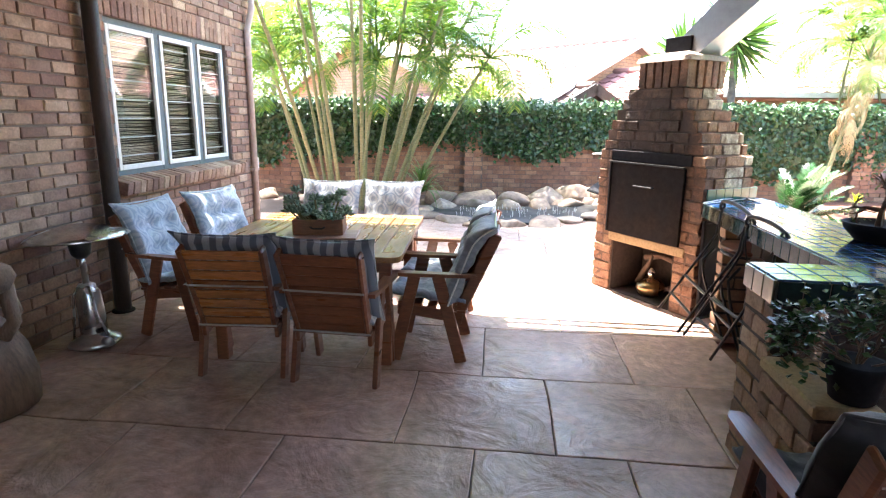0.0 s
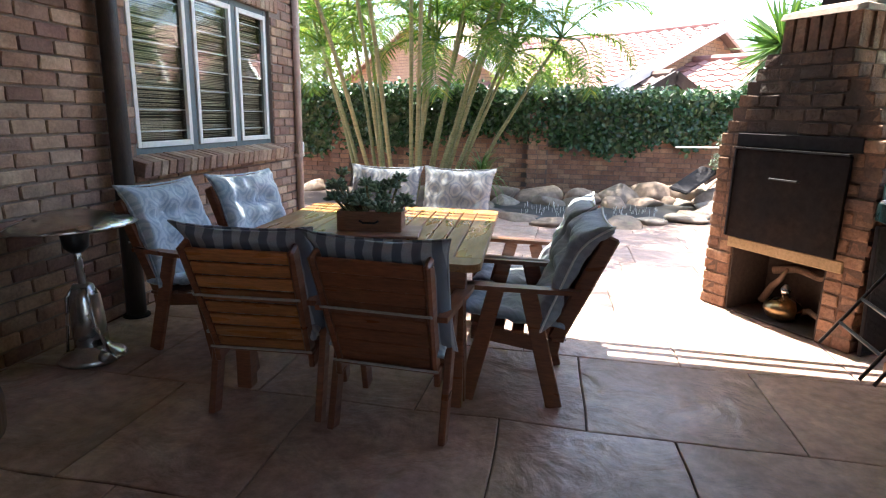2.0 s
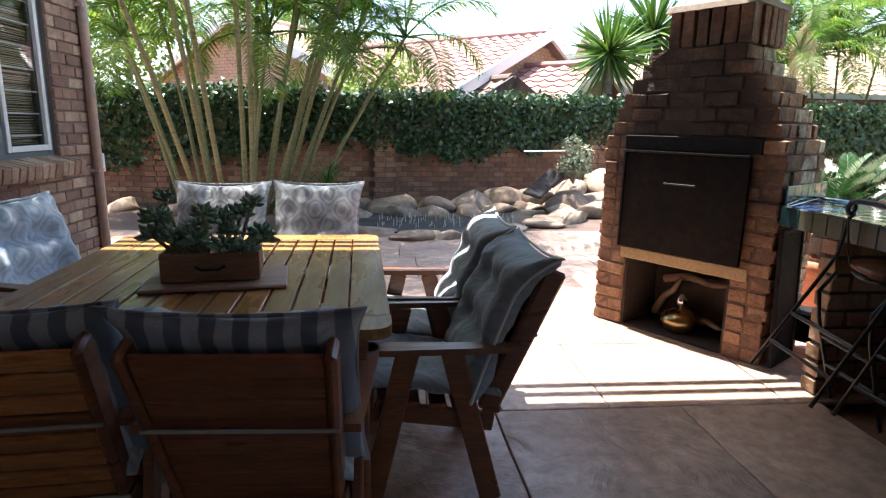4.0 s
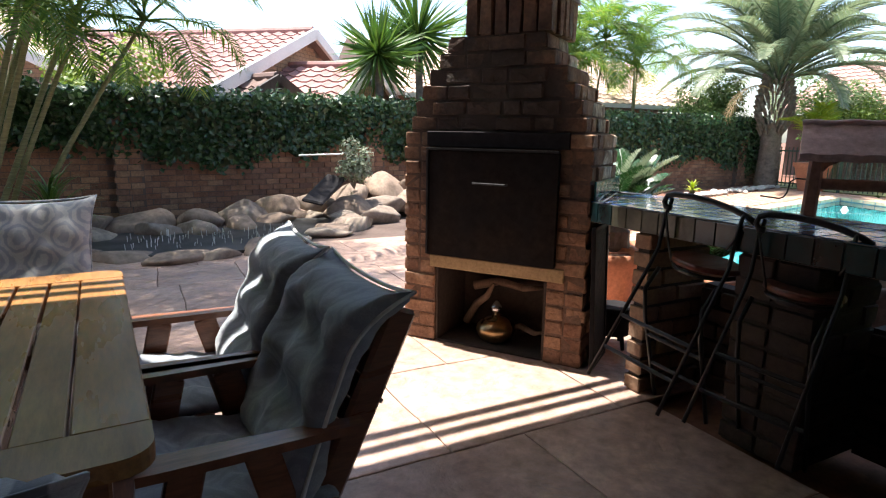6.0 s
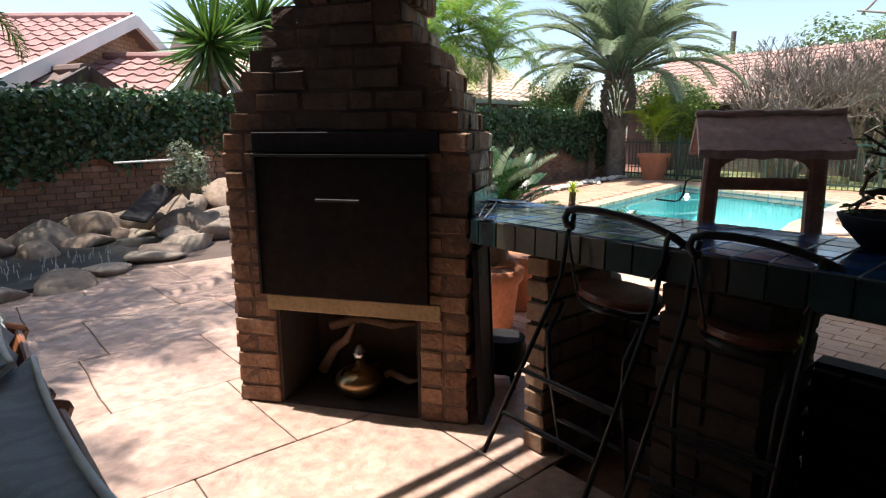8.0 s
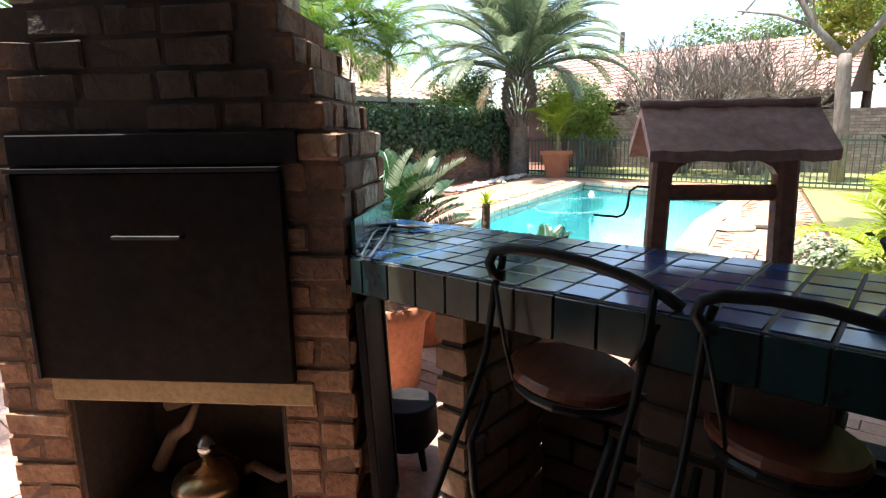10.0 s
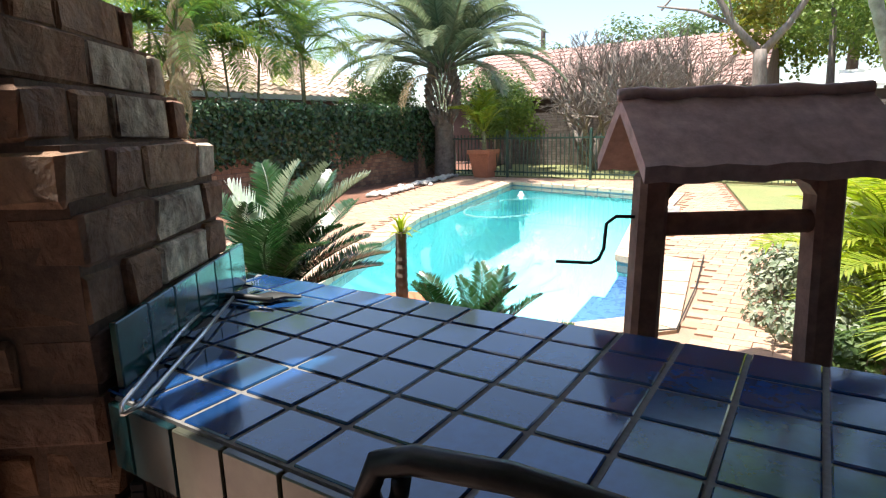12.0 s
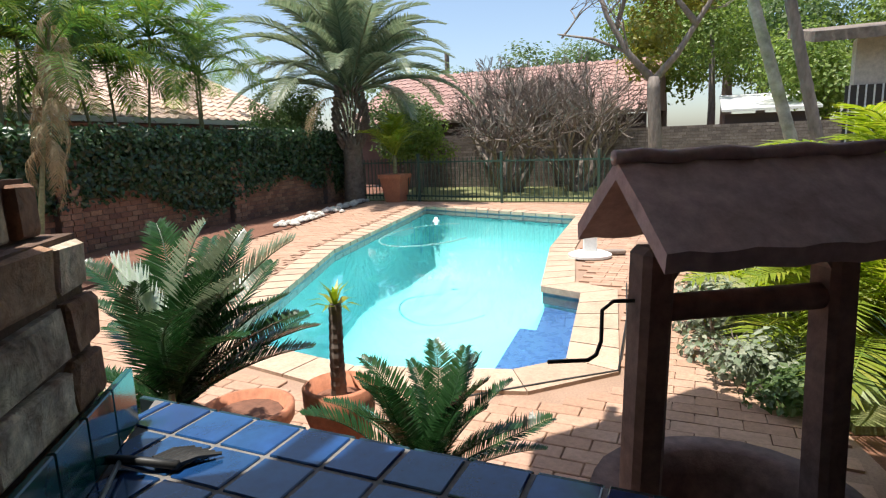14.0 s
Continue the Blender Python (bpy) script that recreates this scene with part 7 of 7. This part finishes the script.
for cx, cy, cz, n, sc in ((-0.13, -0.04, 0.15, 16, 1.1), (0.11, -0.06, 0.10, 18, 1.3), (0.03, 0.02, 0.20, 20, 1.2), (0.10, 0.04, 0.22, 16, 1.1), (-0.05, 0.05, 0.17, 16, 1.0), (0.05, -0.08, 0.12, 16, 1.2), (0.17, 0.0, 0.15, 16, 1.1), (-0.2, 0.02, 0.21, 14, 1.2), (-0.17, 0.06, 0.28, 12, 0.9), (0.14, 0.06, 0.26, 14, 1.0), (-0.02, -0.05, 0.24, 14, 0.9)) + tuple((rr.uniform(-0.2, 0.2), rr.uniform(-0.09, 0.09), rr.uniform(0.11, 0.23), 14, rr.uniform(0.8, 1.2)) for _ in range(12)):
    st = part("succulent", Build().tube([(cx * 0.6, cy * 0.6, 0.08), (cx, cy, cz)], 0.007, 6), M_STEM, t)
    for i in range(n):
        part("leaf", petal, None, st, m=Matrix.Translation((cx, cy, cz)) @ pose(0, 0, 0, 0, 0, i * 137.5) @ pose(0, 0, 0, 0, 25 + 70 * i / n, 0) @ Matrix.Scale(sc * rr.uniform(0.85, 1.15), 4))

# ---- bar stools leaning on the counter ----


def make_stool(m, label):
    """Folding bar stool of dark tube with a wooden seat; its back is towards -y."""
    t = thing("bar_stool", label, "stool", m, group="bar stools at the counter")
    W = 0.19
    for k in (-1, 1):
        part("leg", Build().tube([(k * (W + 0.02), -0.36, 0.20), (k * W, -0.05, 0.71), (k * W, -0.012, 0.78), (k * W, -0.006, 0.93), (k * (W - 0.005), 0.012, 0.985), (k * (W - 0.01), 0.018 + 0.014 * k, 1.005)], 0.010, 8), M_IRON, t, smooth=True)
        part("leg", Build().tube([(k * (W - 0.03), 0.16, 0.0), (k * (W - 0.03), -0.06, 0.46), (k * (W - 0.03), -0.10, 0.60), (k * (W - 0.03), -0.02, 0.69)], 0.011, 8), M_IRON, t, smooth=True)
    part("back_bar", Build().tube([(-0.165, -0.01, 0.965), (-0.195, -0.01, 0.965), (-0.212, -0.005, 0.985), (-0.205, 0.0, 1.012), (-0.17, 0.006, 1.025), (-0.08, 0.022, 1.030), (0.02, 0.032, 1.027), (0.12, 0.036, 1.015), (0.20, 0.034, 0.998), (0.245, 0.03, 0.98)], 0.0135, 8), M_IRON, t, smooth=True)
    part("scroll", Build().tube([(0.24, 0.03, 0.978), (0.215, 0.012, 0.955), (0.19, -0.012, 0.91), (0.17, -0.03, 0.86)], 0.006, 6), M_IRON, t, smooth=True)
    part("scroll", Build().tube([(-0.19, -0.008, 0.95), (-0.16, -0.02, 0.88), (-0.13, -0.02, 0.80), (-0.11, 0.0, 0.73)], 0.006, 6), M_IRON, t, smooth=True)
    for z, y in ((0.33, -0.28), (0.47, -0.195)):
        part("rung", Build().tube([(-W - 0.012, y, z), (W + 0.012, y, z)], 0.010, 8), M_IRON, t)
    for z, y in ((0.20, 0.065), (0.36, -0.012)):
        part("rung", Build().tube([(-W + 0.03, y, z), (W - 0.03, y, z)], 0.010, 8), M_IRON, t)
    seat = Build().lathe([(0.155, 0), (0.17, 0.008), (0.17, 0.02), (0.16, 0.028), (0.05, 0.026)], 24)
    part("seat", seat, material("reddish_seat_wood", (0.16, 0.05, 0.03), 0.4, vary=0.2, grain=14, bump=0.05, stretch=(6, 1, 1)), t, "reddish varnished wooden seat", m=pose(0, 0.12, 0.725, -2, 0, 0))
    part("apron", Build().tube([(0.15 * math.cos(a * 0.4), 0.12 + 0.15 * math.sin(a * 0.4), 0.712) for a in range(17)], 0.010, 6), M_IRON, t)
    return t


s1 = make_stool(pose(3.915, 4.11, 0.012, 0, 0, -84) @ pose(0, 0, 0, 0, 6.5, 0) @ Matrix.Diagonal((0.88, 0.9, 0.985, 1)), "dark wrought-iron folding bar stool with a wooden seat at the counter")
copy_thing(s1, pose(3.93, 3.645, 0.012, 0, 0, -80) @ pose(0, 0, 0, 0, 4, 0) @ Matrix.Diagonal((0.92, 0.9, 0.97, 1)))

# tongs and braai grid lying at the counter's end
t = thing("braai_tongs", "long steel braai tongs lying on the tiled counter", "tongs", pose(0, 0, CZ + 0.008))
part("arm", Build().tube([(3.925, 4.615, 0), (3.935, 4.635, 0.003), (4.13, 4.80, 0.012), (4.335, 4.97, 0.006)], 0.0038, 6), M_CHROME, t, smooth=True)
part("arm", Build().tube([(3.925, 4.615, 0), (3.95, 4.618, 0.0), (4.155, 4.775, 0.004), (4.355, 4.94, 0.004)], 0.0038, 6), M_CHROME, t, smooth=True)
t = thing("grid_brush", "black wire brush lying on the tiled counter", "brush", pose(4.35, 4.91, CZ + 0.002))
part("handle", Build().tube([(-0.01, 0.06, 0.009), (0.005, 0.0, 0.011), (0.02, -0.07, 0.009)], 0.007, 8), M_BLACK, t, smooth=True)
for k in range(5):
    part("bristle_tuft", Build().tube([(0.02, -0.02 - 0.01 * k, 0.008), (0.05, -0.03 - 0.012 * k, 0.010), (0.075, -0.045 - 0.014 * k, 0.005)], [0.006, 0.005, 0.003], 6), M_BLACK, t)

# bonsai in its bowl
t = thing("bonsai", "small dark bonsai tree in a shallow bowl on the counter", "plant", pose(4.42, 3.36, CZ))
part("bowl", Build().lathe([(0.07, 0), (0.10, 0.005), (0.15, 0.06), (0.17, 0.10), (0.16, 0.102), (0.14, 0.075), (0.02, 0.07)], 26), M_STEEL_BLACK, t, "dark glazed bowl", smooth=True)
b = Build()
rb_ = random.Random(4)
tips = []
branching(b, Vector((0, 0, 0.08)), Vector((0.2, 0.25, 1)).normalized(), 0.09, 0.022, 4, rb_, 2, 0.55, tips, 0.05)
part("trunk", b, M_STUMP, t)
lb = Build()
for p in tips:
    for i in range(5):
        leaf(lb, p + Vector((rb_.gauss(0, 0.014), rb_.gauss(0, 0.014), rb_.gauss(0, 0.01))), (rb_.gauss(0, 0.5), rb_.gauss(0, 0.5), 1), 0.02, rb_.uniform(0, 6))
part("leaves", lb, M_LEAF_FAR, t)["kind"] = "stuff"

# ---- ornamental wishing well behind the counter ----
WELL = Matrix.Translation((5.19, 4.05, 0)) @ Matrix.Rotation(math.atan2(-0.85, 0.53), 4, "Z")
t = thing("wishing_well", "brown cast-concrete garden wishing well with a pitched roof", "well", WELL)
# basin, posts and roller have the roof's shade in their colour
ring = Build().lathe([(0.30, 0), (0.31, 0.05), (0.28, 0.35), (0.30, 0.47), (0.33, 0.50), (0.32, 0.56), (0.24, 0.56), (0.22, 0.50), (0.21, 0.30), (0.05, 0.29)], 28, wobble=0.03)
part("basin", ring, M_CONC_SHADED, t, smooth=True)
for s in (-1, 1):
    part("post", bar(Build(), (s * 0.235, 0, 0.45), (s * 0.215, 0, 1.18), 0.072, 0.085, 0.014), M_CONC_SHADED, t)
    part("corbel", prism(-0.03, 0.03, [(s * 0.19, 1.10), (s * 0.19, 1.17), (s * 0.10, 1.17), (s * 0.16, 1.14)][::s]), M_CONC_SHADED, t)
    slope = Build()
    n = 14
    vs, fs = [], []
    for i in range(n + 1):
        x = -0.30 + 0.60 * i / n
        wv = 0.006 * math.sin(i * 1.9)
        for y, z in ((0.0, 1.360 + wv), (s * 0.105, 1.285), (s * 0.205, 1.205 + wv * 0.6), (s * 0.20, 1.168 + wv * 0.6), (s * 0.10, 1.245), (0.0, 1.322)):
            vs.append((x, y, z))
    for i in range(n):
        for k in range(6):
            a, c = i * 6 + k, i * 6 + (k + 1) % 6
            fs.append((a, c, c + 6, a + 6) if s < 0 else (a + 6, c + 6, c, a))
    fs += [tuple(range(6)), tuple(n * 6 + k for k in reversed(range(6)))]
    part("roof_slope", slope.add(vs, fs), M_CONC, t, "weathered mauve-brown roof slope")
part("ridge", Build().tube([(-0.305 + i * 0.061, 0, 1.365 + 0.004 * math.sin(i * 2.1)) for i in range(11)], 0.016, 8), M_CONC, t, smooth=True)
part("roller", Build().tube([(-0.24, 0, 1.045), (0.24, 0, 1.045)], 0.030, 12), M_CONC_SHADED, t, smooth=True)
part("crank", Build().tube([(-0.24, 0, 1.065), (-0.30, 0, 1.068), (-0.325, 0, 1.05), (-0.335, -0.02, 0.99), (-0.35, -0.03, 0.965), (-0.37, -0.035, 0.957), (-0.46, -0.05, 0.967)], 0.0045, 8), M_IRON, t, "bent black iron crank", smooth=True)

# ---- potted plants along the back of the counter ----
POT = [(0.11, 0), (0.13, 0.02), (0.17, 0.36), (0.20, 0.40), (0.205, 0.46), (0.18, 0.465), (0.165, 0.42), (0.02, 0.41)]


def pot_thing(name, label, x, y, sc, z=0.0, slim=1.0):
    t = thing(name, label, "plant", pose(x, y, z))
    part("pot", Build().lathe([(r_ * sc * slim, z_ * sc) for r_, z_ in POT], 26, wobble=0.02), M_TERRA, t, "round terracotta pot", smooth=True)
    part("soil", Build().lathe([(0.16 * sc * slim, 0.415 * sc), (0.15 * sc * slim, 0.43 * sc), (0.02, 0.435 * sc)], 16), M_EARTH, t)
    return t


t = pot_thing("potted_palm", "slim young palm in a tall terracotta pot", 5.29, 5.19, 1.42, 0.0, 0.40)
part("trunk", stem_tube([(0, 0, 0.58), (0.0, 0.0, 0.75), (0.01, 0, 0.92)], 0.026, 0.02, 0.03), M_TRUNK, t)
for i in range(16):
    part("leaf", Build().add([(0, -0.008, 0), (0, 0.008, 0), (0.07, 0.01, 0.03), (0.07, -0.01, 0.03), (0.13, 0, 0.02)], [(0, 1, 2, 3), (3, 2, 4)]), M_FROND_GOLD, t, m=pose(0.01, 0, 0.91, 0, -rnd.uniform(-10, 60), i * 137.5) @ Matrix.Scale(0.75, 4))
t = pot_thing("potted_cycad", "dark green cycad in a round terracotta pot", 5.08, 4.79, 0.88)
part("stem", Build().lathe([(0.07, 0.36), (0.10, 0.44), (0.09, 0.50), (0.03, 0.54)], 14, wobble=0.2), M_TRUNK, t)
crown(t, FR_CYCAD, (0, 0, 0.50), 26, 46, -8, 0.60, 14)
t = pot_thing("potted_cycad", "large cycad with arching leaves and bleached young leaf, potted", 5.03, 5.64, 0.95)
part("stem", Build().lathe([(0.09, 0.38), (0.12, 0.46), (0.12, 0.58), (0.04, 0.64)], 14, wobble=0.2), M_TRUNK, t)
crown(t, FR_CYCAD, (0, 0, 0.61), 24, 44, -8, 0.90, 15, az0=-140, az1=95)
crown(t, FR_CYCAD, (0, 0, 0.60), 9, 12, -12, 0.62, 18, az0=95, az1=220)
crown(t, FR_CYCAD_PALE, (0, 0, 0.62), 5, 46, 28, 0.90, 16, az0=-110, az1=-20)
M_YOUNG = leaf_material("bleached_young_leaf", [(0.66, 0.70, 0.62), (0.74, 0.77, 0.70), (0.58, 0.64, 0.54)], 0.5, 0.6)
young = frond_mesh("young_leaf", M_YOUNG, 0.60, 40, 0.13, 0.02, 0.3, 0.35, 0.9, 1.6, 13, 0.009, 0.35, 0.05)
for az, lean, sc in ((198, 66, 0.92), (176, 70, 0.80)):
    part("young_leaf", young, None, t, "bleached white upright young leaf", m=pose(-0.04, -0.02, 0.60, 0, 0, az) @ pose(0, 0, 0, 0, -lean, 0) @ Matrix.Scale(sc, 4))
t = pot_thing("empty_pot", "wide terracotta pot standing behind the counter", 5.46, 5.75, 0.9)
t = pot_thing("terracotta_pot", "plain terracotta pot standing behind the braai", 4.85, 5.45, 1.0)
strap_plant("potted_agave", "spiky green plant in a terracotta pot beside the deck", 6.55, 3.25, 0.3, 70, 0.5, 0.03, M_YUCCA, 17, 1.0, 0.35)
t = pot_thing("terracotta_pot", "terracotta pot holding a spiky plant", 6.55, 3.25, 0.7)

# leafy pot plant on the shelf of the side counter
t = thing("pot_plant", "leafy dark green pot plant on the low brick wall", "plant", pose(3.695, 2.12, 0.607) @ Matrix.Scale(0.72, 4))
part("pot", Build().lathe([(0.09, 0), (0.10, 0.01), (0.13, 0.16), (0.14, 0.20), (0.12, 0.2), (0.02, 0.19)], 22), M_STEEL_BLACK, t, smooth=True)
b = Build()
r = random.Random(12)
tips = []
for i in range(11):
    branching(b, Vector((0, 0, 0.16)), Vector((r.gauss(0, 0.8), r.gauss(0, 0.8), 0.8)).normalized(), 0.13, 0.008, 3, r, 2, 0.5, tips, 0.1)
part("branchwork", b, M_STUMP, t)["kind"] = "stuff"
lb = Build()
for p in tips:
    for i in range(8):
        leaf(lb, p + Vector((r.gauss(0, 0.04), r.gauss(0, 0.04), r.gauss(-0.02, 0.05))), (r.gauss(0, 0.6), r.gauss(0, 0.6), 1), r.uniform(0.035, 0.06), r.uniform(0, 6))
part("leaves", lb, M_IVY, t)["kind"] = "stuff"
# armchair pushed in beside the side counter
make_chair(pose(3.52, 1.69, 0, 0, 0, 0), M_BLACKCLOTH, M_BLACKCLOTH, "dark slatted armchair with black cushions by the side counter", 21, False)


# ---- floor flags ----
rr = random.Random(20)
ROWS = [-4.0, -3.1, -2.3, -1.5, -0.65, 0.2, 1.0, 1.8, 2.61, 3.43, 4.27, 5.1, 5.9, 6.75, 7.55, 8.3, 9.05]
for j in range(len(ROWS) - 1):
    y0, y1 = ROWS[j], ROWS[j + 1]
    x_lo, x_hi = (WALL_X, 4.0) if y1 < 4.5 else ((WALL_X, 5.0) if y1 < 7 else (-3.0, 5.6))
    cuts = [x_lo]
    first = {2.61: 2.74, 3.43: 2.34, 4.27: 2.9, 1.8: 2.36}.get(y0)
    if first:
        k = first
        while k > x_lo + 0.5:
            k -= rr.uniform(0.75, 1.0)
        k = max(k, x_lo)
        xs = [first]
        while xs[0] - x_lo > 1.1:
            xs.insert(0, xs[0] - rr.uniform(0.7, 0.95))
        while x_hi - xs[-1] > 1.0:
            xs.append(xs[-1] + rr.uniform(0.7, 0.95))
        cuts += xs
    else:
        while x_hi - cuts[-1] > 1.15:
            cuts.append(cuts[-1] + rr.uniform(0.65, 1.0))
    cuts.append(x_hi)
    for i in range(len(cuts) - 1):
        xa, xb = cuts[i] + 0.004, cuts[i + 1] - 0.004
        if xb - xa < 0.05:
            continue
        cx, cy = (xa + xb) / 2, (y0 + y1) / 2
        corners = [(cuts[i], y0), (cuts[i + 1], y0), (cuts[i + 1], y1), (cuts[i], y1)]
        ring = []
        for k in range(4):
            (ax, ay), (bx, by) = corners[k], corners[(k + 1) % 4]
            for f in (0.0, 0.27, 0.5, 0.76):
                px, py = ax + (bx - ax) * f, ay + (by - ay) * f
                wx = 0.020 * noise.noise((px * 2.3, py * 2.3, 1.7)) if x_lo < px < x_hi else 0.0
                wy = 0.020 * noise.noise((px * 2.3, py * 2.3, 8.1))
                px, py = px + wx - cx, py + wy - cy
                ring.append((px - math.copysign(0.0035, px) * min(1, abs(px) * 4), py - math.copysign(0.0035, py) * min(1, abs(py) * 4)))
        inner = [(px * (1 - 0.005 / max(0.2, (xb - xa) / 2)), py * (1 - 0.005 / max(0.2, (y1 - y0) / 2))) for px, py in ring]
        vs = [(px, py, -0.02) for px, py in ring] + [(px, py, -0.003) for px, py in ring] + [(px, py, 0.0) for px, py in inner]
        fs = [(k, (k + 1) % 16, 16 + (k + 1) % 16, 16 + k) for k in range(16)] + [(16 + k, 16 + (k + 1) % 16, 32 + (k + 1) % 16, 32 + k) for k in range(16)] + [tuple(range(32, 48))]
        part("flag", Build().add(vs, fs), M_FLOOR, floor, m=pose(cx, cy, rr.uniform(-0.001, 0.001), rr.uniform(-0.06, 0.06), rr.uniform(-0.06, 0.06)))

# ---- deck pavers ----
rr = random.Random(30)
pav = Build().box((0, 0, 0), (0.214, 0.104, 0.03), chamfer=0.004).mesh("paver", M_PAVER)
joined = Build()
keep_out = offset(POOL, 0.31)
count = 0
gx = 4.5
i = 0
while gx < 17.6:
    gy = 2.8 + (0.11 if i % 2 else 0)
    while gy < 12.4:
        if inside((gx, gy), DECK) and not inside((gx, gy), keep_out) and all(inside((gx + dx, gy + dy), DECK) and not inside((gx + dx, gy + dy), keep_out) for dx in (-0.05, 0.05) for dy in (-0.1, 0.1)):
            m = pose(gx, gy, -0.013 + rr.uniform(-0.0015, 0.0015), rr.uniform(-0.4, 0.4), rr.uniform(-0.4, 0.4), 90 + rr.uniform(-0.6, 0.6))
            if gx < 7.6 and 4.4 < gy < 7.6 and count < 290:
                part("paver", pav, None, deck_ob, m=m)
                count += 1
            else:
                joined.box((0, 0, 0), (0.214, 0.104, 0.03), m)
        gy += 0.22
    gx += 0.11
    i += 1
part("pavers", joined, M_PAVER, deck_ob)["kind"] = "stuff"

# ---- house-wall bricks ----
rr = random.Random(40)
n_single = 0
joined = Build()
for c in range(34):
    z = c * COURSE
    y = 2.0 - (0.11 if c % 2 else 0)
    while y < 7.06:
        ln = min(0.222, 7.075 - y)
        segs = [(y, y + ln)]
        if WZ0 - 0.09 < z + 0.04 < WZ1 - 0.02:
            segs = [(a, min(e, WY0)) for a, e in segs if a < WY0 - 0.03] + [(max(a, WY1), e) for a, e in segs if e > WY1 + 0.03]
        if abs(z - WZ1) < 0.12 or abs(z + 0.08 - WZ1 - 0.1) < 0.1:
            segs = [(a, e) for a, e in segs if e < WY0 - 0.1 or a > WY1 + 0.1]
        for a, e in segs:
            if e - a < 0.04:
                continue
            m = pose(WALL_X - 0.049 + rr.uniform(-0.003, 0.003), (a + e) / 2, z + COURSE / 2, 0, rr.uniform(-0.5, 0.5), 90 + rr.uniform(-0.5, 0.5))
            if 2.6 < y < 4.9 and z < 2.1 and n_single < 300:
                part("brick", brick_mesh(e - a - GAP, M_BRICK), None, wall_west, m=m)
                n_single += 1
            else:
                joined.box((0, 0, 0), (e - a - GAP, 0.106, BR_H), m, 0.006)
        y += 0.222
yy = WY0 - 0.12
while yy < WY1 + 0.14:
    joined.box((0, 0, 0), (0.074, 0.106, 0.212), pose(WALL_X - 0.049, yy, WZ1 + 0.108, 0, 0, 90), 0.006)
    yy += 0.0845
part("bricks", joined, M_BRICK, wall_west)["kind"] = "stuff"
